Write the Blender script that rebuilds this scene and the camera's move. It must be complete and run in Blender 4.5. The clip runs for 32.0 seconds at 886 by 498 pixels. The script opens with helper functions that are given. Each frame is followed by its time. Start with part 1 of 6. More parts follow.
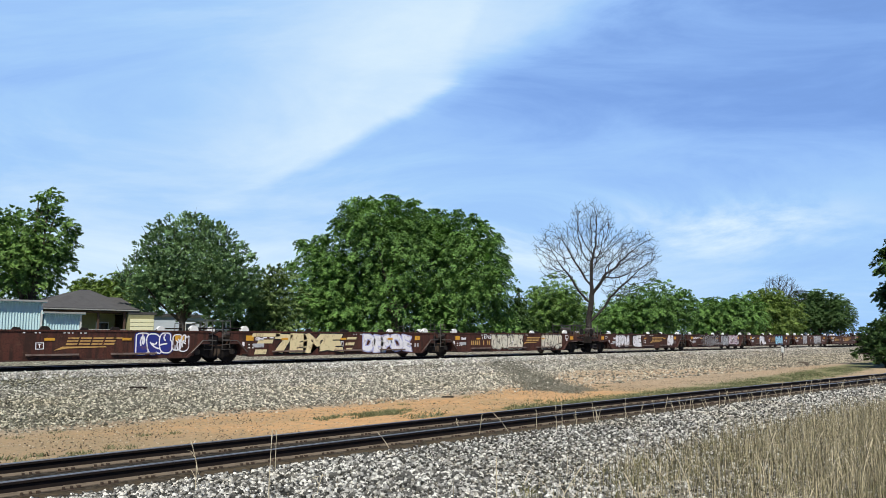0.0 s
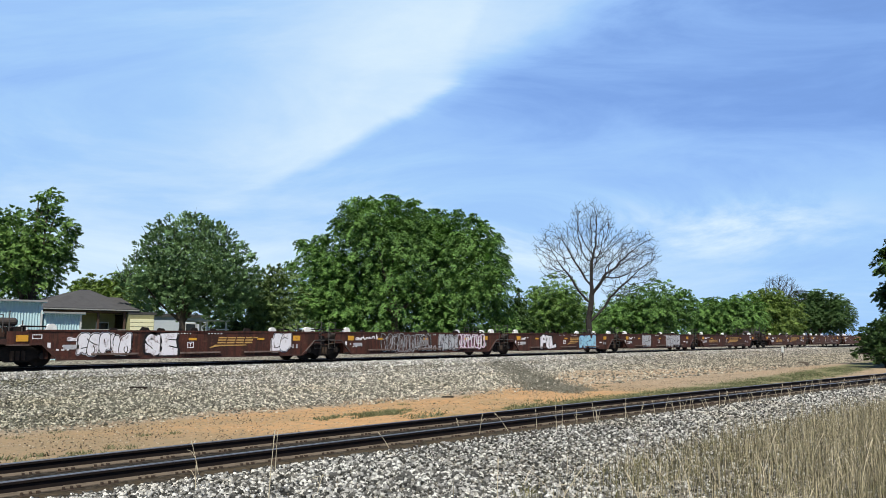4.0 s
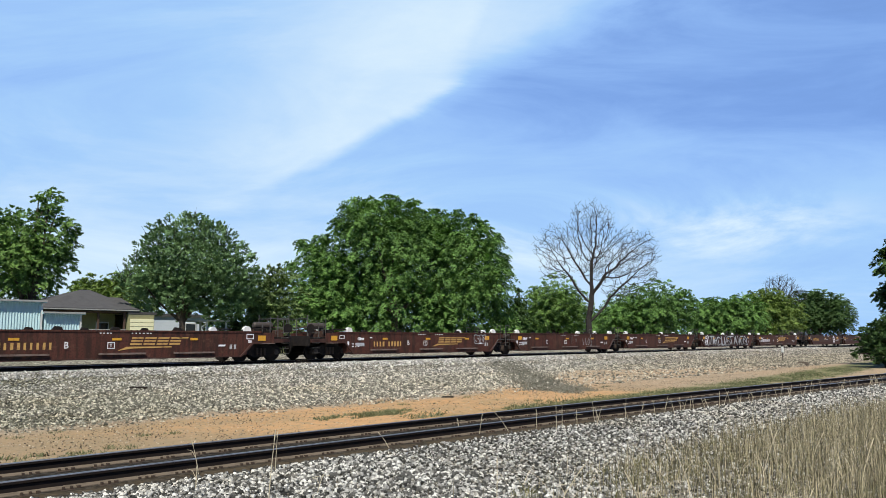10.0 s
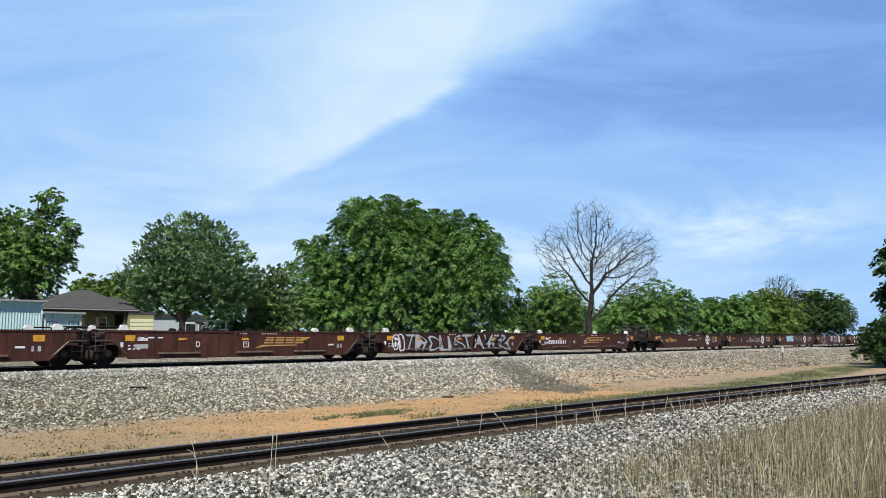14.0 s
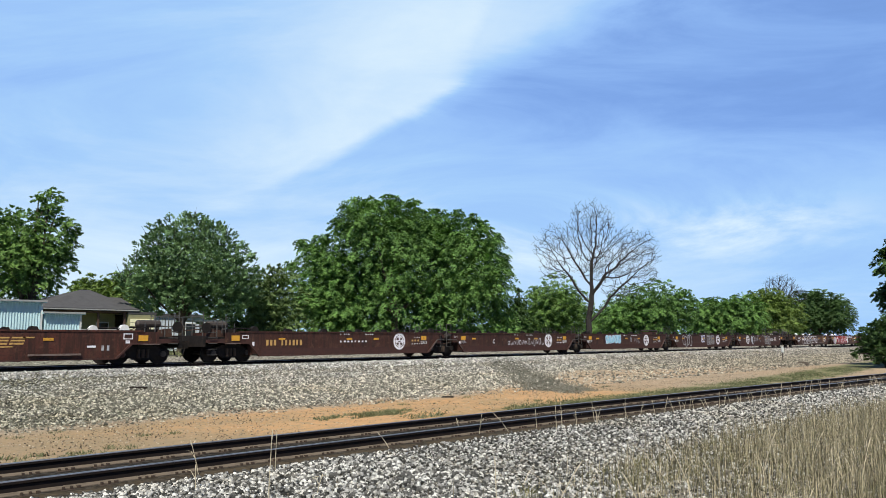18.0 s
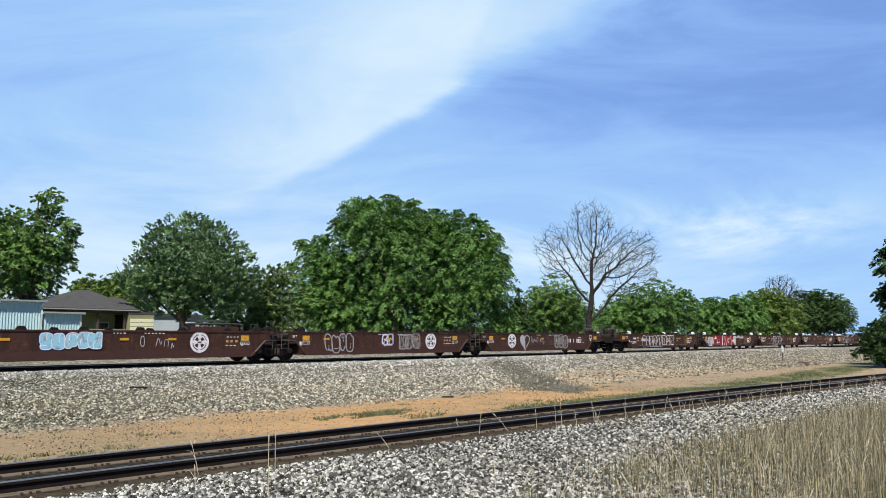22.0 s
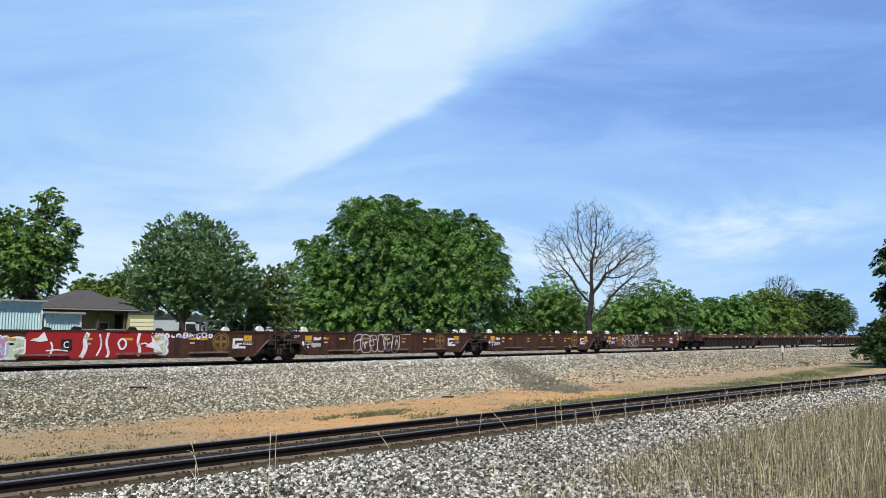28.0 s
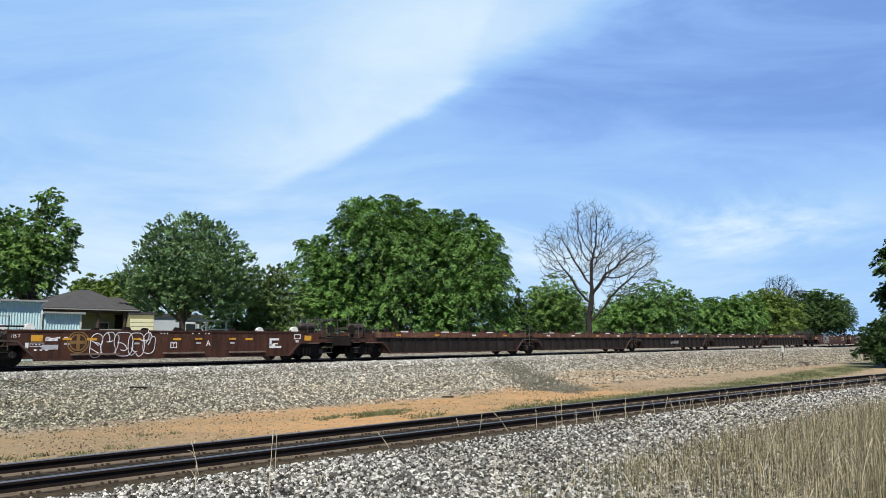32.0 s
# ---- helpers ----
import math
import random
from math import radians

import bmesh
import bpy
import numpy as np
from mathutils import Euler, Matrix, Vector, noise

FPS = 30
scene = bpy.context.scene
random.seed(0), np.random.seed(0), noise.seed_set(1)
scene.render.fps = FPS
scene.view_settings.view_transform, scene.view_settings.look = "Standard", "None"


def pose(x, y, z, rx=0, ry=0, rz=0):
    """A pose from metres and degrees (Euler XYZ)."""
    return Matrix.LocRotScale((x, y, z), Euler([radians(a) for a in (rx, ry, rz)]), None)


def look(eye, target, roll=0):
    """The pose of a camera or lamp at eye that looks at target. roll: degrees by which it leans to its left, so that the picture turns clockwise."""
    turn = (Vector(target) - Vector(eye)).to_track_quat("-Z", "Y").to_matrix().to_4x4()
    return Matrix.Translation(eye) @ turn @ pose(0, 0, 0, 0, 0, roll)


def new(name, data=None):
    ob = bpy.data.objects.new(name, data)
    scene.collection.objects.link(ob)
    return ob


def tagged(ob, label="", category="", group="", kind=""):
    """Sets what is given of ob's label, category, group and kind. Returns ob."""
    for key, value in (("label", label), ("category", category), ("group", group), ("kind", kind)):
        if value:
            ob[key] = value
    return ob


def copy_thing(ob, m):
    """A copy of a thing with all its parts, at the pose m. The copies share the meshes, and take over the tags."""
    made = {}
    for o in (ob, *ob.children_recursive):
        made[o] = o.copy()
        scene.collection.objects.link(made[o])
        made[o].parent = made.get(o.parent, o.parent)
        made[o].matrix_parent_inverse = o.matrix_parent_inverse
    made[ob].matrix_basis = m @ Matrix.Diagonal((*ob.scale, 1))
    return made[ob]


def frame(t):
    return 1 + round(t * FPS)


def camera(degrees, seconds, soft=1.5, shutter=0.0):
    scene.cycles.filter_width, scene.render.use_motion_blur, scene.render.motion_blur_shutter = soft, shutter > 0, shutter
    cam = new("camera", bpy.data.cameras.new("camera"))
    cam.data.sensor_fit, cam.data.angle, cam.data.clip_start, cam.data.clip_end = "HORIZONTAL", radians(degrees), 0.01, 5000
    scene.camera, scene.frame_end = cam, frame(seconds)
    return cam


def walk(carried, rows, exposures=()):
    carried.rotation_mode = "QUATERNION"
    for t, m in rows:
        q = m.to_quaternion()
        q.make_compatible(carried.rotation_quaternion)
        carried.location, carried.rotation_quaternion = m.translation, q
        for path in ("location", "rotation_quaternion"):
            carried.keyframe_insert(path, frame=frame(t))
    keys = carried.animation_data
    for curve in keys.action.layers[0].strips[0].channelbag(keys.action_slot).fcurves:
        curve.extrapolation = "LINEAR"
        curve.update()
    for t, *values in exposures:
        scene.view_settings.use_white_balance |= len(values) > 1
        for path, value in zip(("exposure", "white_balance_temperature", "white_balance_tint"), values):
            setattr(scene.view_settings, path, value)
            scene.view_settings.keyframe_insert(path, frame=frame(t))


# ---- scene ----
EYE = (0, 0, 2.15)
AIM = (7.3954, 6.6327, 3.2986)
cam = camera(60.0, 32.0, soft=0.45)
walk(cam, [(0.0, look(EYE, AIM)), (32.0, look(EYE, AIM))])

# ---- sky, sun, exposure ----
SUN_TURN, SUN_HEIGHT = radians(217), radians(51)   # the sun's bearing from +x, and its height
world = bpy.data.worlds.new("sky")
scene.world = world
world.use_nodes = True
wn = world.node_tree.nodes
sky = wn.new("ShaderNodeTexSky")
sky.sky_type, sky.sun_disc = "NISHITA", False
sky.sun_elevation, sky.sun_rotation = SUN_HEIGHT, radians(90) - SUN_TURN
sky.air_density, sky.dust_density, sky.ozone_density = 1.0, 0.1, 3.5
tint = wn.new("ShaderNodeMix")
tint.data_type, tint.blend_type = "RGBA", "MULTIPLY"
tint.inputs["Factor"].default_value, tint.inputs[7].default_value = 1.0, (0.64, 0.92, 1.4, 1)
world.node_tree.links.new(sky.outputs["Color"], tint.inputs[6])
world.node_tree.links.new(tint.outputs[2], wn["Background"].inputs["Color"])
wn["Background"].inputs["Strength"].default_value = 0.05
sun_data = bpy.data.lights.new("sun", "SUN")
sun_data.energy, sun_data.angle, sun_data.color = 5.0, radians(0.55), (0.98, 0.945, 0.84)
sun = new("sun", sun_data)
sun.matrix_world = look((math.cos(SUN_TURN) * math.cos(SUN_HEIGHT) * 50, math.sin(SUN_TURN) * math.cos(SUN_HEIGHT) * 50, math.sin(SUN_HEIGHT) * 50), (0, 0, 0))
scene.view_settings.exposure = 0.1


# ---- materials ----
class Nodes:
    """A short hand for shader nodes."""

    def __init__(self, name):
        self.mat = bpy.data.materials.new(name)
        self.mat.use_nodes = True
        self.tree = self.mat.node_tree
        self.bsdf = self.tree.nodes["Principled BSDF"]
        self.out = self.tree.nodes["Material Output"]

    def node(self, kind):
        return self.tree.nodes.new(kind)

    def link(self, a, b):
        self.tree.links.new(a, b)

    def put(self, socket, v):
        if isinstance(v, bpy.types.NodeSocket):
            self.link(v, socket)
        elif v is not None:
            socket.default_value = v

    def math(self, op, a, b=None, clamp=False):
        n = self.node("ShaderNodeMath")
        n.operation, n.use_clamp = op, clamp
        self.put(n.inputs[0], a)
        self.put(n.inputs[1], b)
        return n.outputs[0]

    def coords(self):
        return self.node("ShaderNodeTexCoord").outputs["Object"]

    def world(self):
        return self.node("ShaderNodeNewGeometry").outputs["Position"]

    def noise(self, vec, scale, detail=4, rough=0.6, distortion=0.0, out="Fac"):
        n = self.node("ShaderNodeTexNoise")
        n.inputs["Scale"].default_value, n.inputs["Detail"].default_value = scale, detail
        n.inputs["Roughness"].default_value, n.inputs["Distortion"].default_value = rough, distortion
        self.link(vec, n.inputs["Vector"])
        return n.outputs[out]

    def cells(self, vec, scale, out="Color", feature="F1"):
        n = self.node("ShaderNodeTexVoronoi")
        n.feature = feature
        n.inputs["Scale"].default_value = scale
        self.link(vec, n.inputs["Vector"])
        return n.outputs[out]

    def ramp(self, fac, stops):
        n = self.node("ShaderNodeValToRGB")
        while len(n.color_ramp.elements) < len(stops):
            n.color_ramp.elements.new(0.5)
        for e, (p, c) in zip(n.color_ramp.elements, stops):
            e.position, e.color = p, (*c, 1) if len(c) == 3 else c
        self.link(fac, n.inputs[0])
        return n.outputs[0]

    def span(self, v, a, b, lo=0.0, hi=1.0, smooth=True):
        n = self.node("ShaderNodeMapRange")
        n.interpolation_type = "SMOOTHSTEP" if smooth else "LINEAR"
        self.put(n.inputs[0], v)
        for i, x in enumerate((a, b, lo, hi)):
            n.inputs[1 + i].default_value = x
        return n.outputs[0]

    def mix(self, fac, a, b, blend="MIX"):
        n = self.node("ShaderNodeMix")
        n.data_type, n.blend_type = "RGBA", blend
        self.put(n.inputs["Factor"], fac)
        for key, c in ((6, a), (7, b)):
            self.put(n.inputs[key], (*c, 1) if isinstance(c, tuple) and len(c) == 3 else c)
        return n.outputs[2]

    def bump(self, height, strength=0.4, dist=0.02):
        n = self.node("ShaderNodeBump")
        n.inputs["Strength"].default_value, n.inputs["Distance"].default_value = strength, dist
        self.link(height, n.inputs["Height"])
        self.link(n.outputs[0], self.bsdf.inputs["Normal"])

    def done(self, color=None, rough=0.8, metal=0.0, spec=None):
        self.put(self.bsdf.inputs["Base Color"], (*color, 1) if isinstance(color, tuple) else color)
        self.put(self.bsdf.inputs["Roughness"], rough)
        self.put(self.bsdf.inputs["Metallic"], metal)
        if spec is not None:
            self.bsdf.inputs["Specular IOR Level"].default_value = spec
        return self.mat


def worn(name, base, dark, scale=3.0, rough=0.75, metal=0.0, amount=0.5, bump=0.15, spec=0.3):
    """Paint or raw stuff with stains at two scales."""
    n = Nodes(name)
    at = n.world() if scale < 0 else n.coords()
    scale = abs(scale)
    big = n.noise(at, scale, 5, 0.65)
    fine = n.noise(at, scale * 9, 3, 0.6)
    c = n.mix(n.span(big, 0.42, 0.72, 0, amount), base, dark)
    c = n.mix(n.span(fine, 0.35, 0.8, 0, amount * 0.5), c, dark)
    n.bump(fine, bump, 0.01)
    return n.done(c, rough, metal, spec)


def streaky(name, base, rust, dust):
    """Freight car paint: rust blooms, streaks that run down, dust in patches; every car a little different."""
    n = Nodes(name)
    at = n.coords()
    rnd = n.node("ShaderNodeObjectInfo").outputs["Random"]
    shift = n.node("ShaderNodeVectorMath")
    comb = n.node("ShaderNodeCombineXYZ")
    n.link(n.math("MULTIPLY", rnd, 40.0), comb.inputs[0])
    n.link(at, shift.inputs[0]), n.link(comb.outputs[0], shift.inputs[1])
    at = shift.outputs[0]
    m = n.node("ShaderNodeMapping")
    m.inputs["Scale"].default_value = (3.2, 3.2, 0.35)
    n.link(at, m.inputs["Vector"])
    runs = n.noise(m.outputs[0], 1.6, 5, 0.6)
    bloom = n.noise(at, 0.8, 6, 0.7)
    fine = n.noise(at, 14, 4, 0.7)
    c = n.mix(n.span(runs, 0.4, 0.64, 0, 0.9), base, rust)
    c = n.mix(n.span(bloom, 0.5, 0.75, 0, 0.5), c, dust)
    c = n.mix(n.span(fine, 0.46, 0.64, 0, 0.7), c, rust)
    c = n.mix(n.span(n.noise(at, 5, 5, 0.7), 0.56, 0.7, 0, 0.6), c, dust)
    n.bump(fine, 0.12, 0.006)
    return n.done(c, 0.62, 0.0, 0.35)


def paint(name, c, wear=(0.16, 0.07, 0.05)):
    """Spray paint or stencil paint, thin in places over the car's own colour."""
    n = Nodes(name)
    at = n.coords()
    k = n.span(n.noise(at, 5, 5, 0.7), 0.5, 0.74, 0, 0.8)
    return n.done(n.mix(k, c, wear), 0.6, 0.0, 0.3)


def leafy(name, light, dark, dry=None):
    """Leaves that differ from spray to spray, and a little from leaf to leaf."""
    n = Nodes(name)
    isl = n.node("ShaderNodeNewGeometry").outputs["Random Per Island"]
    at = n.world()
    k = n.math("ADD", n.span(n.noise(at, 1.1, 4, 0.65), 0.36, 0.66, 0, 0.66), n.math("MULTIPLY", n.math("POWER", isl, 1.6), 0.5), True)
    c = n.mix(k, dark, light)
    c = n.mix(n.span(n.noise(at, 0.3, 3, 0.5), 0.42, 0.7, 0, 0.5), c, dry or light)
    n.done(c, 0.6, 0.0, 0.25)
    t = n.node("ShaderNodeBsdfTranslucent")
    n.link(n.mix(0.5, c, (0.2, 0.36, 0.05)), t.inputs[0])
    mixed = n.node("ShaderNodeMixShader")
    mixed.inputs[0].default_value = 0.1
    n.link(n.bsdf.outputs[0], mixed.inputs[1]), n.link(t.outputs[0], mixed.inputs[2])
    n.link(mixed.outputs[0], n.out.inputs[0])
    return n.mat


def ground_material():
    """Grey ballast, tan apron, orange clay and grass, each where it lies; the sheet's relief is the stones' own."""
    n = Nodes("ballast_and_clay")
    at = n.world()
    sep = n.node("ShaderNodeSeparateXYZ")
    n.link(at, sep.inputs[0])
    x, y = sep.outputs[0], sep.outputs[1]
    wob = n.math("MULTIPLY", n.math("SUBTRACT", n.noise(at, 0.35, 5, 0.65), 0.5), 5.0)
    fine = n.noise(at, 9, 4, 0.7)
    # the near track's line
    line = n.math("SUBTRACT", n.math("SUBTRACT", 11.42, n.math("MULTIPLY", x, 0.025)), n.math("MULTIPLY", n.math("MULTIPLY", x, x), 0.00085))
    off = n.math("SUBTRACT", y, line)
    stone = n.cells(at, 17)
    sc = n.node("ShaderNodeSeparateColor")
    n.link(stone, sc.inputs[0])
    grey = n.ramp(sc.outputs[0], [(0.0, (0.035, 0.03, 0.024)), (0.4, (0.15, 0.135, 0.11)), (0.75, (0.34, 0.315, 0.265)), (1.0, (0.55, 0.52, 0.45))])
    pale = n.mix(1.0, grey, (1.0, 1.0, 0.96), "MULTIPLY")
    pale = n.mix(n.span(n.math("ADD", x, wob), 20.0, 7.0, 0.0, 0.8), pale, n.mix(1.0, pale, (0.55, 0.6, 0.5), "MULTIPLY"))
    tan = n.mix(fine, (0.36, 0.28, 0.19), (0.54, 0.44, 0.31))
    tan = n.mix(0.45, tan, grey)
    clay = n.mix(n.noise(at, 1.3, 5, 0.65), (0.5, 0.265, 0.11), (0.62, 0.395, 0.2))
    clay = n.mix(n.span(fine, 0.5, 0.75, 0, 0.6), clay, (0.46, 0.35, 0.23))
    clay = n.mix(n.span(n.noise(at, 3.5, 6, 0.75), 0.48, 0.62, 0, 0.85), clay, (0.33, 0.25, 0.14))
    clay = n.mix(n.span(n.noise(at, 26, 3, 0.7), 0.6, 0.72, 0, 0.8), clay, (0.12, 0.09, 0.05))
    clay = n.mix(n.span(n.noise(at, 0.16, 4, 0.6), 0.42, 0.62, 0, 0.55), clay, n.mix(fine, (0.2, 0.155, 0.085), (0.38, 0.3, 0.18)))
    clay = n.mix(n.span(n.math("ADD", x, n.math("MULTIPLY", wob, 1.2)), 13.0, 5.0, 0.0, 0.8), clay, n.mix(fine, (0.2, 0.155, 0.095), (0.38, 0.31, 0.2)))
    turf = n.mix(n.noise(at, 2.5, 5, 0.7), (0.055, 0.085, 0.025), (0.24, 0.23, 0.11))
    rise = n.math("SUBTRACT", n.math("MULTIPLY", n.span(x, 24.0, 38.0, 0.0, 14.0, False), 0.34), n.math("MULTIPLY", n.span(x, 38.0, 70.0, 0.0, 32.0, False), 0.17))
    foot = n.math("SUBTRACT", n.math("ADD", y, n.math("MULTIPLY", wob, 0.55)), rise)
    c = n.mix(n.span(x, 26.0, 34.0, 0.0, 0.65), clay, tan)
    c = n.mix(n.span(foot, 18.2, 19.6, 0.0, 0.7), c, tan)
    c = n.mix(n.span(foot, 19.2, 20.4), c, pale)
    c = n.mix(n.span(y, 28.0, 28.8), c, pale)
    # weeds along the foot of the slope, thicker to the east
    weeds = n.math("MULTIPLY", n.span(n.math("ABSOLUTE", n.math("SUBTRACT", y, n.math("ADD", 13.2, n.math("MULTIPLY", n.math("MAXIMUM", n.math("SUBTRACT", x, 36.0), 0.0), 0.09)))), 1.0, 2.0, 1.0, 0.0), n.span(n.math("ADD", x, n.math("MULTIPLY", wob, 4.0)), 15.0, 22.0))
    c = n.mix(n.math("MULTIPLY", weeds, n.span(n.noise(at, 1.1, 4, 0.7), 0.34, 0.5)), c, turf)
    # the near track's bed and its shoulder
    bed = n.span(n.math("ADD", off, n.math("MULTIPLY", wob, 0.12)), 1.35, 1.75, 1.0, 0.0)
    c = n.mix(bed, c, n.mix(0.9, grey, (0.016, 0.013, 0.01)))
    c = n.mix(n.span(off, -1.7, -2.3), c, n.mix(1.0, grey, (0.9, 0.9, 0.88), "MULTIPLY"))
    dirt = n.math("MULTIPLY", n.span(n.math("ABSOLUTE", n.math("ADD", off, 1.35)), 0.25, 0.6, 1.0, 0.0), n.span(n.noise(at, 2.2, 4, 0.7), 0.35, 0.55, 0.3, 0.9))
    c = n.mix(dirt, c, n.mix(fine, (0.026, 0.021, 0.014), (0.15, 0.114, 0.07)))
    c = n.mix(n.span(n.math("ADD", y, n.math("MULTIPLY", wob, 0.4)), 3.2, 1.6), c, turf)
    # fields behind the main track
    c = n.mix(n.span(n.math("ADD", y, n.math("MULTIPLY", wob, 0.3)), 41.0, 44.0), c, turf)
    cell = n.cells(at, 17, "Distance")
    n.bump(n.math("ADD", n.math("MULTIPLY", cell, -1.0), n.math("MULTIPLY", fine, 0.3)), 0.6, 0.04)
    return n.done(c, 0.95, 0.0, 0.1)


M = {
    "ground": ground_material(),
    "rail_side": worn("rail_rust", (0.018, 0.013, 0.011), (0.034, 0.023, 0.017), -4, 0.8, 0.3),
    "rail_foot": worn("dusty_rail_foot", (0.17, 0.135, 0.1), (0.04, 0.031, 0.024), -7, 0.85, 0.1),
    "rail_head": worn("rail_polished", (0.52, 0.5, 0.47), (0.26, 0.22, 0.19), -3, 0.42, 1.0, 0.3, 0.03),
    "tie": worn("creosoted_oak", (0.03, 0.024, 0.018), (0.085, 0.069, 0.05), -6, 0.9),
    "plate": worn("rusty_plate", (0.075, 0.052, 0.038), (0.035, 0.026, 0.02), -9, 0.8, 0.2),
    "red_paint": streaky("mineral_red_paint", (0.092, 0.029, 0.019), (0.032, 0.015, 0.010), (0.13, 0.062, 0.04)),
    "old_paint": streaky("faded_brown_paint", (0.068, 0.026, 0.017), (0.032, 0.015, 0.011), (0.15, 0.075, 0.05)),
    "brown_paint": streaky("sooty_brown_paint", (0.085, 0.031, 0.018), (0.03, 0.015, 0.01), (0.1, 0.05, 0.03)),
    "grey_rib": streaky("soot_black_panel", (0.026, 0.02, 0.017), (0.012, 0.009, 0.008), (0.07, 0.056, 0.045)),
    "rust_chord": streaky("rusty_top_rail", (0.17, 0.075, 0.045), (0.06, 0.028, 0.02), (0.3, 0.2, 0.15)),
    "faded_gold": paint("faded_gold_stencil", (0.24, 0.14, 0.05), (0.07, 0.035, 0.02)),
    "grey_trim": worn("weathered_grey_trim", (0.36, 0.36, 0.34), (0.22, 0.21, 0.2), -3, 0.7, 0, 0.4),
    "steel": worn("sooty_steel", (0.014, 0.012, 0.011), (0.05, 0.036, 0.03), 4, 0.75, 0.3),
    "galvanized": worn("galvanized_pipe", (0.14, 0.13, 0.12), (0.07, 0.06, 0.052), 6, 0.5, 0.6),
    # stained, and lighter than the body: sun on the ledges put into the colour
    "lightened_edge": worn("lightened_edge", (0.2, 0.15, 0.13), (0.08, 0.045, 0.035), 4, 0.7, 0.0, 0.7),
    "rusty": worn("rusty_casting", (0.08, 0.042, 0.028), (0.035, 0.022, 0.018), 6, 0.85, 0.1, 0.7),
    "dark_red": worn("sooty_red_steel", (0.07, 0.03, 0.024), (0.03, 0.022, 0.02), 4, 0.75),
    "white_guide": worn("white_guide_paint", (0.8, 0.8, 0.78), (0.45, 0.42, 0.38), 5, 0.55, 0, 0.3),
    "yellow": paint("yellow_reflector", (0.66, 0.34, 0.04)),
    "gold": paint("gold_stencil", (0.55, 0.33, 0.11)),
    "white": paint("white_paint", (0.82, 0.8, 0.84)),
    "pale_cream": paint("pale_cream_paint", (0.68, 0.63, 0.52)),
    "cream": paint("cream_paint", (0.74, 0.62, 0.36)),
    "lilac": paint("lilac_paint", (0.46, 0.46, 0.7)),
    "navy": paint("navy_paint", (0.025, 0.035, 0.22)),
    "black": paint("black_paint", (0.012, 0.012, 0.014)),
    "aqua": paint("aqua_paint", (0.33, 0.62, 0.78)),
    "silver": paint("silver_paint", (0.46, 0.47, 0.5)),
    "red": paint("red_paint_fill", (0.34, 0.02, 0.022), (0.2, 0.03, 0.03)),
    "pale_green": paint("pale_green_paint", (0.5, 0.62, 0.45)),
    "pink": paint("pink_paint", (0.5, 0.26, 0.4)),
    "faint_silver": paint("faint_silver_paint", (0.27, 0.25, 0.25)),
    "bark": worn("bark", (0.11, 0.085, 0.065), (0.045, 0.036, 0.03), -5, 0.95, 0, 0.7, 0.5),
    "dead_bark": worn("dead_bark", (0.04, 0.034, 0.031), (0.02, 0.017, 0.016), -5, 0.95, 0, 0.6, 0.5),
    "leaf": leafy("green_leaf", (0.2, 0.37, 0.085), (0.036, 0.082, 0.026)),
    "leaf_olive": leafy("olive_leaf", (0.23, 0.37, 0.15), (0.035, 0.075, 0.035)),
    "leaf_dusty": leafy("dusty_leaf", (0.22, 0.31, 0.1), (0.045, 0.08, 0.032)),
    "leaf_bright": leafy("spring_leaf", (0.24, 0.4, 0.095), (0.045, 0.1, 0.03)),
    "leaf_dark": leafy("deep_green_leaf", (0.095, 0.17, 0.05), (0.018, 0.042, 0.015)),
    "leaf_yellow": leafy("yellow_green_leaf", (0.23, 0.33, 0.07), (0.05, 0.085, 0.022)),
    "teal": worn("pale_teal_sheet", (0.47, 0.65, 0.67), (0.34, 0.49, 0.52), -0.7, 0.5, 0, 0.35, 0.05),
    "shingle": worn("grey_shingle", (0.085, 0.083, 0.085), (0.05, 0.048, 0.048), -2, 0.9),
    "cream_wall": worn("cream_siding", (0.9, 0.86, 0.58), (0.72, 0.67, 0.43), -1, 0.7, 0, 0.3),
    # the yellow wall's colour, darkened for the shade below the eave
    "shaded_cream_wall": worn("shaded_cream_boards", (0.3, 0.29, 0.16), (0.18, 0.17, 0.1), -1, 0.8, 0, 0.4),
    "tank": worn("dusty_grey_tank", (0.085, 0.07, 0.06), (0.035, 0.028, 0.024), 4, 0.6, 0.2, 0.7),
    # brown porch wood with the porch's shade put into its colour
    "shaded_brown_wall": worn("shaded_brown_boards", (0.10, 0.06, 0.045), (0.05, 0.035, 0.03), -2, 0.8),
    "trim": worn("white_trim", (0.62, 0.64, 0.62), (0.5, 0.48, 0.45), -3, 0.6, 0, 0.3),
    "glass": worn("dark_glass", (0.03, 0.035, 0.04), (0.05, 0.055, 0.06), -1, 0.08, 0, 0.3, 0.0, 0.6),
    "blue_wall": worn("pale_blue_wall", (0.62, 0.68, 0.75), (0.45, 0.52, 0.6), -1, 0.7),
}


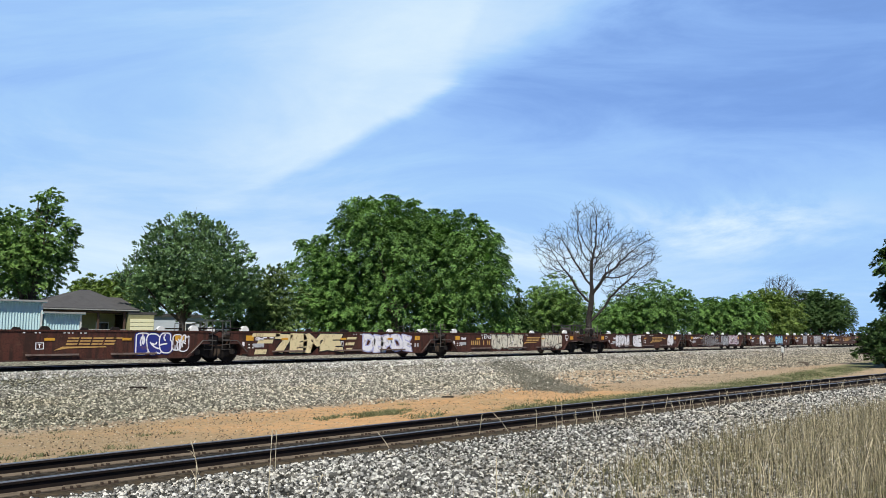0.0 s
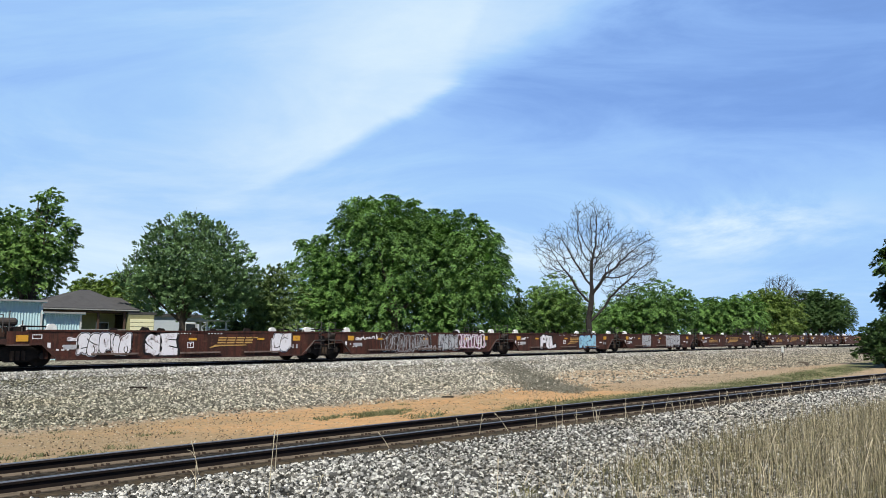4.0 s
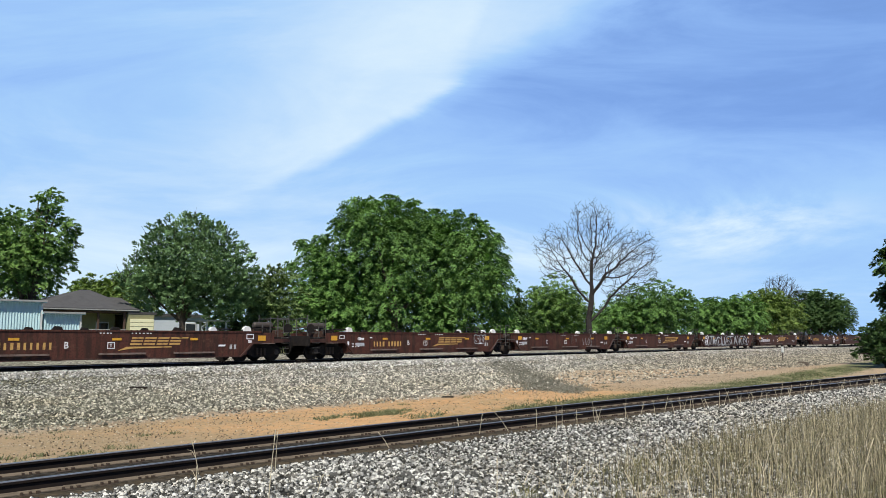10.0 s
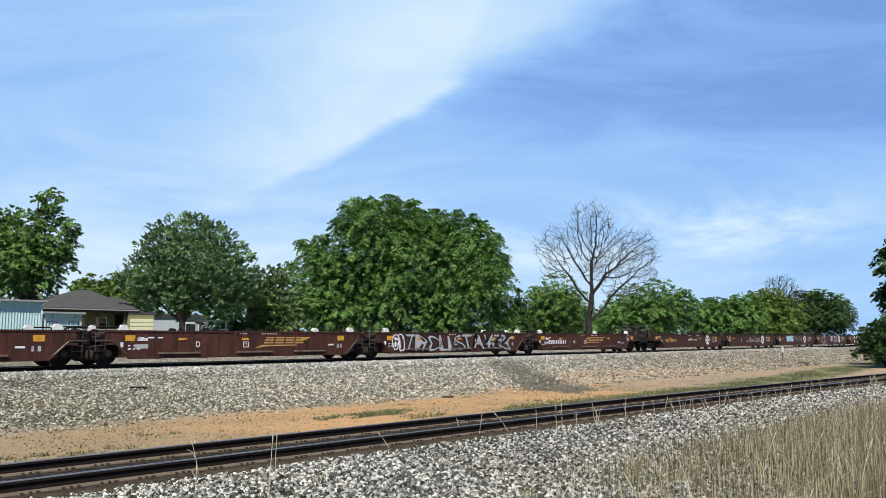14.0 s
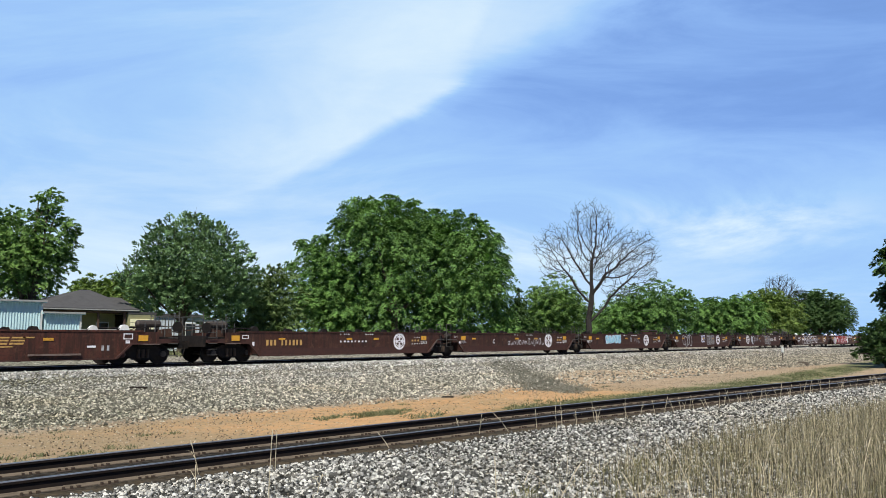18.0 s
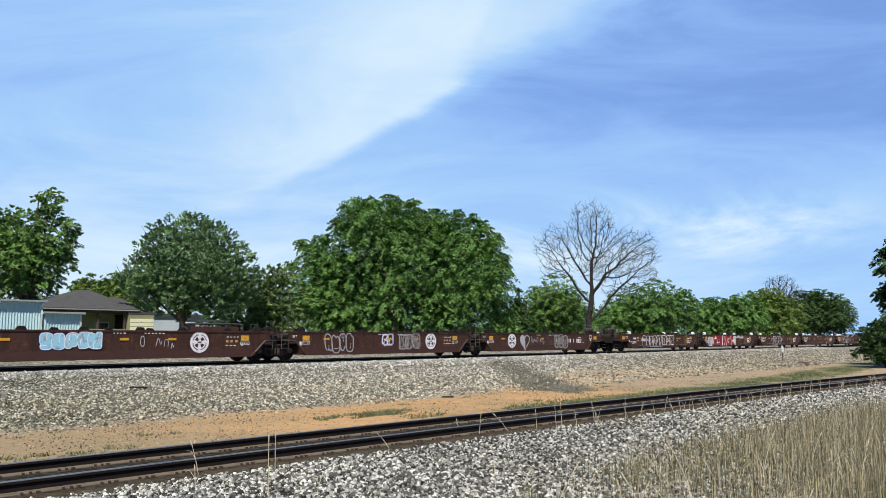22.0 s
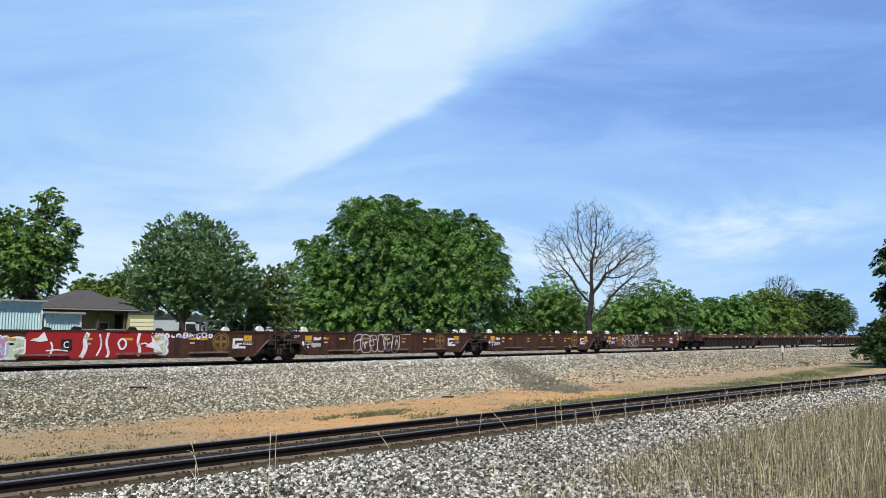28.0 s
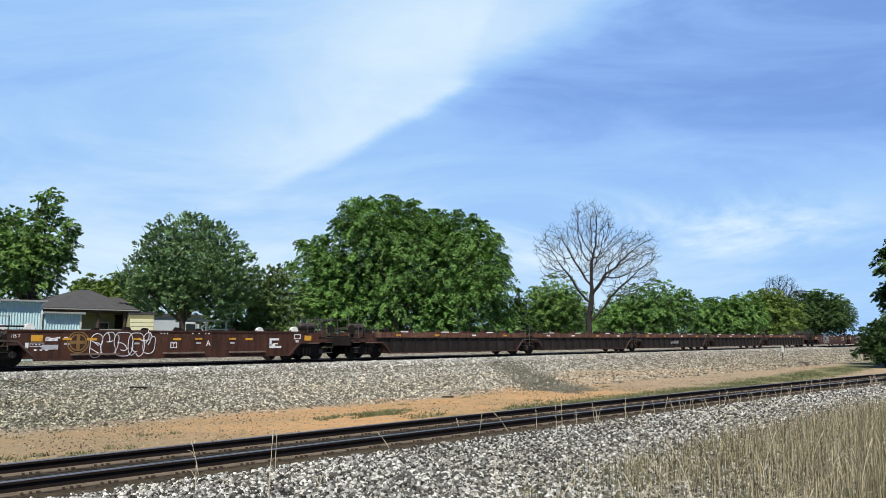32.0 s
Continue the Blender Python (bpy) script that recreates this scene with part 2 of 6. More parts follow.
def stone_material(name, lo, hi, toning=0.0):
    n = Nodes(name)
    isl = n.node("ShaderNodeNewGeometry").outputs["Random Per Island"]
    c = n.ramp(isl, [(0.0, lo), (0.4, tuple(a + (b - a) * 0.14 for a, b in zip(lo, hi))), (0.75, tuple(a + (b - a) * 0.6 for a, b in zip(lo, hi))), (1.0, hi)])
    c = n.mix(n.span(n.noise(n.world(), 60, 3, 0.6), 0.45, 0.7, 0, 0.5), c, lo)
    c = n.mix(n.span(n.noise(n.world(), 0.3, 5, 0.65), 0.48, 0.72, 0, 0.4), c, n.mix(1.0, c, (1.0, 0.87, 0.64), "MULTIPLY"))
    sep = n.node("ShaderNodeSeparateXYZ")
    n.link(n.world(), sep.inputs[0])
    # x with some noise; the stones darken towards both of its ends
    old = n.math("ADD", sep.outputs[0], n.math("MULTIPLY", n.noise(n.world(), 0.25, 4, 0.6), 10.0))
    c = n.mix(n.span(old, 24.0, 9.0, 0.0, toning), c, n.mix(1.0, c, (0.63, 0.65, 0.59), "MULTIPLY"))
    c = n.mix(n.span(sep.outputs[1], 28.0, 23.5, 0.0, toning * 0.8), c, n.mix(1.0, c, (1.03, 0.97, 0.8), "MULTIPLY"))
    # darker again at high x
    c = n.mix(n.span(n.math("SUBTRACT", old, 5.0), 34.0, 60.0, 0.0, toning), c, n.mix(1.0, c, (0.6, 0.55, 0.5), "MULTIPLY"))
    return n.done(c, 0.9, 0.0, 0.2)


def straw_material(name, lo, hi):
    n = Nodes(name)
    isl = n.node("ShaderNodeNewGeometry").outputs["Random Per Island"]
    mid = tuple(a + (b - a) * 0.35 for a, b in zip(lo, hi))
    return n.done(n.ramp(isl, [(0.0, lo), (0.55, mid), (0.9, hi), (1.0, hi)]), 0.8, 0.0, 0.2)


M["stone"] = stone_material("crushed_granite", (0.02, 0.02, 0.017), (0.84, 0.82, 0.75))
M["stone_far"] = stone_material("crushed_granite_dusty", (0.085, 0.082, 0.07), (0.9, 0.86, 0.76), 0.6)
M["stone_pale"] = stone_material("loose_pale_gravel", (0.07, 0.05, 0.032), (0.72, 0.6, 0.44))
M["stone_fresh"] = stone_material("crushed_granite_fresh", (0.24, 0.23, 0.21), (0.85, 0.83, 0.79), 0.5)
M["straw"] = straw_material("dry_straw", (0.024, 0.02, 0.012), (0.52, 0.45, 0.29))
M["pale_straw"] = straw_material("bleached_straw", (0.5, 0.43, 0.3), (0.68, 0.6, 0.44))
M["dead_mat"] = straw_material("grey_brown_mat", (0.1, 0.098, 0.078), (0.32, 0.305, 0.24))
M["green_straw"] = straw_material("half_dry_grass", (0.02, 0.022, 0.011), (0.36, 0.325, 0.19))
M["undergrowth"] = straw_material("olive_undergrowth", (0.05, 0.055, 0.022), (0.25, 0.23, 0.105))
M["weed"] = straw_material("green_weed", (0.055, 0.068, 0.028), (0.24, 0.24, 0.125))


# ---- mesh helpers ----
def box(bm, x0, x1, y0, y1, z0, z1, m=None):
    vs = [bm.verts.new((x, y, z)) for x in (x0, x1) for y in (y0, y1) for z in (z0, z1)]
    if m is not None:
        for v in vs:
            v.co = m @ v.co
    for q in ((0, 1, 3, 2), (4, 6, 7, 5), (0, 4, 5, 1), (2, 3, 7, 6), (0, 2, 6, 4), (1, 5, 7, 3)):
        bm.faces.new([vs[i] for i in q])
    return vs


def tube(bm, path, radii, sides=6, cap=True):
    """A round bar along a path; radii one a point or one for all."""
    path = [Vector(p) for p in path]
    if not isinstance(radii, (list, tuple)):
        radii = [radii] * len(path)
    rings = []
    for i, p in enumerate(path):
        d = (path[min(i + 1, len(path) - 1)] - path[max(i - 1, 0)]).normalized()
        a = d.orthogonal().normalized() if abs(d.z) > 0.9 else d.cross(Vector((0, 0, 1))).normalized()
        b = d.cross(a)
        rings.append([bm.verts.new(p + (a * math.cos(2 * math.pi * k / sides) + b * math.sin(2 * math.pi * k / sides)) * radii[i]) for k in range(sides)])
    for r, s in zip(rings, rings[1:]):
        for k in range(sides):
            bm.faces.new((r[k], r[(k + 1) % sides], s[(k + 1) % sides], s[k]))
    if cap:
        bm.faces.new(list(reversed(rings[0]))), bm.faces.new(rings[-1])


def prism(bm, outline, y0, y1):
    """An outline in x and z, pushed from y0 to y1."""
    a = [bm.verts.new((x, y0, z)) for x, z in outline]
    b = [bm.verts.new((x, y1, z)) for x, z in outline]
    bm.faces.new(a), bm.faces.new(list(reversed(b)))
    n = len(a)
    for i in range(n):
        bm.faces.new((a[i], b[i], b[(i + 1) % n], a[(i + 1) % n]))


def wheel_form(bm, cx, cz, y0, y1, r, sides=20):
    prism(bm, [(cx + r * math.cos(2 * math.pi * k / sides), cz + r * math.sin(2 * math.pi * k / sides)) for k in range(sides)], y0, y1)


def finish(bm, bevel=0.0):
    if bevel:
        bmesh.ops.bevel(bm, geom=[e for e in bm.edges if len(e.link_faces) == 2 and e.calc_face_angle(0) > 0.5], offset=bevel, segments=1, affect="EDGES", clamp_overlap=True)
    bmesh.ops.recalc_face_normals(bm, faces=bm.faces)
    return bm


def mesh_of(name, bm, material, smooth=False):
    me = bpy.data.meshes.new(name)
    bm.to_mesh(me)
    bm.free()
    me.materials.append(material)
    if smooth:
        me.polygons.foreach_set("use_smooth", [True] * len(me.polygons))
    return me


def part(name, bm, material, parent, label="", bevel=0.0, smooth=False):
    ob = new(name, mesh_of(name, finish(bm, bevel), material, smooth))
    ob.parent = parent
    if label:
        ob["label"] = label
    return ob


def thing(name, m, label, category, group="", kind=""):
    ob = new(name)
    ob.empty_display_size = 0.2
    ob.matrix_basis = m
    return tagged(ob, label, category, group, kind)


def arrays(name, verts, faces, material, smooth=False):
    """A mesh from numpy arrays of vertices (n, 3) and triangles or quads (m, k)."""
    me = bpy.data.meshes.new(name)
    k = faces.shape[1]
    me.vertices.add(len(verts)), me.loops.add(faces.size), me.polygons.add(len(faces))
    me.vertices.foreach_set("co", np.ascontiguousarray(verts, dtype=np.float32).ravel())
    me.loops.foreach_set("vertex_index", np.ascontiguousarray(faces, dtype=np.int32).ravel())
    me.polygons.foreach_set("loop_start", np.arange(0, faces.size, k, dtype=np.int32))
    me.polygons.foreach_set("loop_total", np.full(len(faces), k, dtype=np.int32))
    me.update(calc_edges=True)
    me.materials.append(material)
    if smooth:
        me.polygons.foreach_set("use_smooth", [True] * len(me.polygons))
    return me


# ---- ground, one sheet to the horizon ----
def track_y(x):
    """The near track's centre line."""
    return 11.42 - 0.025 * x - 0.00085 * x * x if x > -14.7 else 11.6037


def smooth_step(v, a, b):
    t = np.clip((v - a) / (b - a), 0, 1)
    return t * t * (3 - 2 * t)


def ground_z(x, y):
    x, y = np.asarray(x, float), np.asarray(y, float)
    xc = np.clip(x, -14.7, 60)
    d = y - (11.42 - 0.025 * xc - 0.00085 * xc * xc)
    z = 0.2 * smooth_step(d, 2.7, 1.55) * smooth_step(d, -4.5, -1.5) + 0.1 * smooth_step(d, -1.5, -4.0)
    z = z + 0.47 * np.clip((y - 19.3) / 8.9, 0, 1) + 0.39 * smooth_step(y, 28.1, 29.8) - 0.08 * smooth_step(y, 34.5, 36.0) + 0.27 * smooth_step(y, 36.0, 39.5)
    return z


def sheet():
    xs = np.concatenate([[-4000, -1500, -500, -200, -90, -50, -30], np.arange(-20, 60, 0.5), np.arange(60, 160, 2.5), [170, 200, 260, 400, 800, 1800, 4500]])
    ys = np.concatenate([[-4000, -1500, -400, -120, -40, -15, -6, -3], np.arange(0, 45, 0.35), np.arange(45, 80, 3), [90, 120, 200, 500, 1500, 4500]])
    gx, gy = np.meshgrid(xs, ys, indexing="ij")
    gz = ground_z(gx, gy)
    near = (gx > -20) & (gx < 60) & (gy > 0) & (gy < 45)
    rough = np.array([noise.noise((a * 0.9, b * 0.9, 0.3)) for a, b in zip(gx.ravel(), gy.ravel())]).reshape(gx.shape)
    gz = gz + np.where(near, rough * np.where(gy < 12.5, 0.008, 0.03), 0)
    v = np.stack([gx, gy, gz], -1).reshape(-1, 3)
    nx, ny = len(xs), len(ys)
    i, j = np.meshgrid(np.arange(nx - 1), np.arange(ny - 1), indexing="ij")
    a = (i * ny + j).ravel()
    f = np.stack([a, a + ny, a + ny + 1, a + 1], -1)
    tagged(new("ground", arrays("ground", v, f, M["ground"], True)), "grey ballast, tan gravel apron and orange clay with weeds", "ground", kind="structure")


sheet()


# ---- high thin cloud, a sheet far behind everything ----
def cloud_material():
    n = Nodes("thin_cloud")
    n.tree.nodes.remove(n.bsdf)
    sep = n.node("ShaderNodeSeparateXYZ")
    at = n.coords()
    n.link(at, sep.inputs[0])
    u, v = n.math("DIVIDE", sep.outputs[0], 2500.0), n.math("DIVIDE", sep.outputs[1], 2500.0)

    def line(px, py, turn):
        """How far a point lies above the line through (px, py) at that turn, and how far along it."""
        c, s = math.cos(radians(turn)), math.sin(radians(turn))
        du, dv = n.math("SUBTRACT", u, px), n.math("SUBTRACT", v, py)
        return n.math("SUBTRACT", n.math("MULTIPLY", dv, c), n.math("MULTIPLY", du, s)), n.math("ADD", n.math("MULTIPLY", du, c), n.math("MULTIPLY", dv, s))

    m = n.node("ShaderNodeMapping")
    m.inputs["Rotation"].default_value = (0, 0, radians(-30))
    m.inputs["Scale"].default_value = (0.0006, 0.0022, 1)
    n.link(at, m.inputs["Vector"])
    wisp = n.noise(m.outputs[0], 1.6, 8, 0.62, 0.6)
    soft = n.noise(m.outputs[0], 0.5, 4, 0.5, 0.3)
    ragged = n.math("MULTIPLY", n.math("SUBTRACT", wisp, 0.5), 0.04)
    # one long lower edge: crisp below the bright wedge, softer under the fainter fan that carries on past it
    above, along = line(0.012, 0.194, 27.5)
    sway = n.math("MULTIPLY", n.math("SUBTRACT", soft, 0.5), 0.07)
    edge = n.math("ADD", n.math("ADD", above, sway), n.math("MULTIPLY", ragged, n.span(along, -0.3, 0.2, 0.7, 1.3)))
    left, _ = line(0.02, 0.194, 72)
    inside = n.span(n.math("ADD", left, n.math("MULTIPLY", ragged, 1.6)), -0.05, 0.035)
    body = n.math("MULTIPLY", n.span(edge, -0.006, 0.02), n.span(edge, 0.36, 0.05, 0.22, 1.0))
    body = n.math("MULTIPLY", body, n.span(along, -0.44, -0.02, 0.04, 1.0))
    body = n.math("MULTIPLY", n.math("MULTIPLY", body, inside), n.span(soft, 0.3, 0.7, 0.44, 0.66))
    fan = n.math("MULTIPLY", n.span(edge, -0.02, 0.05), n.math("MULTIPLY", n.span(along, 0.0, 0.34, 0.44, 0.26), n.span(along, -0.16, 0.02)))
    # streaks low over the trees to the east
    above3, along3 = line(0.27, 0.03, 3)
    low = n.math("MULTIPLY", n.span(n.math("ABSOLUTE", n.math("ADD", above3, n.math("MULTIPLY", ragged, 1.2))), 0.0, 0.06, 0.5, 0.0), n.span(n.math("ABSOLUTE", n.math("SUBTRACT", along3, -0.02)), 0.12, 0.34, 1.0, 0.0))
    low = n.math("MULTIPLY", low, n.span(wisp, 0.35, 0.65))
    # a veil all over the west and near the ground
    veil = n.math("ADD", n.span(u, 0.6, -0.5, 0.32, 0.55), n.span(v, 0.22, -0.03, 0.0, 0.36))
    veil = n.math("MULTIPLY", veil, n.span(wisp, 0.25, 0.75, 0.72, 1.18))
    total = n.math("ADD", n.math("MAXIMUM", n.math("MAXIMUM", body, fan), low), veil, True)
    tone = n.ramp(total, [(0.3, (0.25, 0.45, 0.92)), (0.62, (0.39, 0.63, 0.97)), (1.0, (0.69, 0.86, 1.0))])
    clear, glow = n.node("ShaderNodeBsdfTransparent"), n.node("ShaderNodeEmission")
    n.link(tone, glow.inputs[0])
    glow.inputs[1].default_value = 0.97
    mixed = n.node("ShaderNodeMixShader")
    n.link(n.span(total, 0.0, 0.5, 0.3, 0.94), mixed.inputs[0])
    n.link(clear.outputs[0], mixed.inputs[1]), n.link(glow.outputs[0], mixed.inputs[2])
    n.link(mixed.outputs[0], n.out.inputs[0])
    return n.mat


AXIS = (Vector(AIM) - Vector(EYE)).normalized()
CLOUD_HOME = Matrix.Translation(Vector(EYE) + AXIS * 2500) @ look((0, 0, 0), AXIS).to_3x3().to_4x4()
CLOUD_DRIFT = Vector((0.7445, -0.6677, 0.0))


def cloud_sheet():
    bm = bmesh.new()
    xs = [-2600 + 200 * i for i in range(27)]
    rows = [[bm.verts.new((x, y, 0)) for x in xs] for y in (-460, 0, 600, 1300)]
    for a, b in zip(rows, rows[1:]):
        for i in range(len(xs) - 1):
            bm.faces.new((a[i], a[i + 1], b[i + 1], b[i]))
    ob = new("backdrop", mesh_of("backdrop", bm, cloud_material()))
    ob.matrix_basis = CLOUD_HOME
    ob.visible_shadow = False
    return tagged(ob, "thin white cirrus wedge drifting in a blue sky", "cloud", kind="structure")


clouds = cloud_sheet()


# ---- tracks ----
def rail(path, label):
    """One rail: a rusty foot and web below, a worn head above."""
    half = [(0.076, 0.0), (0.076, 0.012), (0.03, 0.028), (0.009, 0.04)]
    foot = half + [(-a, z) for a, z in reversed(half)]
    half = [(0.009, 0.04), (0.009, 0.13)]
    web = half + [(-a, z) for a, z in reversed(half)]
    half = [(0.009, 0.13), (0.036, 0.14), (0.037, 0.17), (0.028, 0.18)]
    top = half + [(-a, z) for a, z in reversed(half)]
    ob = thing("rail", pose(0, 0, 0), label, "rail", "rails of the tracks")
    for name, prof, mat in (("foot", foot, M["rail_foot"]), ("web", web, M["rail_side"]), ("head", top, M["rail_side"])):
        bm = bmesh.new()
        rings = []
        for i, p in enumerate(path):
            d = (path[min(i + 1, len(path) - 1)] - path[max(i - 1, 0)]).normalized()
            a = d.cross(Vector((0, 0, 1))).normalized()
            rings.append([bm.verts.new(p + a * w + Vector((0, 0, h - 0.18))) for w, h in prof])
        n = len(prof)
        for r, q in zip(rings, rings[1:]):
            for k in range(n):
                f = bm.faces.new((r[k], q[k], q[(k + 1) % n], r[(k + 1) % n]))
                f.material_index = 1 if name == "head" and abs(k - n // 2 + 1) <= 1 else 0
        bm.faces.new(rings[0]), bm.faces.new(list(reversed(rings[-1])))
        o = part(name, bm, mat, ob, "worn bright running surface" if name == "head" else "")
        o.data.materials.append(M["rail_head"])
    return ob


NEAR_HEAD, MAIN_HEAD, MAIN_Y = 0.38, 1.042, 32.1


def near_point(x, across, z):
    slope = -0.025 - 0.0017 * x if x > -14.7 else 0
    nrm = Vector((-slope, 1, 0)).normalized()
    return Vector((x, track_y(x), z)) + nrm * across, math.atan(slope)


for side in (-0.752, 0.752):
    rail([near_point(x, side, NEAR_HEAD)[0] for x in np.arange(-30, 75, 1.0)], "dark rusty steel rail with a worn bright head")
for side in (-0.752, 0.752):
    rail([Vector((x, MAIN_Y + side, MAIN_HEAD)) for x in np.arange(-380, 620, 20.0)], "steel main line rail on a grey ballast bank")


def tie_mesh(name, seed):
    r = random.Random(seed)
    bm = bmesh.new()
    box(bm, -0.115, 0.115, -1.3, 1.3, -0.17, 0.0)
    bmesh.ops.subdivide_edges(bm, edges=[e for e in bm.edges if e.calc_length() > 1], cuts=5)
    for v in bm.verts:
        v.co += Vector((r.uniform(-1, 1) * 0.008, r.uniform(-1, 1) * 0.006, r.uniform(-1, 1) * 0.006))
    return mesh_of(name, finish(bm, 0.012), M["tie"])


def plate_mesh():
    """A tie plate with its spikes and the two rail anchors' lumps."""
    bm = bmesh.new()
    box(bm, -0.09, 0.09, -0.17, 0.17, 0.0, 0.02)
    for sx in (-0.05, 0.05):
        for sy in (-0.09, 0.09):
            box(bm, sx - 0.014, sx + 0.014, sy - 0.018, sy + 0.018, 0.02, 0.055)
    return mesh_of("tie_plate", finish(bm, 0.004), M["plate"])


def anchor_mesh():
    bm = bmesh.new()
    box(bm, -0.02, 0.02, -0.1, 0.1, 0.0, 0.02)
    box(bm, -0.022, 0.022, -0.105, -0.06, 0.0, 0.05)
    return mesh_of("rail_anchor", finish(bm, 0.004), M["plate"])


def lay_track():
    ties = [tie_mesh("tie", s) for s in range(4)]
    plate, anchor = plate_mesh(), anchor_mesh()
    r = random.Random(5)
    near = thing("track", pose(0, 0, 0), "single track of dark rusty rails on old wooden ties", "railway track", kind="structure")
    main = thing("track", pose(0, 0, 0), "main line track on a bank of grey ballast", "railway track", kind="structure")

    def child(name, me, parent, m):
        ob = new(name, me)
        ob.parent = parent
        ob.matrix_basis = m
        return ob

    x = -6.0
    while x < 50:
        p, turn = near_point(x, r.uniform(-0.04, 0.04), NEAR_HEAD - 0.2)
        m = Matrix.Translation(p) @ pose(0, 0, 0, 0, 0, math.degrees(turn) + r.uniform(-0.8, 0.8))
        child("tie", ties[r.randrange(4)], near, m)
        for side in (-0.752, 0.752):
            q, turn = near_point(x, side, NEAR_HEAD - 0.2)
            mm = Matrix.Translation(q) @ pose(0, 0, 0, 0, 0, math.degrees(turn))
            child("tie_plate", plate, near, mm)
            if x < 28:
                child("rail_anchor", anchor, near, mm @ pose(0.145, 0, 0))
        x += 0.52 + r.uniform(-0.03, 0.03)
    x = 8.0
    while x < 130:
        child("tie", ties[r.randrange(4)], main, pose(x, MAIN_Y + r.uniform(-0.05, 0.05), MAIN_HEAD - 0.185, 0, 0, r.uniform(-1, 1)))
        x += 0.53


# ---- trees ----
SIDE = Vector((0.6677, -0.7445, 0))      # along a crown's breadth
DEEP = Vector((0.7445, 0.6677, 0))


def leaf_cloud(lobes, count, size, seed, droop=0.0, spiky=0.0, clump=0.5):
    """Leaves on fronds: each frond springs from a lobe's skin, runs outward, arches over and bears its leaves in one thin layer, so that it is lit on top and dark below."""
    r = np.random.RandomState(seed)
    lob = np.array(lobes)
    total = int(count * 1.6)
    fronds = max(60, total // 34)
    w = lob[:, 3] ** 1.7
    pick = r.choice(len(lob), fronds, p=w / w.sum())
    d = r.normal(size=(fronds, 3))
    d[:, 2] += 0.2
    d /= np.linalg.norm(d, axis=1)[:, None]
    long = clump * r.uniform(0.7, 1.5, fronds) * np.clip(lob[pick, 3] * 0.9, 0.45, 1.0)
    rad = np.maximum(lob[pick, 3] * np.where(r.rand(fronds) < 0.78, r.uniform(0.9, 1.13, fronds), r.uniform(0.45, 0.9, fronds)) - 0.35 * long, 0.1)
    root = lob[pick, :3] + d * rad[:, None]
    flat_d = d * np.array([1, 1, 0.35]) + r.normal(size=(fronds, 3)) * 0.28 + np.array([0, 0, 0.22 + 1.5 * spiky])
    flat_d /= np.linalg.norm(flat_d, axis=1)[:, None]
    side = np.cross(flat_d, np.array([0, 0, 1.0]) + r.normal(size=(fronds, 3)) * 0.25)
    side /= np.linalg.norm(side, axis=1)[:, None]
    lift = np.cross(side, flat_d)
    own = r.randint(0, fronds, total)
    t = r.rand(total) ** 0.8
    across = r.choice((-1.0, 1.0), total)
    ln = long[own]
    fat = 0.34 * (1 - 0.45 * spiky)
    off = across * fat * r.rand(total) ** 0.7 * np.sin(np.pi * np.clip(0.15 + 0.8 * t, 0, 1)) * ln
    p = root[own] + flat_d[own] * (t * ln)[:, None] + side[own] * off[:, None] + lift[own] * (r.normal(size=total) * 0.05 * ln)[:, None]
    p[:, 2] -= (0.5 + droop * 1.5) * (1 - spiky) * t * t * ln + 0.35 * np.abs(off)
    a = side[own] * across[:, None] * 0.8 + flat_d[own] * 0.7 + r.normal(size=(total, 3)) * 0.3 - np.array([0, 0, 0.25 * (1 - spiky)])
    up = lift[own] * 0.7 + d[own] * 0.75 + r.normal(size=(total, 3)) * 0.3
    # one leaf in seven fills the crown's inside
    inner = r.rand(total) < 0.14
    m = int(inner.sum())
    lk = r.choice(len(lob), m, p=w / w.sum())
    di = r.normal(size=(m, 3))
    di /= np.linalg.norm(di, axis=1)[:, None]
    p[inner] = lob[lk, :3] + di * (lob[lk, 3] * r.uniform(0.15, 0.8, m))[:, None]
    a[inner] = r.normal(size=(m, 3))
    a /= np.linalg.norm(a, axis=1)[:, None]
    b = np.cross(up, a)
    b /= np.linalg.norm(b, axis=1)[:, None] + 1e-6
    s = (size * r.uniform(0.75, 1.35, total) * np.where(inner, 1.3, 1.0))[:, None]
    wd = s * r.uniform(0.34, 0.5, total)[:, None]
    v = np.stack([p - a * s * 0.55 - b * wd, p - a * s * 0.35 + b * wd, p + a * s], 1).reshape(-1, 3)
    v[:, 2] = np.maximum(v[:, 2], 0.15)
    return v, np.arange(total * 3).reshape(-1, 3)


def limb(bm, start, end, r0, r1, seed, bow=0.12, steps=5):
    r = random.Random(seed)
    s, e = Vector(start), Vector(end)
    ln = (e - s).length
    side = Vector((r.uniform(-1, 1), r.uniform(-1, 1), r.uniform(-0.3, 0.5))) * ln * bow
    pts = [s.lerp(e, k / steps) + side * math.sin(math.pi * k / steps) + Vector((r.uniform(-1, 1), r.uniform(-1, 1), 0)) * ln * 0.015 for k in range(steps + 1)]
    tube(bm, pts, [r0 + (r1 - r0) * (k / steps) ** 0.8 for k in range(steps + 1)], 6)


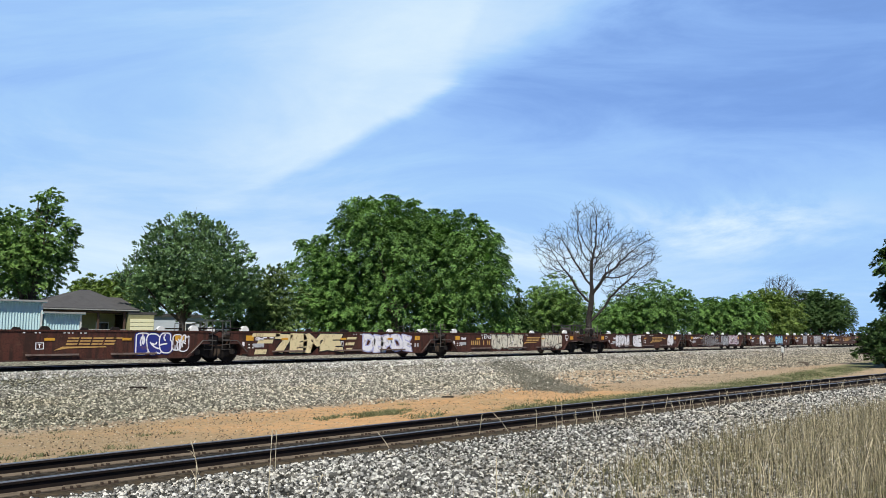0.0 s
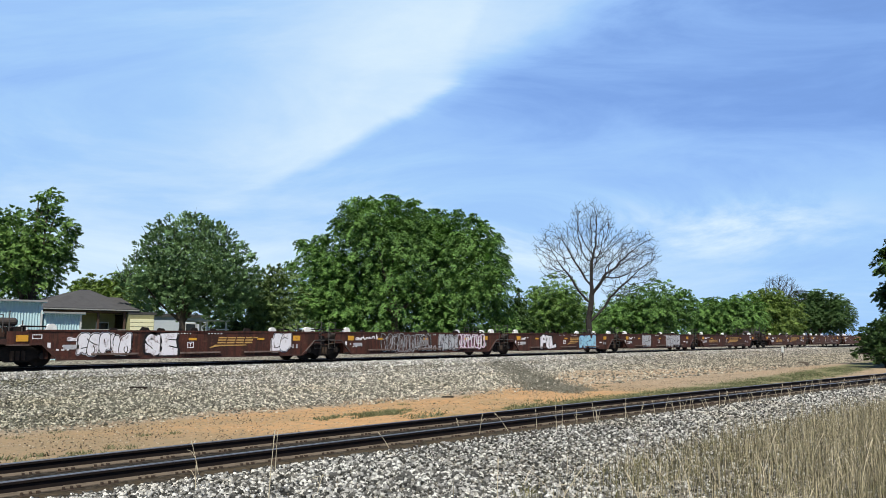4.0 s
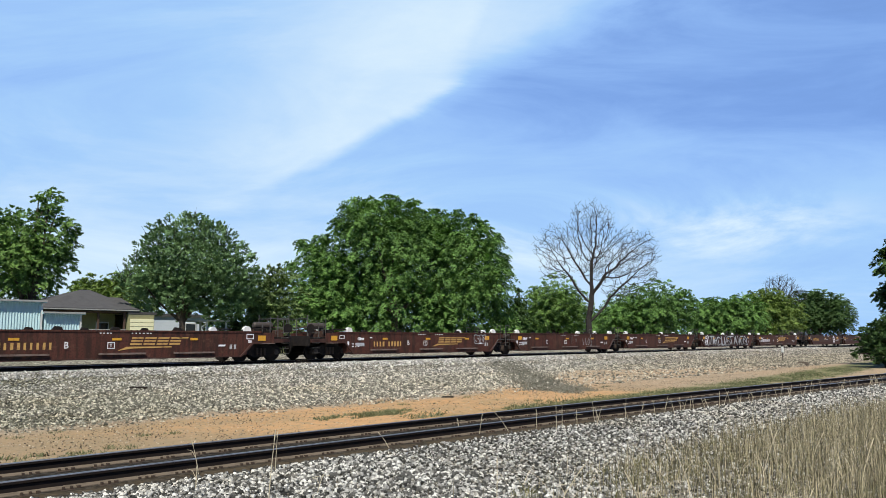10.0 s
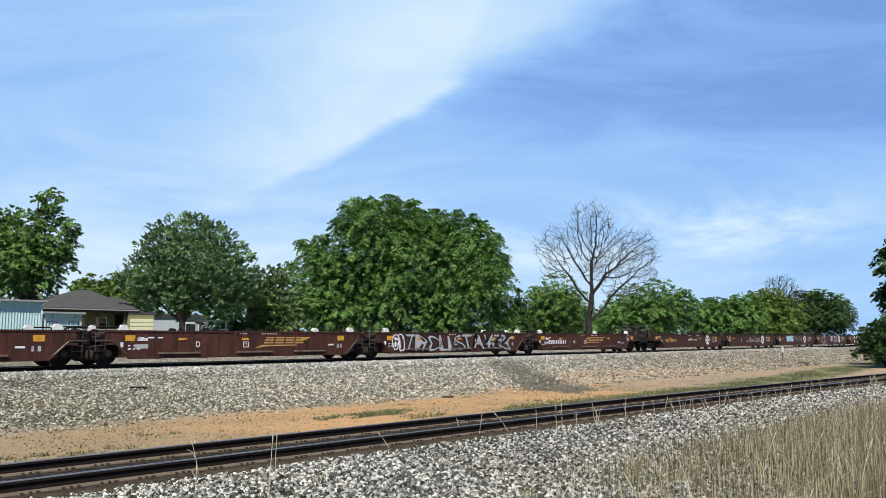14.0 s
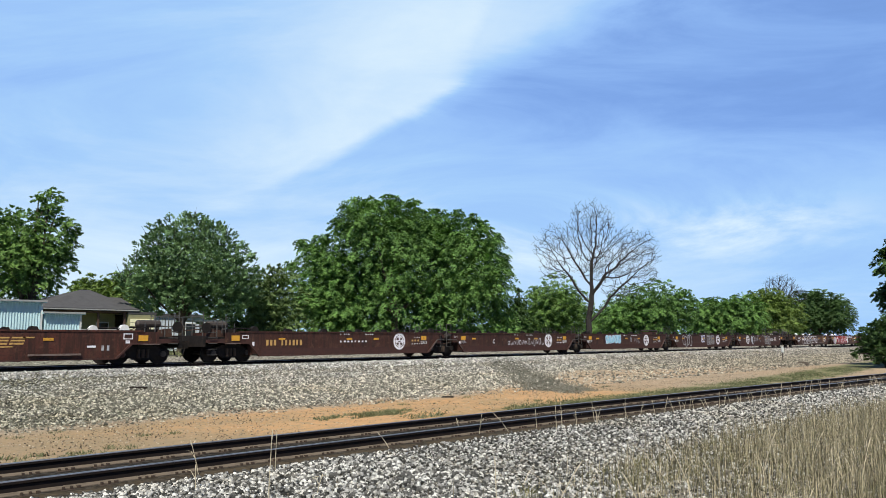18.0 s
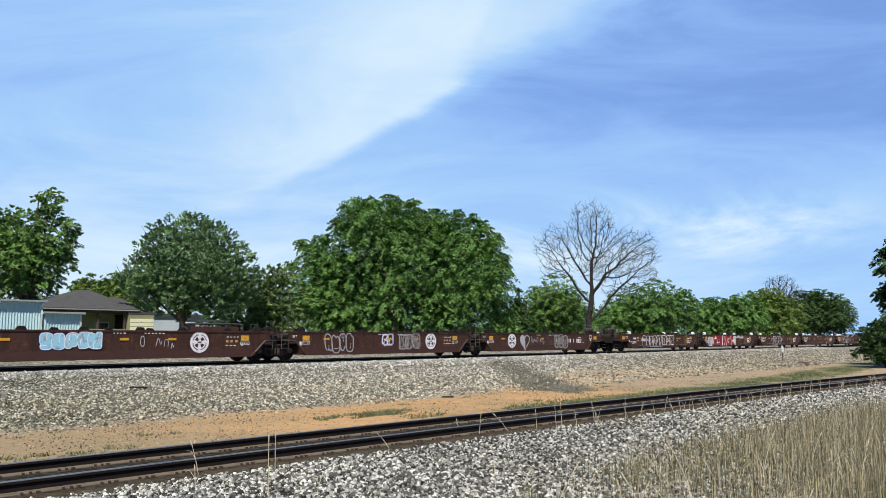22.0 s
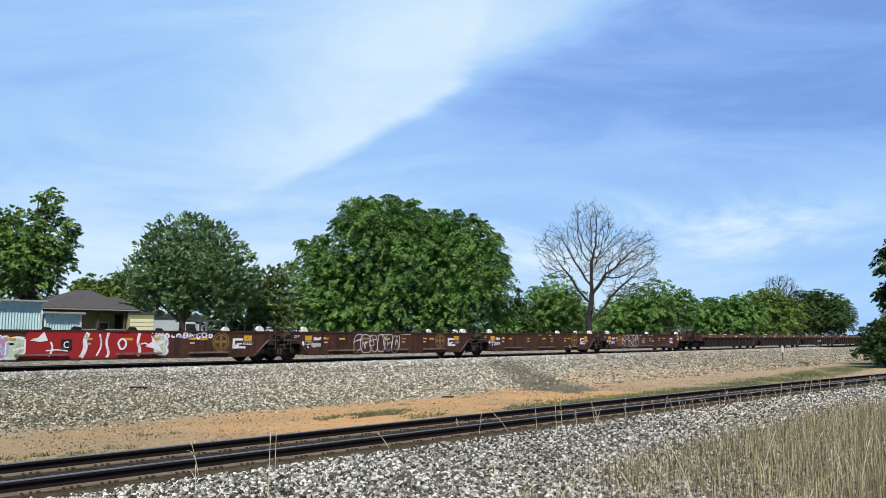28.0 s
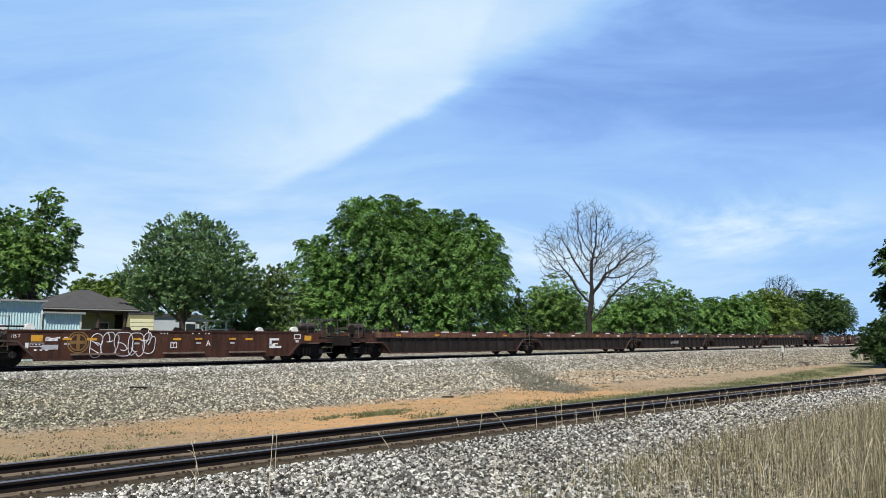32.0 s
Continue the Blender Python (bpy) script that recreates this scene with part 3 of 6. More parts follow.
def leafy_tree(name, x, y, base_z, lobes, leaf, label, count, size, trunk=0.25, seed=1, droop=0.0, spiky=0.0, category="tree", clump=0.5):
    """Lobes: across, height, radius in metres round the trunk's foot; the depth is as the breadth."""
    r = random.Random(seed)
    tree = thing(name, pose(x, y, base_z), label, category)
    deep = Vector((x, y, 0)).normalized()
    side = Vector((deep.y, -deep.x, 0))
    full = []
    for k, (u, z, rad) in enumerate(lobes):
        back = r.uniform(-0.7, 0.7) * max(rad, 1.2)
        full.append((*(side * u + deep * back).xy, z - base_z, rad))
        if rad > 1.6:
            full.append((*(side * (u + r.uniform(-0.1, 0.1) * rad) + deep * (back + 0.9 * rad)).xy, z - base_z - 0.15 * rad, rad * 0.8))
    v, f = leaf_cloud(full, count, size, seed, droop, spiky, clump)
    crown = new("crown", arrays("crown", v, f, leaf))
    crown.parent = tree
    top = max(l[2] for l in full)
    fork = max(0.9, top * 0.28)
    bm = bmesh.new()
    limb(bm, (0, 0, -0.15), (r.uniform(-0.2, 0.2), r.uniform(-0.2, 0.2), fork), trunk * 1.25, trunk * 0.8, seed, 0.04)
    part("trunk", bm, M["bark"], tree)
    for k, l in enumerate(full[:10]):
        bm = bmesh.new()
        limb(bm, (0, 0, fork * 0.9), (l[0] * 0.9, l[1] * 0.9, max(l[2], fork)), trunk * 0.55, 0.03, seed + k, 0.12)
        part("limb", bm, M["bark"], tree)
    return tree


leafy_tree("tree", 21.1, 58.3, 0.7, [(-1.6, 8.8, 2.48), (-0.0, 8.9, 1.95), (0.7, 10.8, 0.9), (0.8, 12.3, 0.74), (0.9, 11.5, 0.5), (0.3, 11.2, 0.55), (1.5, 11.4, 0.4), (0.1, 12.1, 0.41), (1.6, 12.3, 0.37), (2.0, 10.1, 0.91), (2.6, 9.8, 0.5), (-0.6, 6.1, 2.33), (0.9, 7.4, 1.2), (-3.8, 7.9, 3.32), (1.9, 8.6, 0.99), (1.2, 6.1, 0.8), (-1.5, 10.6, 0.88), (2.6, 7.2, 0.41), (1.8, 8.2, 0.9), (-2.9, 9.9, 1.39)],
           M["leaf_bright"], "tall green tree with an uneven open crown", 42000, 0.12, 0.3, 3, 0.1, 0, "tree", 0.5)
leafy_tree("tree", 29.0, 51.5, 0.7, [(0.21, 7.47, 3.32), (-1.94, 6.72, 1.97), (2.69, 7.04, 2.31), (0.64, 9.62, 1.5), (-1.07, 8.76, 1.57), (2.26, 8.98, 1.6), (-3.01, 6.07, 1.46), (3.98, 6.72, 1.43), (0.64, 5.75, 2.04), (3.44, 5.43, 1.72), (-1.4, 5.54, 1.29), (0.75, 10.75, 0.59), (1.3, 10.5, 0.5), (-1.2, 10.1, 0.45), (2.6, 10.2, 0.45), (-2.26, 9.51, 0.57), (4.73, 8.22, 0.42), (-3.87, 6.5, 0.64), (4.62, 5.43, 0.85), (-2.3, 4.5, 1.2), (2.7, 4.3, 1.4), (0.5, 4.8, 1.6), (4.0, 4.6, 1.1)],
           M["leaf_olive"], "dusty green tree with upright twiggy shoots", 42500, 0.123, 0.26, 4, 0, 0.4, "tree", 0.62)
leafy_tree("tree", 50.6, 51.3, 0.7, [(-0.6, 10.0, 4.89), (5.3, 8.5, 4.47), (-5.3, 7.8, 4.0), (-2.7, 12.7, 2.35), (0.7, 12.8, 2.35), (3.7, 12.0, 2.46), (6.6, 11.3, 2.24), (-7.0, 9.1, 2.1), (8.3, 7.6, 2.23), (-8.1, 5.7, 2.4), (-0.0, 4.9, 4.49), (5.3, 4.7, 3.6), (-5.2, 4.6, 2.93), (-0.6, 14.7, 0.96), (3.9, 13.2, 1.29), (8.9, 10.5, 1.28), (-3.9, 14.0, 1.28), (9.6, 5.2, 1.37), (9.5, 11.7, 0.59), (7.3, 13.3, 0.7), (-9.0, 11.0, 0.68), (-9.8, 8.8, 0.63), (5.7, 13.9, 0.64), (8.3, 12.4, 0.75), (10.3, 9.6, 0.7), (1.6, 14.9, 0.6), (-7.9, 10.4, 0.7), (-2.2, 14.8, 0.75), (9.5, 8.4, 1.17), (10.0, 3.6, 1.16), (-5.4, 12.6, 0.85), (-6.9, 11.2, 0.74)],
           M["leaf"], "broad dense green tree with a domed crown", 190000, 0.14, 0.4, 5, 0.2, 0, "tree", 0.85)
leafy_tree("bush", 37.2, 52.1, 0.7, [(-0.5, 5.7, 1.84), (0.8, 4.8, 2.07), (-1.2, 4.6, 1.83), (-0.1, 6.9, 1.01), (1.0, 7.1, 1.02)],
           M["leaf_dusty"], "thin olive green thicket", 13750, 0.131, 0.1, 6, 0, 0.2, "bush", 0.45)
leafy_tree("conifer", 67.7, 49.7, 0.7, [(0.0, 4.5, 1.23), (-0.1, 6.0, 0.86), (-0.0, 7.2, 0.43), (0.3, 3.2, 1.35)],
           M["leaf_dark"], "small dark green conifer", 6250, 0.139, 0.12, 7, 0.2, 0, "tree", 0.4)
leafy_tree("tree", 75.0, 49.7, 0.7, [(0.1, 6.7, 2.62), (-1.6, 5.4, 2.1), (1.8, 5.4, 2.22), (-2.2, 7.2, 1.18), (0.0, 4.3, 2.61)],
           M["leaf_bright"], "bright green round tree", 30000, 0.13, 0.25, 8, 0.1, 0, "tree", 0.6)
leafy_tree("tree", 86.5, 43.9, 0.7, [(-1.9, 5.4, 3.18), (1.1, 6.0, 3.02), (-3.6, 4.4, 2.36), (3.4, 5.4, 2.18), (4.1, 7.4, 0.82), (0.1, 3.7, 2.75), (5.0, 6.4, 0.81)],
           M["leaf"], "spreading green oak in a far row", 44000, 0.14, 0.3, 9, 0.1, 0, "tree", 0.7)
leafy_tree("tree", 113.0, 46.0, 0.7, [(-1.9, 4.9, 3.05), (1.3, 5.2, 3.02), (3.8, 5.6, 3.0), (-0.6, 6.6, 1.69), (2.2, 7.0, 1.34)],
           M["leaf"], "low green tree in a far row", 36000, 0.165, 0.3, 10, 0.1, 0, "tree", 0.85)
leafy_tree("tree", 134.2, 46.3, 0.7, [(-1.1, 6.2, 3.86), (1.8, 5.8, 4.01), (0.3, 8.2, 2.5), (-2.5, 5.3, 2.9)],
           M["leaf_yellow"], "yellow green tree in a far row", 36000, 0.185, 0.3, 11, 0.1, 0, "tree", 0.95)
leafy_tree("tree", 161.6, 46.1, 0.7, [(-2.3, 6.9, 4.46), (1.4, 6.9, 4.42), (3.4, 6.3, 2.85), (-4.3, 6.4, 3.37), (-0.6, 9.7, 2.0), (3.3, 9.0, 1.54)],
           M["leaf_dark"], "dark green tree at the end of a far row", 40000, 0.205, 0.35, 12, 0.1, 0, "tree", 1.1)
leafy_tree("bush", 62.6, 13.5, 0.1, [(-0.5, 2.1, 1.14), (0.6, 2.1, 1.7), (-1.3, 1.3, 0.62), (-0.4, 3.0, 0.53), (0.9, 0.9, 1.45), (-0.5, 0.8, 0.73), (-1.9, 1.0, 0.37), (2.0, 2.5, 2.0), (-1.1, 2.1, 0.57)],
           M["leaf_dark"], "dense dark green bush beside the bank", 20000, 0.115, 0.08, 13, 0.1, 0.2, "bush", 0.4)
leafy_tree("tree", 66.9, 12.1, 0.1, [(-1.1, 7.7, 1.56), (-1.7, 5.2, 0.87), (-0.2, 6.3, 2.14), (-1.6, 8.3, 0.7), (0.9, 8.4, 2.55), (-2.3, 5.5, 0.61), (-0.8, 4.6, 1.29)],
           M["leaf_dark"], "tall dark leaved tree beside the bank", 20000, 0.148, 0.22, 14, 0.2, 0, "tree", 0.45)
leafy_tree("tree", 40.3, 89.3, 0.7, [(-1.2, 7.9, 1.71), (1.3, 7.6, 2.26), (-2.0, 7.2, 1.96), (2.5, 8.0, 1.87), (3.5, 6.0, 2.68), (0.4, 6.0, 2.64)],
           M["leaf_yellow"], "hazy yellow green trees far behind the house", 20000, 0.19, 0.3, 15, 0.1, 0, "tree", 0.8)
leafy_tree("tree", 106.8, 64.9, 0.7, [(-9.8, 4.7, 2.73), (0.9, 4.2, 2.7), (3.6, 5.5, 2.51), (-12.5, 4.7, 2.74), (17.1, 4.6, 2.61)],
           M["leaf"], "low green trees far behind the line", 20000, 0.21, 0.3, 16, 0.1, 0, "tree", 0.9)


def scrub_line():
    """Far scrub that closes the view between the trees."""
    r = random.Random(41)
    lobes = []
    for k in range(64):
        t = k / 63
        x, y = 18 + 190 * t + r.uniform(-2, 2), 92 - 26 * t + r.uniform(-5, 5)
        lobes.append((x, y, r.uniform(1.2, 2.6), r.uniform(1.8, 3.2)))
    v, f = leaf_cloud(lobes, 36000, 0.36, 43, 0.1, 0.0, 0.9)
    v[:, 2] += 0.6
    tagged(new("scrub", arrays("scrub", v, f, M["leaf_olive"])), "far line of dull green scrub behind the trees", "shrubs", kind="stuff")


scrub_line()
leafy_tree("hedge", 33.8, 53.0, 0.7, [(-0.9, 2.6, 1.5), (0.6, 2.9, 1.9), (2.2, 2.8, 1.7), (3.8, 2.8, 1.8), (5.2, 2.4, 1.6)],
           M["leaf_dusty"], "low dull green hedge behind the line", 13000, 0.14, 0.06, 17, 0.1, 0.2, "hedge", 0.4)


def shoots(x, y, base_z, spots, seed):
    """Bare upright shoots that stand out of a crown."""
    r = random.Random(seed)
    deep = Vector((x, y, 0)).normalized()
    side = Vector((deep.y, -deep.x, 0))
    bm = bmesh.new()
    for k in range(190):
        u, z = r.choice(spots)
        p = Vector((x, y, 0)) + side * (u + r.uniform(-1.1, 1.1)) + deep * r.uniform(-1.5, 0.5) + Vector((0, 0, z + r.uniform(-1.6, 0.1)))
        q = p + side * (u * 0.12 + r.uniform(-0.3, 0.3)) + Vector((0, 0, r.uniform(0.35, 0.9)))
        tube(bm, [p, p.lerp(q, 0.5) + side * r.uniform(-0.08, 0.08), q], [0.022, 0.016, 0.006], 3)
    tagged(new("shoots", mesh_of("shoots", bm, M["dead_bark"])), "thin grey upright shoots in a tree crown", "twigs", kind="stuff")


shoots(29.0, 51.5, 0.7, ((-3.01, 7.58), (-1.72, 9.51), (-0.43, 10.16), (0.86, 10.8), (1.94, 9.94), (3.01, 8.87), (4.08, 7.58), (0.21, 8.44), (-1.07, 6.93), (1.72, 7.15)), 77)


def bare_tree(x, y, base_z, height, crown, fork, seed, pulls):
    """A leafless tree that grew into its space: shoots reach for points spread through the crown's lobes (across, height, breadth, rise), and each limb is as thick as what it bears."""
    r = np.random.RandomState(seed)
    tree = thing("bare_tree", pose(x, y, base_z), "leafless grey tree with a forked trunk and fine twigs", "tree")
    pull = r.normal(size=(pulls, 3))
    pull *= (r.rand(pulls) ** 0.36 / np.linalg.norm(pull, axis=1))[:, None]
    lobe = np.array(crown)
    w = lobe[:, 2] ** 2 * lobe[:, 3]
    own = lobe[r.choice(len(lobe), pulls, p=w / w.sum())]
    across = own[:, 0] + pull[:, 0] * own[:, 2]
    deep = pull[:, 1] * own[:, 2] * 1.2
    pull = np.stack([SIDE.x * across + DEEP.x * deep, SIDE.y * across + DEEP.y * deep, own[:, 1] - base_z + pull[:, 2] * own[:, 3]], -1)
    step = height / 40
    node, up = [np.array([0, 0, -0.2])], [-1]
    while node[-1][2] < fork:
        node.append(node[-1] + np.array([r.uniform(-0.05, 0.05), r.uniform(-0.05, 0.05), 1]) * step)
        up.append(len(node) - 2)
    # the first forks: leaders that part low on the trunk
    root = len(node) - 1
    for at, lean, back, rise in ((root, 0.03, 0.0, 16), (root, 0.95, 0.2, 9), (root + 5, -0.7, -0.2, 8), (root + 7, 0.6, -0.3, 7), (root + 9, -0.5, 0.4, 6)) if fork < 3 else ():
        for k in range(rise):
            d = np.array([SIDE.x * lean + DEEP.x * back, SIDE.y * lean + DEEP.y * back, 0.75 + 0.08 * k]) + r.normal(size=3) * 0.14
            node.append(node[at] + d / np.linalg.norm(d) * step), up.append(at)
            at = len(node) - 1
    for turn in range(90):
        pts = np.array(node)
        dist = np.linalg.norm(pull[:, None, :] - pts[None], axis=2)
        near, gap = dist.argmin(1), dist.min(1)
        pull, near = pull[gap > step * 1.1], near[gap > step * 1.1]
        if not len(pull):
            break
        for k in np.unique(near):
            d = pull[near == k] - pts[k]
            d = (d / np.linalg.norm(d, axis=1)[:, None]).mean(0)
            d = d / (np.linalg.norm(d) + 1e-6) + r.normal(size=3) * 0.13 + np.array([0, 0, 0.22])
            new_at = pts[k] + d / np.linalg.norm(d) * step
            if np.linalg.norm(pts - new_at, axis=1).min() > step * 0.3:
                node.append(new_at), up.append(int(k))
        if len(node) > 9000:
            break
    thick = np.zeros(len(node))
    for k in range(len(node) - 1, 0, -1):
        thick[k] = max(thick[k], 0.013 ** 2.1)
        thick[up[k]] += thick[k]
    thick = thick ** (1 / 2.1)
    thick *= 0.3 / thick[1]
    thick = np.maximum(thick, 0.014)
    # short last twigs on every fine shoot
    fine = [k for k in range(1, len(node)) if thick[k] < 0.03]
    for k in fine:
        for j in range(1 + int(r.rand() < 0.6)):
            d = np.array([0, 0, 0.5]) + (node[k] - node[up[k]]) / step + r.normal(size=3) * 0.6
            node.append(node[k] + d / np.linalg.norm(d) * r.uniform(0.25, 0.7)), up.append(k)
    thick = np.concatenate([thick, np.full(len(node) - len(thick), 0.009)])
    trunk, twigs, limbs, owner = bmesh.new(), bmesh.new(), {}, {}
    for k in range(1, len(node)):
        p = up[k]
        if thick[k] > 0.17:
            bm = trunk
        elif thick[k] > 0.05:
            owner[k] = owner.get(p, k)
            bm = limbs.setdefault(owner[k], bmesh.new())
        else:
            bm = twigs
        tube(bm, [node[p], node[k]], [min(thick[p], thick[k] * 1.25), thick[k]], 6 if thick[k] > 0.05 else 3, cap=False)
    part("trunk", trunk, M["dead_bark"], tree)
    for bm in limbs.values():
        part("limb", bm, M["dead_bark"], tree)
    tagged(part("twig_tangle", twigs, M["dead_bark"], tree), kind="stuff")
    return tree


bare_tree(68.4, 41.3, 0.7, 15.9, ((0.4, 13.0, 2.7, 3.3), (-3.3, 11.2, 2.4, 2.5), (4.2, 10.6, 3.2, 2.7), (5.6, 8.4, 2.0, 1.2), (-3.2, 8.9, 1.9, 1.1), (1.5, 9.6, 3.0, 2.0), (3.4, 6.8, 2.2, 1.0)), 2.9, 18, 3000)
bare_tree(140.5, 46.0, 0.7, 12.6, ((0.0, 10.6, 3.0, 2.6), (-2.5, 9.2, 2.2, 1.8), (2.4, 9.4, 2.2, 2.0)), 4.0, 33, 1100)


# ---- buildings behind the line ----
def wall_with_ribs(bm, x0, x1, y, z0, z1, pitch, depth):
    """Corrugated sheet: a folded strip with a back."""
    n = int((x1 - x0) / pitch) * 2
    pts = [(x0 + (x1 - x0) * k / n, y - (depth if k % 2 else 0)) for k in range(n + 1)]
    a = [bm.verts.new((px, py, z0)) for px, py in pts]
    b = [bm.verts.new((px, py, z1)) for px, py in pts]
    for k in range(n):
        bm.faces.new((a[k], a[k + 1], b[k + 1], b[k]))


def shed(x0, x1, y0, y1, z0, z1, label):
    ob = thing("metal_shed", pose(x0, y0, z0), label, "shed")
    w, d, h = x1 - x0, y1 - y0, z1 - z0
    bm = bmesh.new()
    wall_with_ribs(bm, 0, w, 0, 0, h, 0.13, 0.035)
    part("front_wall", bm, M["teal"], ob)
    bm = bmesh.new()
    box(bm, w - 0.06, w, 0.03, d, 0, h)
    part("side_wall", bm, M["teal"], ob)
    bm = bmesh.new()
    box(bm, 0, 0.06, 0.03, d, 0, h)
    part("side_wall", bm, M["teal"], ob)
    bm = bmesh.new()
    prism(bm, [(-0.15, h), (w + 0.15, h), (w + 0.15, h + 0.1), (-0.15, h + 0.1)], -0.25, d + 0.2)
    part("roof", bm, M["teal"], ob, "pale roof sheet with a light edge")
    bm = bmesh.new()
    box(bm, -0.15, w + 0.15, -0.28, -0.252, h + 0.03, h + 0.11)
    part("fascia", bm, M["grey_trim"], ob)
    bm = bmesh.new()
    box(bm, w - 0.05, w + 0.03, -0.09, -0.055, 0, h)
    part("corner_trim", bm, M["trim"], ob)
    return ob


def house():
    ob = thing("house", pose(19.6, 52, 0.75), "low house with a grey hip roof and pale yellow walls", "house")
    w, d, h = 7.3, 7.0, 3.2
    # olive: yellow wall with eave shade painted in; the porch brown carries shade too
    for name, b, mat in (("front_wall", (5.45, w, -0.46, 0.2, 0, h - 0.2), "shaded_cream_wall"), ("porch_wall", (0.2, 3.1, 1.6, 1.8, 0, h), "shaded_brown_wall"), ("porch_wall", (3.1, 5.45, 1.6, 1.8, 0, h), "shaded_cream_wall"), ("side_wall", (w - 0.2, w, 0.2, d, 0, h - 0.2), "cream_wall"), ("side_wall", (0, 0.2, 1.6, d, 0, h), "shaded_brown_wall"), ("back_wall", (0.2, w - 0.2, d - 0.2, d, 0, h), "cream_wall"), ("porch_ceiling", (0, 5.4, -0.3, 1.6, h - 0.12, h - 0.01), "shaded_brown_wall"), ("porch_rail", (0, 5.4, -0.28, -0.2, 1.9, 1.97), "grey_trim"), ("porch_rail", (0, 5.4, -0.28, -0.2, 1.45, 1.5), "grey_trim"), ("porch_post", (5.2, 5.32, -0.26, -0.14, 0, h - 0.12), "shaded_brown_wall"), ("porch_post", (1.4, 1.52, -0.26, -0.14, 0, h - 0.12), "shaded_brown_wall"), ("porch_post", (3.4, 3.52, -0.26, -0.14, 0, h - 0.12), "shaded_brown_wall"), ("wing_roof", (5.4, w + 0.15, -0.48, d, h - 0.19, h - 0.02), "shingle"), ("fascia", (-0.5, 6.15, -0.54, -0.505, h + 0.03, h + 0.1), "grey_trim")):
        bm = bmesh.new()
        box(bm, *b)
        part(name, bm, M[mat], ob)
    bm = bmesh.new()
    e = [(-0.5, -0.5, h), (6.15, -0.5, h), (6.15, d + 0.5, h), (-0.5, d + 0.5, h)]
    low = [bm.verts.new(p) for p in e]
    high = [bm.verts.new((x, y, z + 0.15)) for x, y, z in e]
    ridge = [bm.verts.new((3.8, d / 2, h + 1.6)), bm.verts.new((4.4, d / 2, h + 1.6))]
    bm.faces.new(low)
    for i in range(4):
        bm.faces.new((low[i], low[(i + 1) % 4], high[(i + 1) % 4], high[i]))
    bm.faces.new((high[0], high[1], ridge[1], ridge[0])), bm.faces.new((high[1], high[2], ridge[1]))
    bm.faces.new((high[2], high[3], ridge[0], ridge[1])), bm.faces.new((high[3], high[0], ridge[0]))
    part("roof", bm, M["shingle"], ob, "dark grey shingle hip roof")
    bm = bmesh.new()
    base = [bm.verts.new(p) for p in ((4.4, 2.0, h + 0.02), (8.2, 2.0, h - 0.02), (8.2, d + 0.3, h - 0.02), (4.4, d + 0.3, h + 0.02))]
    peak = [bm.verts.new((5.6, d * 0.55, h + 1.15)), bm.verts.new((6.8, d * 0.55, h + 1.15))]
    bm.faces.new(base), bm.faces.new((base[0], base[1], peak[1], peak[0])), bm.faces.new((base[1], base[2], peak[1]))
    bm.faces.new((base[2], base[3], peak[0], peak[1])), bm.faces.new((base[3], base[0], peak[0]))
    part("wing_ridge", bm, M["shingle"], ob)
    for wx in (2.2, 4.1):
        win = new("window")
        win.parent = ob
        bm = bmesh.new()
        box(bm, wx, wx + 0.9, 1.52, 1.598, 1.2, 2.5)
        part("window_frame", bm, M["trim"], win)
        bm = bmesh.new()
        box(bm, wx + 0.08, wx + 0.82, 1.5, 1.519, 1.28, 2.42)
        part("pane", bm, M["glass"], win)
    for k in range(9):
        bm = bmesh.new()
        box(bm, 5.55, w - 0.05, -0.52, -0.461, 0.3 + k * 0.27, 0.54 + k * 0.27)
        part("siding_board", bm, M["cream_wall"], ob, "bright cream board")
    return ob


shed(4.0, 15.0, 40.0, 46.0, 0.72, 3.86, "long pale teal corrugated metal shed")
shed(15.15, 16.9, 40.0, 44.5, 0.72, 3.32, "lower pale teal metal lean-to beside the shed")
house()


def back_house():
    """A slate blue house and a white roofed carport, half hidden behind the trees."""
    ob = thing("house", pose(32.0, 62.0, 0.75), "pale blue house half hidden behind a tree", "house")
    for name, b, mat in (("wall", (0, 5.3, 0, 0.2, 0, 3.2), "blue_wall"), ("wall", (5.1, 5.3, 0.2, 5, 0, 3.2), "blue_wall"), ("wall", (0, 0.2, 0.2, 5, 0, 3.2), "blue_wall"), ("roof", (-0.3, 5.6, -0.15, 5.3, 3.2, 3.45), "shingle"), ("corner_board", (5.2, 5.36, -0.04, -0.001, 0, 3.2), "trim"), ("window_frame", (3.2, 4.3, -0.05, -0.001, 1.3, 2.7), "trim"), ("pane", (3.3, 4.2, -0.07, -0.051, 1.4, 2.6), "glass")):
        bm = bmesh.new()
        box(bm, *b)
        part(name, bm, M[mat], ob)
    ob = thing("carport", pose(30.1, 50.0, 0.75), "low carport with a pale flat roof", "carport")
    for name, b in (("roof", (0, 1.9, 0, 4, 2.6, 2.7)), ("beam", (0, 1.9, 0.02, 0.12, 1.95, 2.05)), ("post", (0.1, 0.22, 0.15, 0.27, 0, 2.6)), ("post", (1.7, 1.82, 0.15, 0.27, 0, 2.6)), ("post", (0.1, 0.22, 3.7, 3.82, 0, 2.6)), ("post", (1.7, 1.82, 3.7, 3.82, 0, 2.6))):
        bm = bmesh.new()
        box(bm, *b)
        part(name, bm, M["trim"], ob)


back_house()


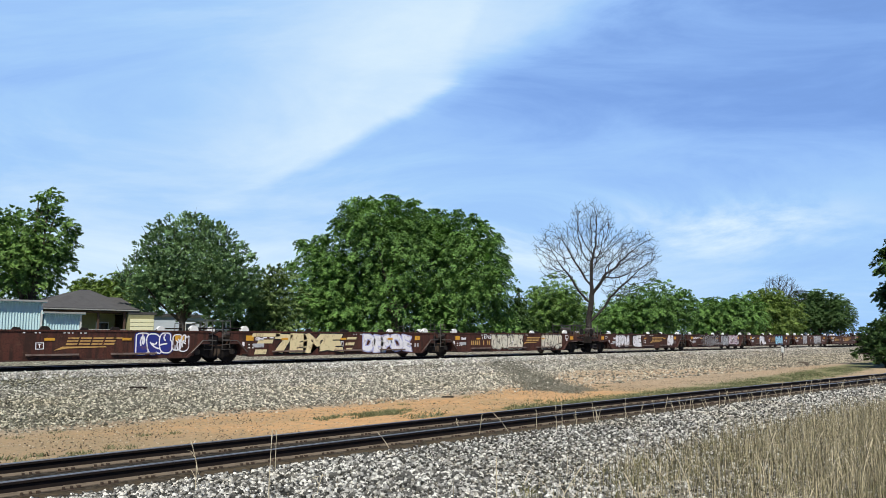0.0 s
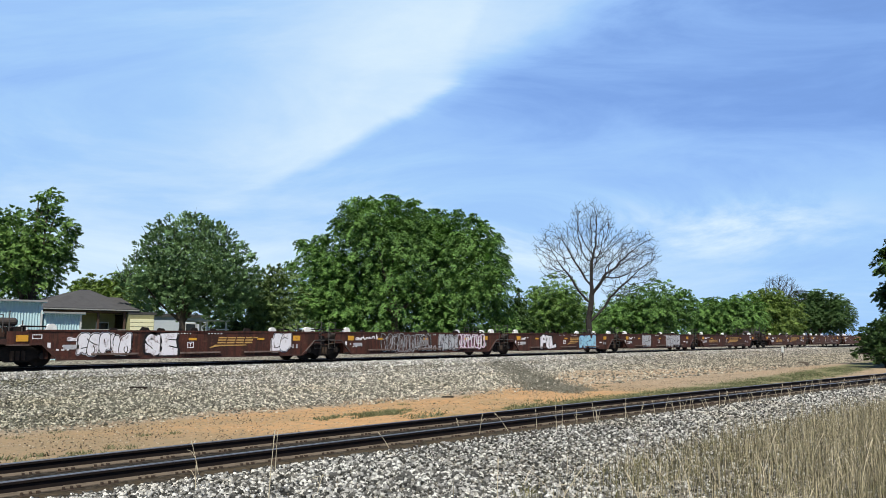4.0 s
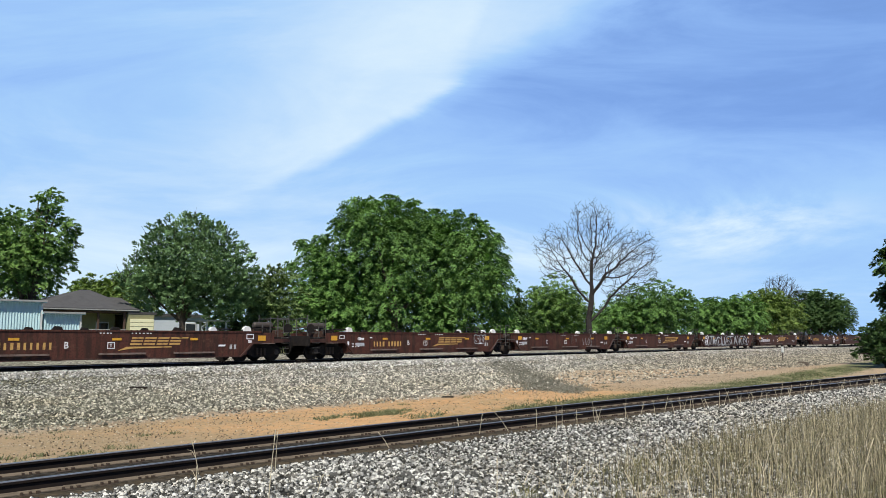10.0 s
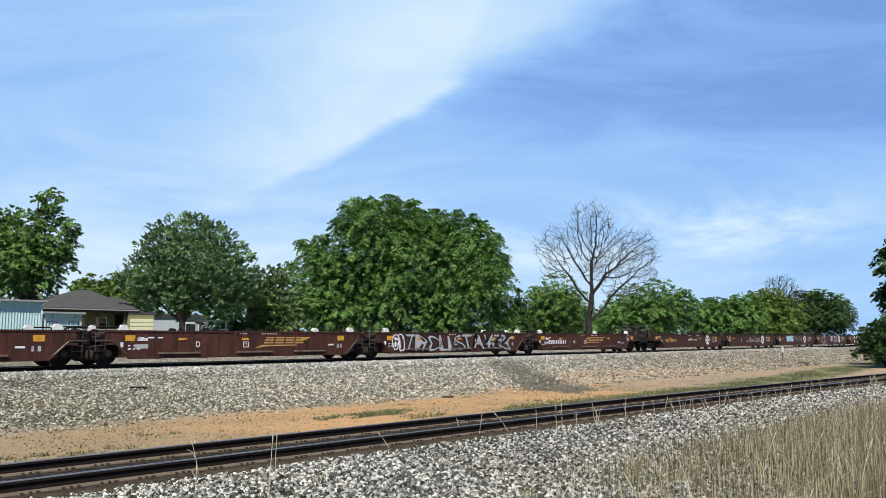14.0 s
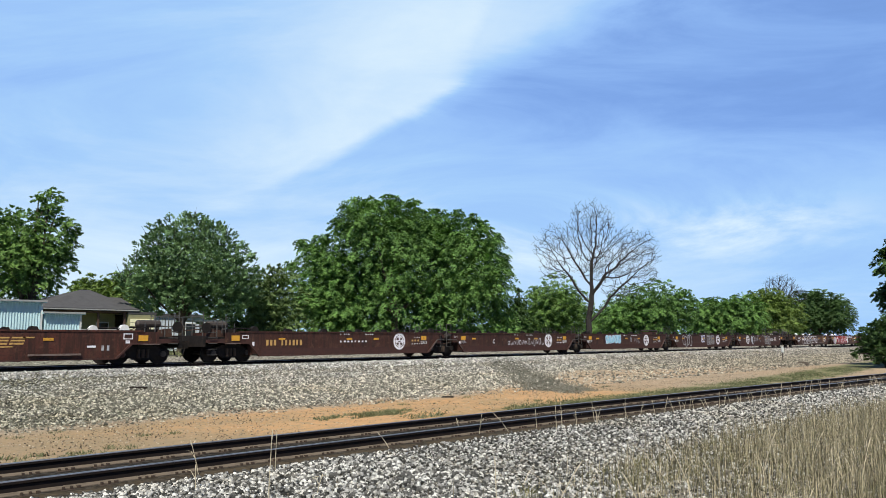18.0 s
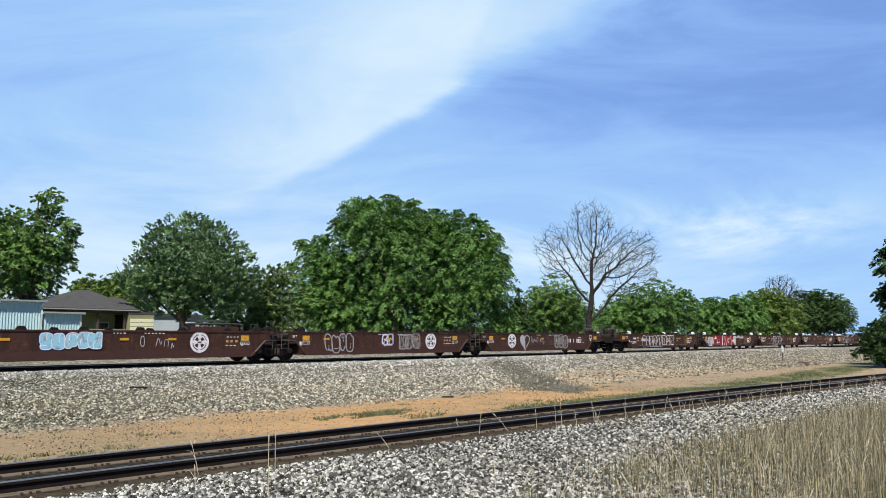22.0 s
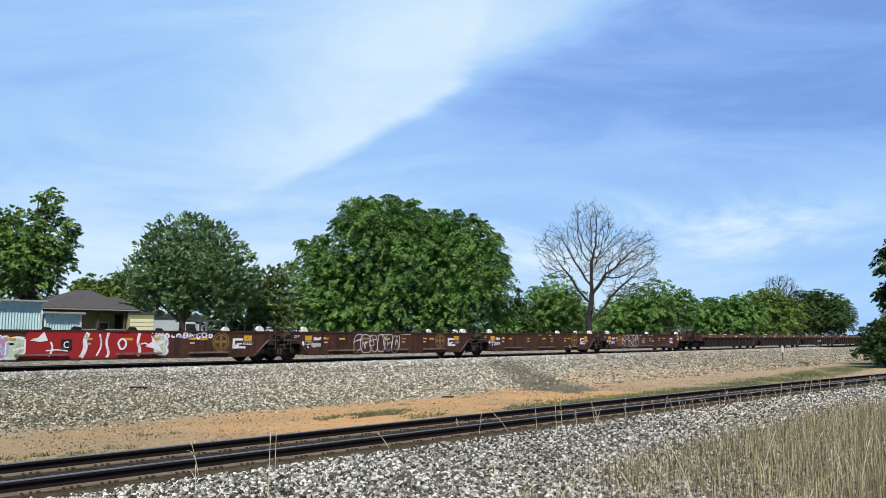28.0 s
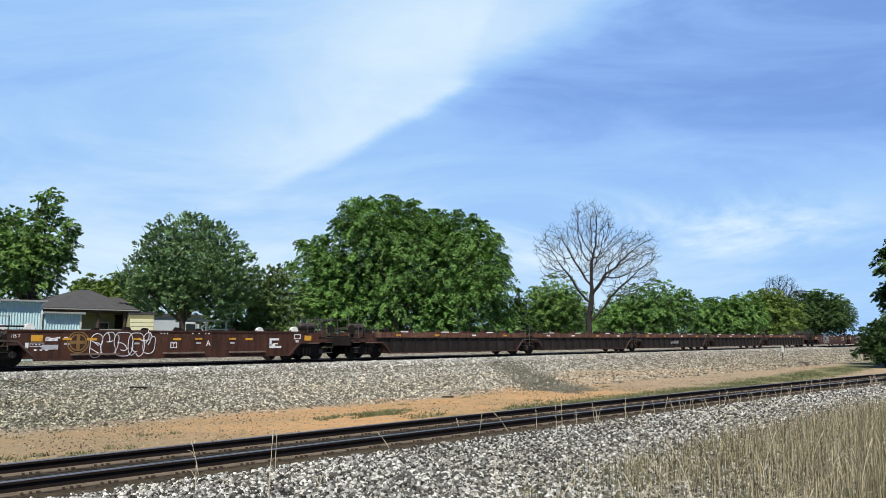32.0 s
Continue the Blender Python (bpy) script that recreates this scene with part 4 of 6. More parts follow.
# ---- the train ----
SPEED, PITCH, HALF = 10.43, 14.75, 7.375     # m/s; bogie to bogie within a car
FIRST, CAR_TIME = 0.12, 7.42                 # when the first coupling stands at x = -28.2, and how long a car takes


def unit_centre(car, k):
    """Where a unit's middle stands at the clip's start."""
    return -28.2 + SPEED * (FIRST + CAR_TIME * car + 0.882 + 1.414 * k)


def halfdisc(bm, cx, cz, r, y0, y1):
    prism(bm, [(cx + r * math.cos(math.pi * k / 8), cz + r * 1.15 * math.sin(math.pi * k / 8)) for k in range(9)], y0, y1)


def well_unit(style, ends, label):
    """One platform of an articulated well car; ends: -1, 0 or 1, where it has its coupler end."""
    ob = thing("well_car", pose(0, 0, 0), label, "freight car", "units of the freight train")
    body = {"red": M["red_paint"], "brown": M["brown_paint"]}.get(style, M["old_paint"])
    plain = style in ("red", "brown")
    for s in (-1, 1):
        y0, y1 = sorted((s * 1.41, s * 1.5))
        bm = bmesh.new()
        if style == "ribbed":
            prism(bm, [(-5.85, 0.3), (5.85, 0.3), (6.4, 0.8), (6.8, 0.8), (6.8, 1.12), (-6.8, 1.12), (-6.8, 0.8), (-6.4, 0.8)], *sorted((s * 1.36, s * 1.42)))
            part("side_panel", bm, M["grey_rib"], ob, "sooty grey panel between ribs")
            for k in range(13):
                bm = bmesh.new()
                x = -5.7 + k * 0.95
                box(bm, x - 0.05, x + 0.05, *sorted((s * 1.421, s * 1.5)), 0.32, 1.11)
                part("rib", bm, M["steel"], ob)
            bm = bmesh.new()
            box(bm, -6.9, 6.9, *sorted((s * 1.36, s * 1.53)), 1.121, 1.41)
            part("top_chord", bm, M["rust_chord"], ob, "rusty patched top rail", bevel=0.02)
            for x in (-4.6, -1.2, 3.1):
                bm = bmesh.new()
                box(bm, x - 0.3, x + 0.3, *sorted((s * 1.4, s * 1.48)), 1.411, 1.47)
                part("rest_pad", bm, M["white_guide"], ob, "pale worn pad")
        else:
            prism(bm, [(-5.75, 0.3), (5.75, 0.3), (6.35, 0.85), (6.8, 0.85), (6.8, 1.34), (-6.8, 1.34), (-6.8, 0.85), (-6.35, 0.85)], y0, y1)
            part("side_panel", bm, body, ob)
            bm = bmesh.new()
            box(bm, -6.9, 6.9, *sorted((s * 1.36, s * 1.53)), 1.341, 1.41)
            part("top_chord", bm, body, ob, bevel=0.02)
        bm = bmesh.new()
        box(bm, -5.8, 5.8, *sorted((s * 1.28, s * 1.54)), 0.24, 0.299)
        part("side_sill", bm, M["dark_red"], ob, bevel=0.01)
        if style == "old":
            bm = bmesh.new()
            box(bm, -5.72, 5.72, *sorted((s * 1.5005, s * 1.507)), 0.3, 0.6)
            part("lower_skirt", bm, M["dark_red"], ob, "darker lower side plate")
        for x in (-2.35, -0.1, 2.6) if plain else (-4.2, -1.9, 0.4, 2.3, 4.5):
            bm = bmesh.new()
            prism(bm, [(x - 0.2, 1.411), (x + 0.2, 1.411), (x + 0.13, 1.53), (x - 0.1, 1.55)], *sorted((s * 1.38, s * 1.5)))
            part("container_lug", bm, M["steel"] if style != "ribbed" else M["dark_red"], ob)
        if plain:
            # the whole ledge takes a lighter colour in place of its sunlit top
            for x in (-3.6, 0.2, 3.4):
                bm = bmesh.new()
                box(bm, x - 0.95, x + 0.95, *sorted((s * 1.501, s * 1.62)), 0.43, 0.5)
                part("ledge", bm, M["lightened_edge"], ob, "stained ledge lightened for its sunlit top", bevel=0.01)
        for e in (-1, 1):
            bm = bmesh.new()
            halfdisc(bm, e * 6.08, 1.411, 0.2, *sorted((s * 1.34, s * 1.54)))
            part("guide", bm, M["white_guide"] if plain else M["steel"], ob, "rounded white corner guide" if plain else "", bevel=0.02)
            bm = bmesh.new()
            tube(bm, [(e * 5.85, s * 1.44, 1.41), (e * 5.95, s * 1.44, 1.53), (e * 7.15, s * 1.44, 1.53), (e * 7.2, s * 1.44, 1.3)], 0.035, 6)
            part("guide_rail", bm, M["steel"], ob)
            bm = bmesh.new()
            prism(bm, [(e * 5.7, 0.25), (e * 5.82, 0.25), (e * 6.42, 0.83), (e * 6.85, 0.83), (e * 6.85, 0.9), (e * 6.37, 0.9)], *sorted((s * 1.501, s * 1.57)))
            part("end_flange", bm, M["dark_red"], ob)
    for x in (-4.4, -2.2, 0, 2.2, 4.4):
        bm = bmesh.new()
        box(bm, x - 0.12, x + 0.12, -1.279, 1.279, 0.22, 0.3)
        part("cross_bearer", bm, M["steel"], ob)
    for e in (-1, 1):
        bm = bmesh.new()
        box(bm, e * 6.15 - 0.05, e * 6.15 + 0.05, -1.355, 1.355, 0.31, 1.39)
        part("bulkhead", bm, body, ob)
        bm = bmesh.new()
        box(bm, *sorted((e * 6.201, e * 7.1)), -1.15, 1.15, 0.97, 1.12)
        part("end_deck", bm, M["steel"], ob, bevel=0.01)
        if e == ends:
            continue
        for s in (-1, 1):
            bm = bmesh.new()
            for x in (6.72, 7.12):
                tube(bm, [(e * x, s * 1.3, 0.55), (e * x, s * 1.3, 1.92 if s < 0 else 1.8)], 0.018, 5)
            for z in (0.58, 0.8, 1.02, 1.24, 1.9 if s < 0 else 1.78):
                tube(bm, [(e * 6.72, s * 1.3, z), (e * 7.12, s * 1.3, z)], 0.016, 5)
            part("ladder", bm, M["galvanized"], ob)
        if e > 0:
            bm = bmesh.new()
            box(bm, 7.101, 7.62, -0.95, 0.95, 0.62, 1.2)
            tube(bm, [(7.375, 0, 0.4), (7.375, 0, 0.62)], 0.3, 12)
            part("articulation_casting", bm, M["steel"], ob, bevel=0.04)
        bm = bmesh.new()
        tube(bm, [(e * 6.45, -1.38, 0.9), (e * 6.75, -1.38, 0.62), (e * 6.98, -1.3, 0.62)], 0.03, 6)
        part("step_bracket", bm, M["steel"], ob)
        bm = bmesh.new()
        tube(bm, [(e * 6.35, -1.0, 1.22), (e * 6.4, -1.0, 1.22), (e * 6.85, -1.0, 1.22), (e * 6.9, -1.0, 1.22)], [0.1, 0.15, 0.15, 0.1], 10)
        part("brake_cylinder", bm, M["tank"], ob)
        bm = bmesh.new()
        tube(bm, [(e * 5.95, -1.56, 0.45), (e * 6.5, -1.56, 0.98), (e * 7.2, -1.5, 0.98)], 0.025, 5)
        part("edge_pipe", bm, M["galvanized"], ob)
        bm = bmesh.new()
        tube(bm, [(e * 6.6, -1.2, 1.2), (e * 6.9, -1.25, 0.8), (e * 7.3, -1.2, 0.75)], 0.03, 5)
        part("brake_rod", bm, M["rusty"], ob)
        bm = bmesh.new()
        tube(bm, [(e * 6.3, -0.9, 1.25), (e * 7.0, -0.8, 1.42), (e * 7.35, -0.6, 1.2)], 0.05, 6)
        tube(bm, [(e * 6.3, 0.6, 1.2), (e * 7.3, 0.5, 1.5)], 0.04, 6)
        part("brake_rigging", bm, M["steel"], ob)
    if ends:
        e = ends
        parts = {"end_sill": (7.1, 8.55, -1.35, 1.35, 0.92, 1.14), "buffer_beam": (8.551, 8.7, -1.4, 1.4, 0.7, 1.2), "draft_gear": (8.701, 9.0, -0.18, 0.18, 0.62, 0.95), "coupler": (9.001, 9.13, -0.14, 0.14, 0.66, 0.92), "control_box": (7.3, 7.7, -1.2, -0.8, 1.141, 1.46)}
        for name, (a, b, c, d, f, g) in parts.items():
            bm = bmesh.new()
            box(bm, *sorted((e * a, e * b)), c, d, f, g)
            part(name, bm, M["steel"], ob, bevel=0.015)
        for s in (-1, 1):
            bm = bmesh.new()
            prism(bm, [(e * 6.801, 0.86), (e * 7.6, 0.86), (e * 7.6, 1.34), (e * 6.901, 1.34), (e * 6.901, 1.339), (e * 6.801, 1.339)], *sorted((s * 1.41, s * 1.49)))
            part("end_side", bm, body, ob)
            bm = bmesh.new()
            prism(bm, [(e * 7.601, 0.86), (e * 8.54, 0.9), (e * 8.54, 1.02), (e * 7.601, 1.06)], *sorted((s * 1.38, s * 1.46)))
            part("end_sill_side", bm, M["dark_red"], ob, "sooty brown end plate")
            bm = bmesh.new()
            box(bm, *sorted((e * 6.8, e * 7.64)), *sorted((s * 1.491, s * 1.54)), 0.82, 0.859)
            part("edge_strip", bm, M["lightened_edge"], ob, "bright lower edge")
        bm = bmesh.new()
        tube(bm, [(e * 7.0, -0.6, 1.7), (e * 7.07, -0.6, 1.7), (e * 8.03, -0.6, 1.7), (e * 8.1, -0.6, 1.7)], [0.1, 0.16, 0.16, 0.1], 12)
        box(bm, *sorted((e * 7.2, e * 7.3)), -0.7, -0.5, 1.1, 1.6), box(bm, *sorted((e * 7.9, e * 8.0)), -0.7, -0.5, 1.1, 1.6)
        part("air_tank", bm, M["tank"], ob, "dusty grey air tank")
        for y in (-1.25, -0.35, 0.5, 1.25):
            bm = bmesh.new()
            tube(bm, [(e * 8.62, y, 0.7), (e * 8.62, y, 2.25 if abs(y) > 1 else 2.05)], 0.024, 5)
            part("stanchion", bm, M["galvanized"], ob)
        for x, top in ((7.05, 1.75), (7.5, 2.1), (7.95, 1.9)):
            bm = bmesh.new()
            tube(bm, [(e * x, -1.3, 1.141), (e * x, -1.3, top)], 0.022, 5)
            part("stanchion", bm, M["galvanized"], ob)
        for z in (1.6, 2.05):
            bm = bmesh.new()
            tube(bm, [(e * 8.62, -1.25, z), (e * 8.62, 1.25, z)], 0.02, 5)
            part("hand_rail", bm, M["galvanized"], ob)
        for z in (0.35, 0.6, 0.85, 1.1, 1.35):
            bm = bmesh.new()
            tube(bm, [(e * 8.45, -1.45, z), (e * 8.45, -1.53, z), (e * 8.05, -1.53, z), (e * 8.05, -1.45, z)], 0.016, 5)
            part("grab_iron", bm, M["galvanized"], ob)
        bm = bmesh.new()
        prism(bm, [(e * 8.5 + 0.24 * math.cos(2 * math.pi * k / 16), 1.55 + 0.24 * math.sin(2 * math.pi * k / 16)) for k in range(16)], -1.36, -1.33)
        part("brake_wheel", bm, M["steel"], ob)
        bm = bmesh.new()
        box(bm, *sorted((e * 6.9, e * 7.28)), -1.25, -0.85, 1.141, 1.52)
        part("valve_cabinet", bm, M["steel"], ob, bevel=0.02)
        for y, z0, z1 in ((-1.1, 1.2, 1.45), (-0.2, 1.25, 1.7), (0.9, 1.2, 1.5)):
            bm = bmesh.new()
            tube(bm, [(e * 6.9, y, z0), (e * 7.6, y - 0.06, z1), (e * 8.6, y, z1 - 0.1)], 0.025, 5)
            part("brake_rod", bm, M["rusty"], ob)
        bm = bmesh.new()
        prism(bm, [(e * 7.55, 1.15), (e * 8.3, 1.15), (e * 8.22, 1.5), (e * 7.7, 1.42)], -1.3, -0.9)
        part("slack_adjuster", bm, M["rusty"], ob, "rusty brown casting", bevel=0.03)
        bm = bmesh.new()
        tube(bm, [(e * 8.2, -1.4, 1.3), (e * 8.2, -1.4, 1.95), (e * 7.75, -1.4, 1.95), (e * 7.75, -1.4, 1.3)], 0.02, 5)
        part("hand_hoop", bm, M["galvanized"], ob)
        bm = bmesh.new()
        tube(bm, [(e * 8.9, -0.3, 0.7), (e * 9.0, -0.3, 0.35), (e * 9.14, -0.3, 0.28)], 0.03, 6)
        part("air_hose", bm, M["steel"], ob)
    return ob


def bogie(radius, label):
    ob = thing("rail_bogie", pose(0, 0, 0), label, "bogie", "bogies of the freight train")
    for s in (-1, 1):
        y0, y1 = sorted((s * 0.93, s * 1.1))
        bm = bmesh.new()
        prism(bm, [(-1.2, 0.34), (-0.62, 0.34), (-0.38, 0.2), (0.38, 0.2), (0.62, 0.34), (1.2, 0.34), (1.2, 0.58), (0.75, 0.66), (0.45, 0.78), (-0.45, 0.78), (-0.75, 0.66), (-1.2, 0.58)], y0, y1)
        part("side_frame", bm, M["steel"], ob, bevel=0.03)
        for x in (-0.2, 0, 0.2):
            bm = bmesh.new()
            tube(bm, [(x, s * 1.13, 0.27), (x, s * 1.13, 0.62)], 0.07, 8)
            part("spring", bm, M["plate"], ob)
        for x in (-0.89, 0.89):
            bm = bmesh.new()
            wheel_form(bm, x, radius, *sorted((s * 1.1, s * 1.17)), 0.13, 10)
            part("bearing_cap", bm, M["tank"], ob)
    bm = bmesh.new()
    box(bm, -0.24, 0.24, -1.12, 1.12, 0.6, 0.86)
    part("bolster", bm, M["steel"], ob, bevel=0.03)
    for x in (-0.89, 0.89):
        ws = new("wheelset")
        ws.parent = ob
        ws.matrix_basis = pose(x, 0, radius)
        for s in (-1, 1):
            bm = bmesh.new()
            wheel_form(bm, 0, 0, *sorted((s * 0.72, s * 0.82)), radius, 24)
            wheel_form(bm, 0, 0, *sorted((s * 0.69, s * 0.72)), radius + 0.025, 24)
            wheel_form(bm, 0, 0, *sorted((s * 0.821, s * 0.85)), 0.14, 12)
            for k in range(5):
                a = 2 * math.pi * k / 5
                wheel_form(bm, 0.27 * math.cos(a), 0.27 * math.sin(a), *sorted((s * 0.821, s * 0.828)), 0.05, 6)
            part("wheel", bm, M["steel"], ws)
        bm = bmesh.new()
        tube(bm, [(0, -0.69, 0), (0, 0.69, 0)], 0.085, 8)
        part("axle", bm, M["steel"], ws)
    return ob


LABELS = {"brown": "sooty brown container well car unit with painted sides", "red": "mineral red container well car unit with weathered sides", "old": "faded brown container well car unit with a dark skirt", "ribbed": "sooty well car unit with ribbed sides and a rusty top rail"}
STYLE = ["red", "red", "red", "old", "brown", "ribbed", "old"]
UNITS, BOGIES = {}, []


def make_train():
    first = {}
    bogies = {}
    for car, style in enumerate(STYLE):
        for k in range(5):
            ends = {0: -1, 4: 1}.get(k, 0)
            key = (style, ends)
            m = pose(unit_centre(car, k), MAIN_Y, MAIN_HEAD)
            if key not in first:
                first[key] = well_unit(style, ends, LABELS[style])
                first[key].matrix_basis = m
                UNITS[car, k] = first[key]
            else:
                UNITS[car, k] = copy_thing(first[key], m)
        for j, off in enumerate((-7.095, 7.375, 22.125, 36.875, 51.625, 66.095)):
            size = 0.42 if j in (0, 5) else 0.48
            m = pose(unit_centre(car, 0) + off, MAIN_Y, MAIN_HEAD)
            if size not in bogies:
                bogies[size] = bogie(size, "black freight bogie with two axles")
                bogies[size].matrix_basis = m
                BOGIES.append(bogies[size])
            else:
                BOGIES.append(copy_thing(bogies[size], m))


make_train()


# ---- paint on the cars' sides ----
FACE = -1.512          # a painted shape lies just proud of the side


def flat(bm, outline, y):
    """A thin plate of paint: an outline in x and z."""
    prism(bm, outline, y - 0.002, y + 0.004)


def patch(ob, name, material, x0, x1, z0, z1, y=FACE, slant=0.0):
    bm = bmesh.new()
    flat(bm, [(x0, z0), (x1, z0), (x1 + slant, z1), (x0 + slant, z1)], y)
    return part(name, bm, M[material], ob)


def bars(ob, name, material, x0, x1, z0, z1, count, seed):
    """Writing that cannot be read, or may not be: one row of upright bars."""
    r = random.Random(seed)
    bm = bmesh.new()
    w = (x1 - x0) / count
    for k in range(count):
        if r.random() < 0.12:
            continue
        a, b = x0 + w * k + w * 0.1, x0 + w * (k + r.uniform(0.45, 0.7))
        flat(bm, [(a, z0), (b, z0), (b, z1), (a, z1)], FACE)
    return tagged(part(name, bm, M[material], ob), kind="stuff")


def word_mesh(text, fat):
    cu = bpy.data.curves.new("letters", "FONT")
    cu.body, cu.offset, cu.resolution_u, cu.space_character = text, fat, 3, 1.0
    tmp = new("letters", cu)
    dg = bpy.context.evaluated_depsgraph_get()
    me = bpy.data.meshes.new_from_object(tmp.evaluated_get(dg), depsgraph=dg)
    bpy.data.objects.remove(tmp)
    return me


def word(ob, text, x0, x1, z0, z1, fill, line, seed=0, fat=0.035, shadow=0.05):
    """Sprayed letters, fat and uneven, with an outline behind them."""
    r = random.Random(seed)
    ph = [r.uniform(0, 6) for _ in range(4)]
    ref = word_mesh(text, fat)
    co = np.array([v.co[:2] for v in ref.vertices])
    lo, hi = co.min(0), co.max(0)
    bpy.data.meshes.remove(ref)
    me = word_mesh(text, fat)
    spots = []
    for v in me.vertices:
        a, b = (v.co.x - lo[0]) / (hi[0] - lo[0]), (v.co.y - lo[1]) / (hi[1] - lo[1])
        w = 0.12 * math.sin(9 * a + ph[0]) + 0.07 * math.sin(23 * a + ph[1])
        s = 0.028 * math.sin(6 * b + ph[2] + 5 * a)
        v.co = (x0 + (a + s) * (x1 - x0), FACE - 0.005, min(max(z0 + (b * (1 - abs(w)) + max(w, 0) * 0.8) * (z1 - z0), 0.31), 1.33))
        spots.append(v.co.copy())
    faces = [tuple(p.vertices) for p in me.polygons]
    me.name = "graffiti"
    me.materials.clear()
    me.materials.append(M[fill])
    new("graffiti", me).parent = ob
    if line is None:
        return
    vs, fs = [], []
    for k in range(8):
        dx, dz = shadow * 2.3 * math.cos(k * math.pi / 4), shadow * 1.9 * math.sin(k * math.pi / 4)
        fs += [tuple(i + len(vs) for i in f) for f in faces]
        vs += [(p.x + dx, FACE - 0.0003 * k, min(max(p.z + dz, 0.305), 1.336)) for p in spots]
    back = bpy.data.meshes.new("graffiti")
    back.from_pydata(vs, [], fs)
    back.materials.append(M[line])
    o = new("graffiti", back)
    o.parent = ob
    tagged(o, kind="stuff")


def ribbon(bm, pts, width, y):
    """A sprayed line of one width along points in x and z; it rises a hair along its way, so that it can cross itself."""
    pts = [p for i, p in enumerate(pts) if i == 0 or math.hypot(p[0] - pts[i - 1][0], p[1] - pts[i - 1][1]) > 0.004]
    if len(pts) < 2:
        return
    rings = []
    for i, (x, z) in enumerate(pts):
        ax, az = pts[max(i - 1, 0)]
        bx, bz = pts[min(i + 1, len(pts) - 1)]
        ln = math.hypot(bx - ax, bz - az) or 1
        ox, oz = -(bz - az) / ln * width / 2, (bx - ax) / ln * width / 2
        h = y - 0.0001 * i
        rings.append((bm.verts.new((x + ox, h, z + oz)), bm.verts.new((x - ox, h, z - oz))))
    for (a, b), (c, d) in zip(rings, rings[1:]):
        bm.faces.new((a, b, d, c))


def loops(ob, x0, x1, z0, z1, material, width, count, seed, under=None, fill=None):
    """A throw-up of swollen letter forms that lap over one another, with slits for their eyes; under: a wider line round all of it; fill: the forms' own colour."""
    r = random.Random(seed)
    w, h = (x1 - x0) / count, z1 - z0
    forms = []
    for k in range(count):
        cx, cz = x0 + w * (k + 0.5), (z0 + z1) / 2 + r.uniform(-0.05, 0.05) * h
        lean, a, b = r.uniform(-0.18, 0.25), w * r.uniform(0.54, 0.66), h * r.uniform(0.44, 0.52)
        notch, deep, waist = r.uniform(0, 6.28), r.uniform(0.18, 0.4), r.uniform(-0.16, 0.2)
        pts = []
        for i in range(33):
            t = 2 * math.pi * i / 32
            c, q = math.cos(t), math.sin(t)
            rad = (abs(c) ** 2.8 + abs(q) ** 2.8) ** (-1 / 2.8)
            rad *= 1 - deep * math.exp(-((math.remainder(t - notch, 2 * math.pi)) / 0.3) ** 2) - waist * c * c
            pts.append((min(max(cx + a * rad * c + lean * b * rad * q, x0), x1), min(max(cz + b * rad * q, 0.312), 1.328)))
        slits = []
        for m in range(r.choice((1, 2, 2, 3))):
            sx, sz, turn, ln = cx + r.uniform(-0.25, 0.25) * w, cz + r.uniform(-0.28, 0.28) * h, r.choice((1.57, 1.4, 1.75, 0.2, 2.6)), r.uniform(0.12, 0.3) * h
            bow = r.uniform(-0.1, 0.1) * h
            slits.append([(sx + ln * f * math.cos(turn) - bow * (1 - f * f) * math.sin(turn), sz + ln * f * math.sin(turn) + bow * (1 - f * f) * math.cos(turn)) for f in (-1, -0.5, 0, 0.5, 1)])
        forms.append((pts, slits))
    if under:
        bm = bmesh.new()
        for k, (p, _) in enumerate(forms):
            ribbon(bm, p, width * 2.6, FACE + 0.002 - 0.0001 * k)
        tagged(part("graffiti", bm, M[under], ob), kind="stuff")
    ink = bmesh.new()
    for k, (p, slits) in enumerate(forms):
        deep = FACE - 0.005 - 0.005 * k
        if fill:
            bm = bmesh.new()
            bm.faces.new([bm.verts.new((x, deep, z)) for x, z in p[:-1]])
            part("graffiti", bm, M[fill], ob)
        ribbon(ink, p, width, deep - 0.001)
        for line in slits:
            ribbon(ink, line, width * 1.15, deep - 0.0015)
    tagged(part("graffiti", ink, M[material], ob), kind="stuff")


def rounded(pts, times=3):
    """Cut the corners of a line, so that it swings."""
    for _ in range(times):
        cut = [pts[0]]
        for (ax, az), (bx, bz) in zip(pts, pts[1:]):
            cut += [(ax * 0.75 + bx * 0.25, az * 0.75 + bz * 0.25), (ax * 0.25 + bx * 0.75, az * 0.25 + bz * 0.75)]
        pts = cut + [pts[-1]]
    return list(pts)


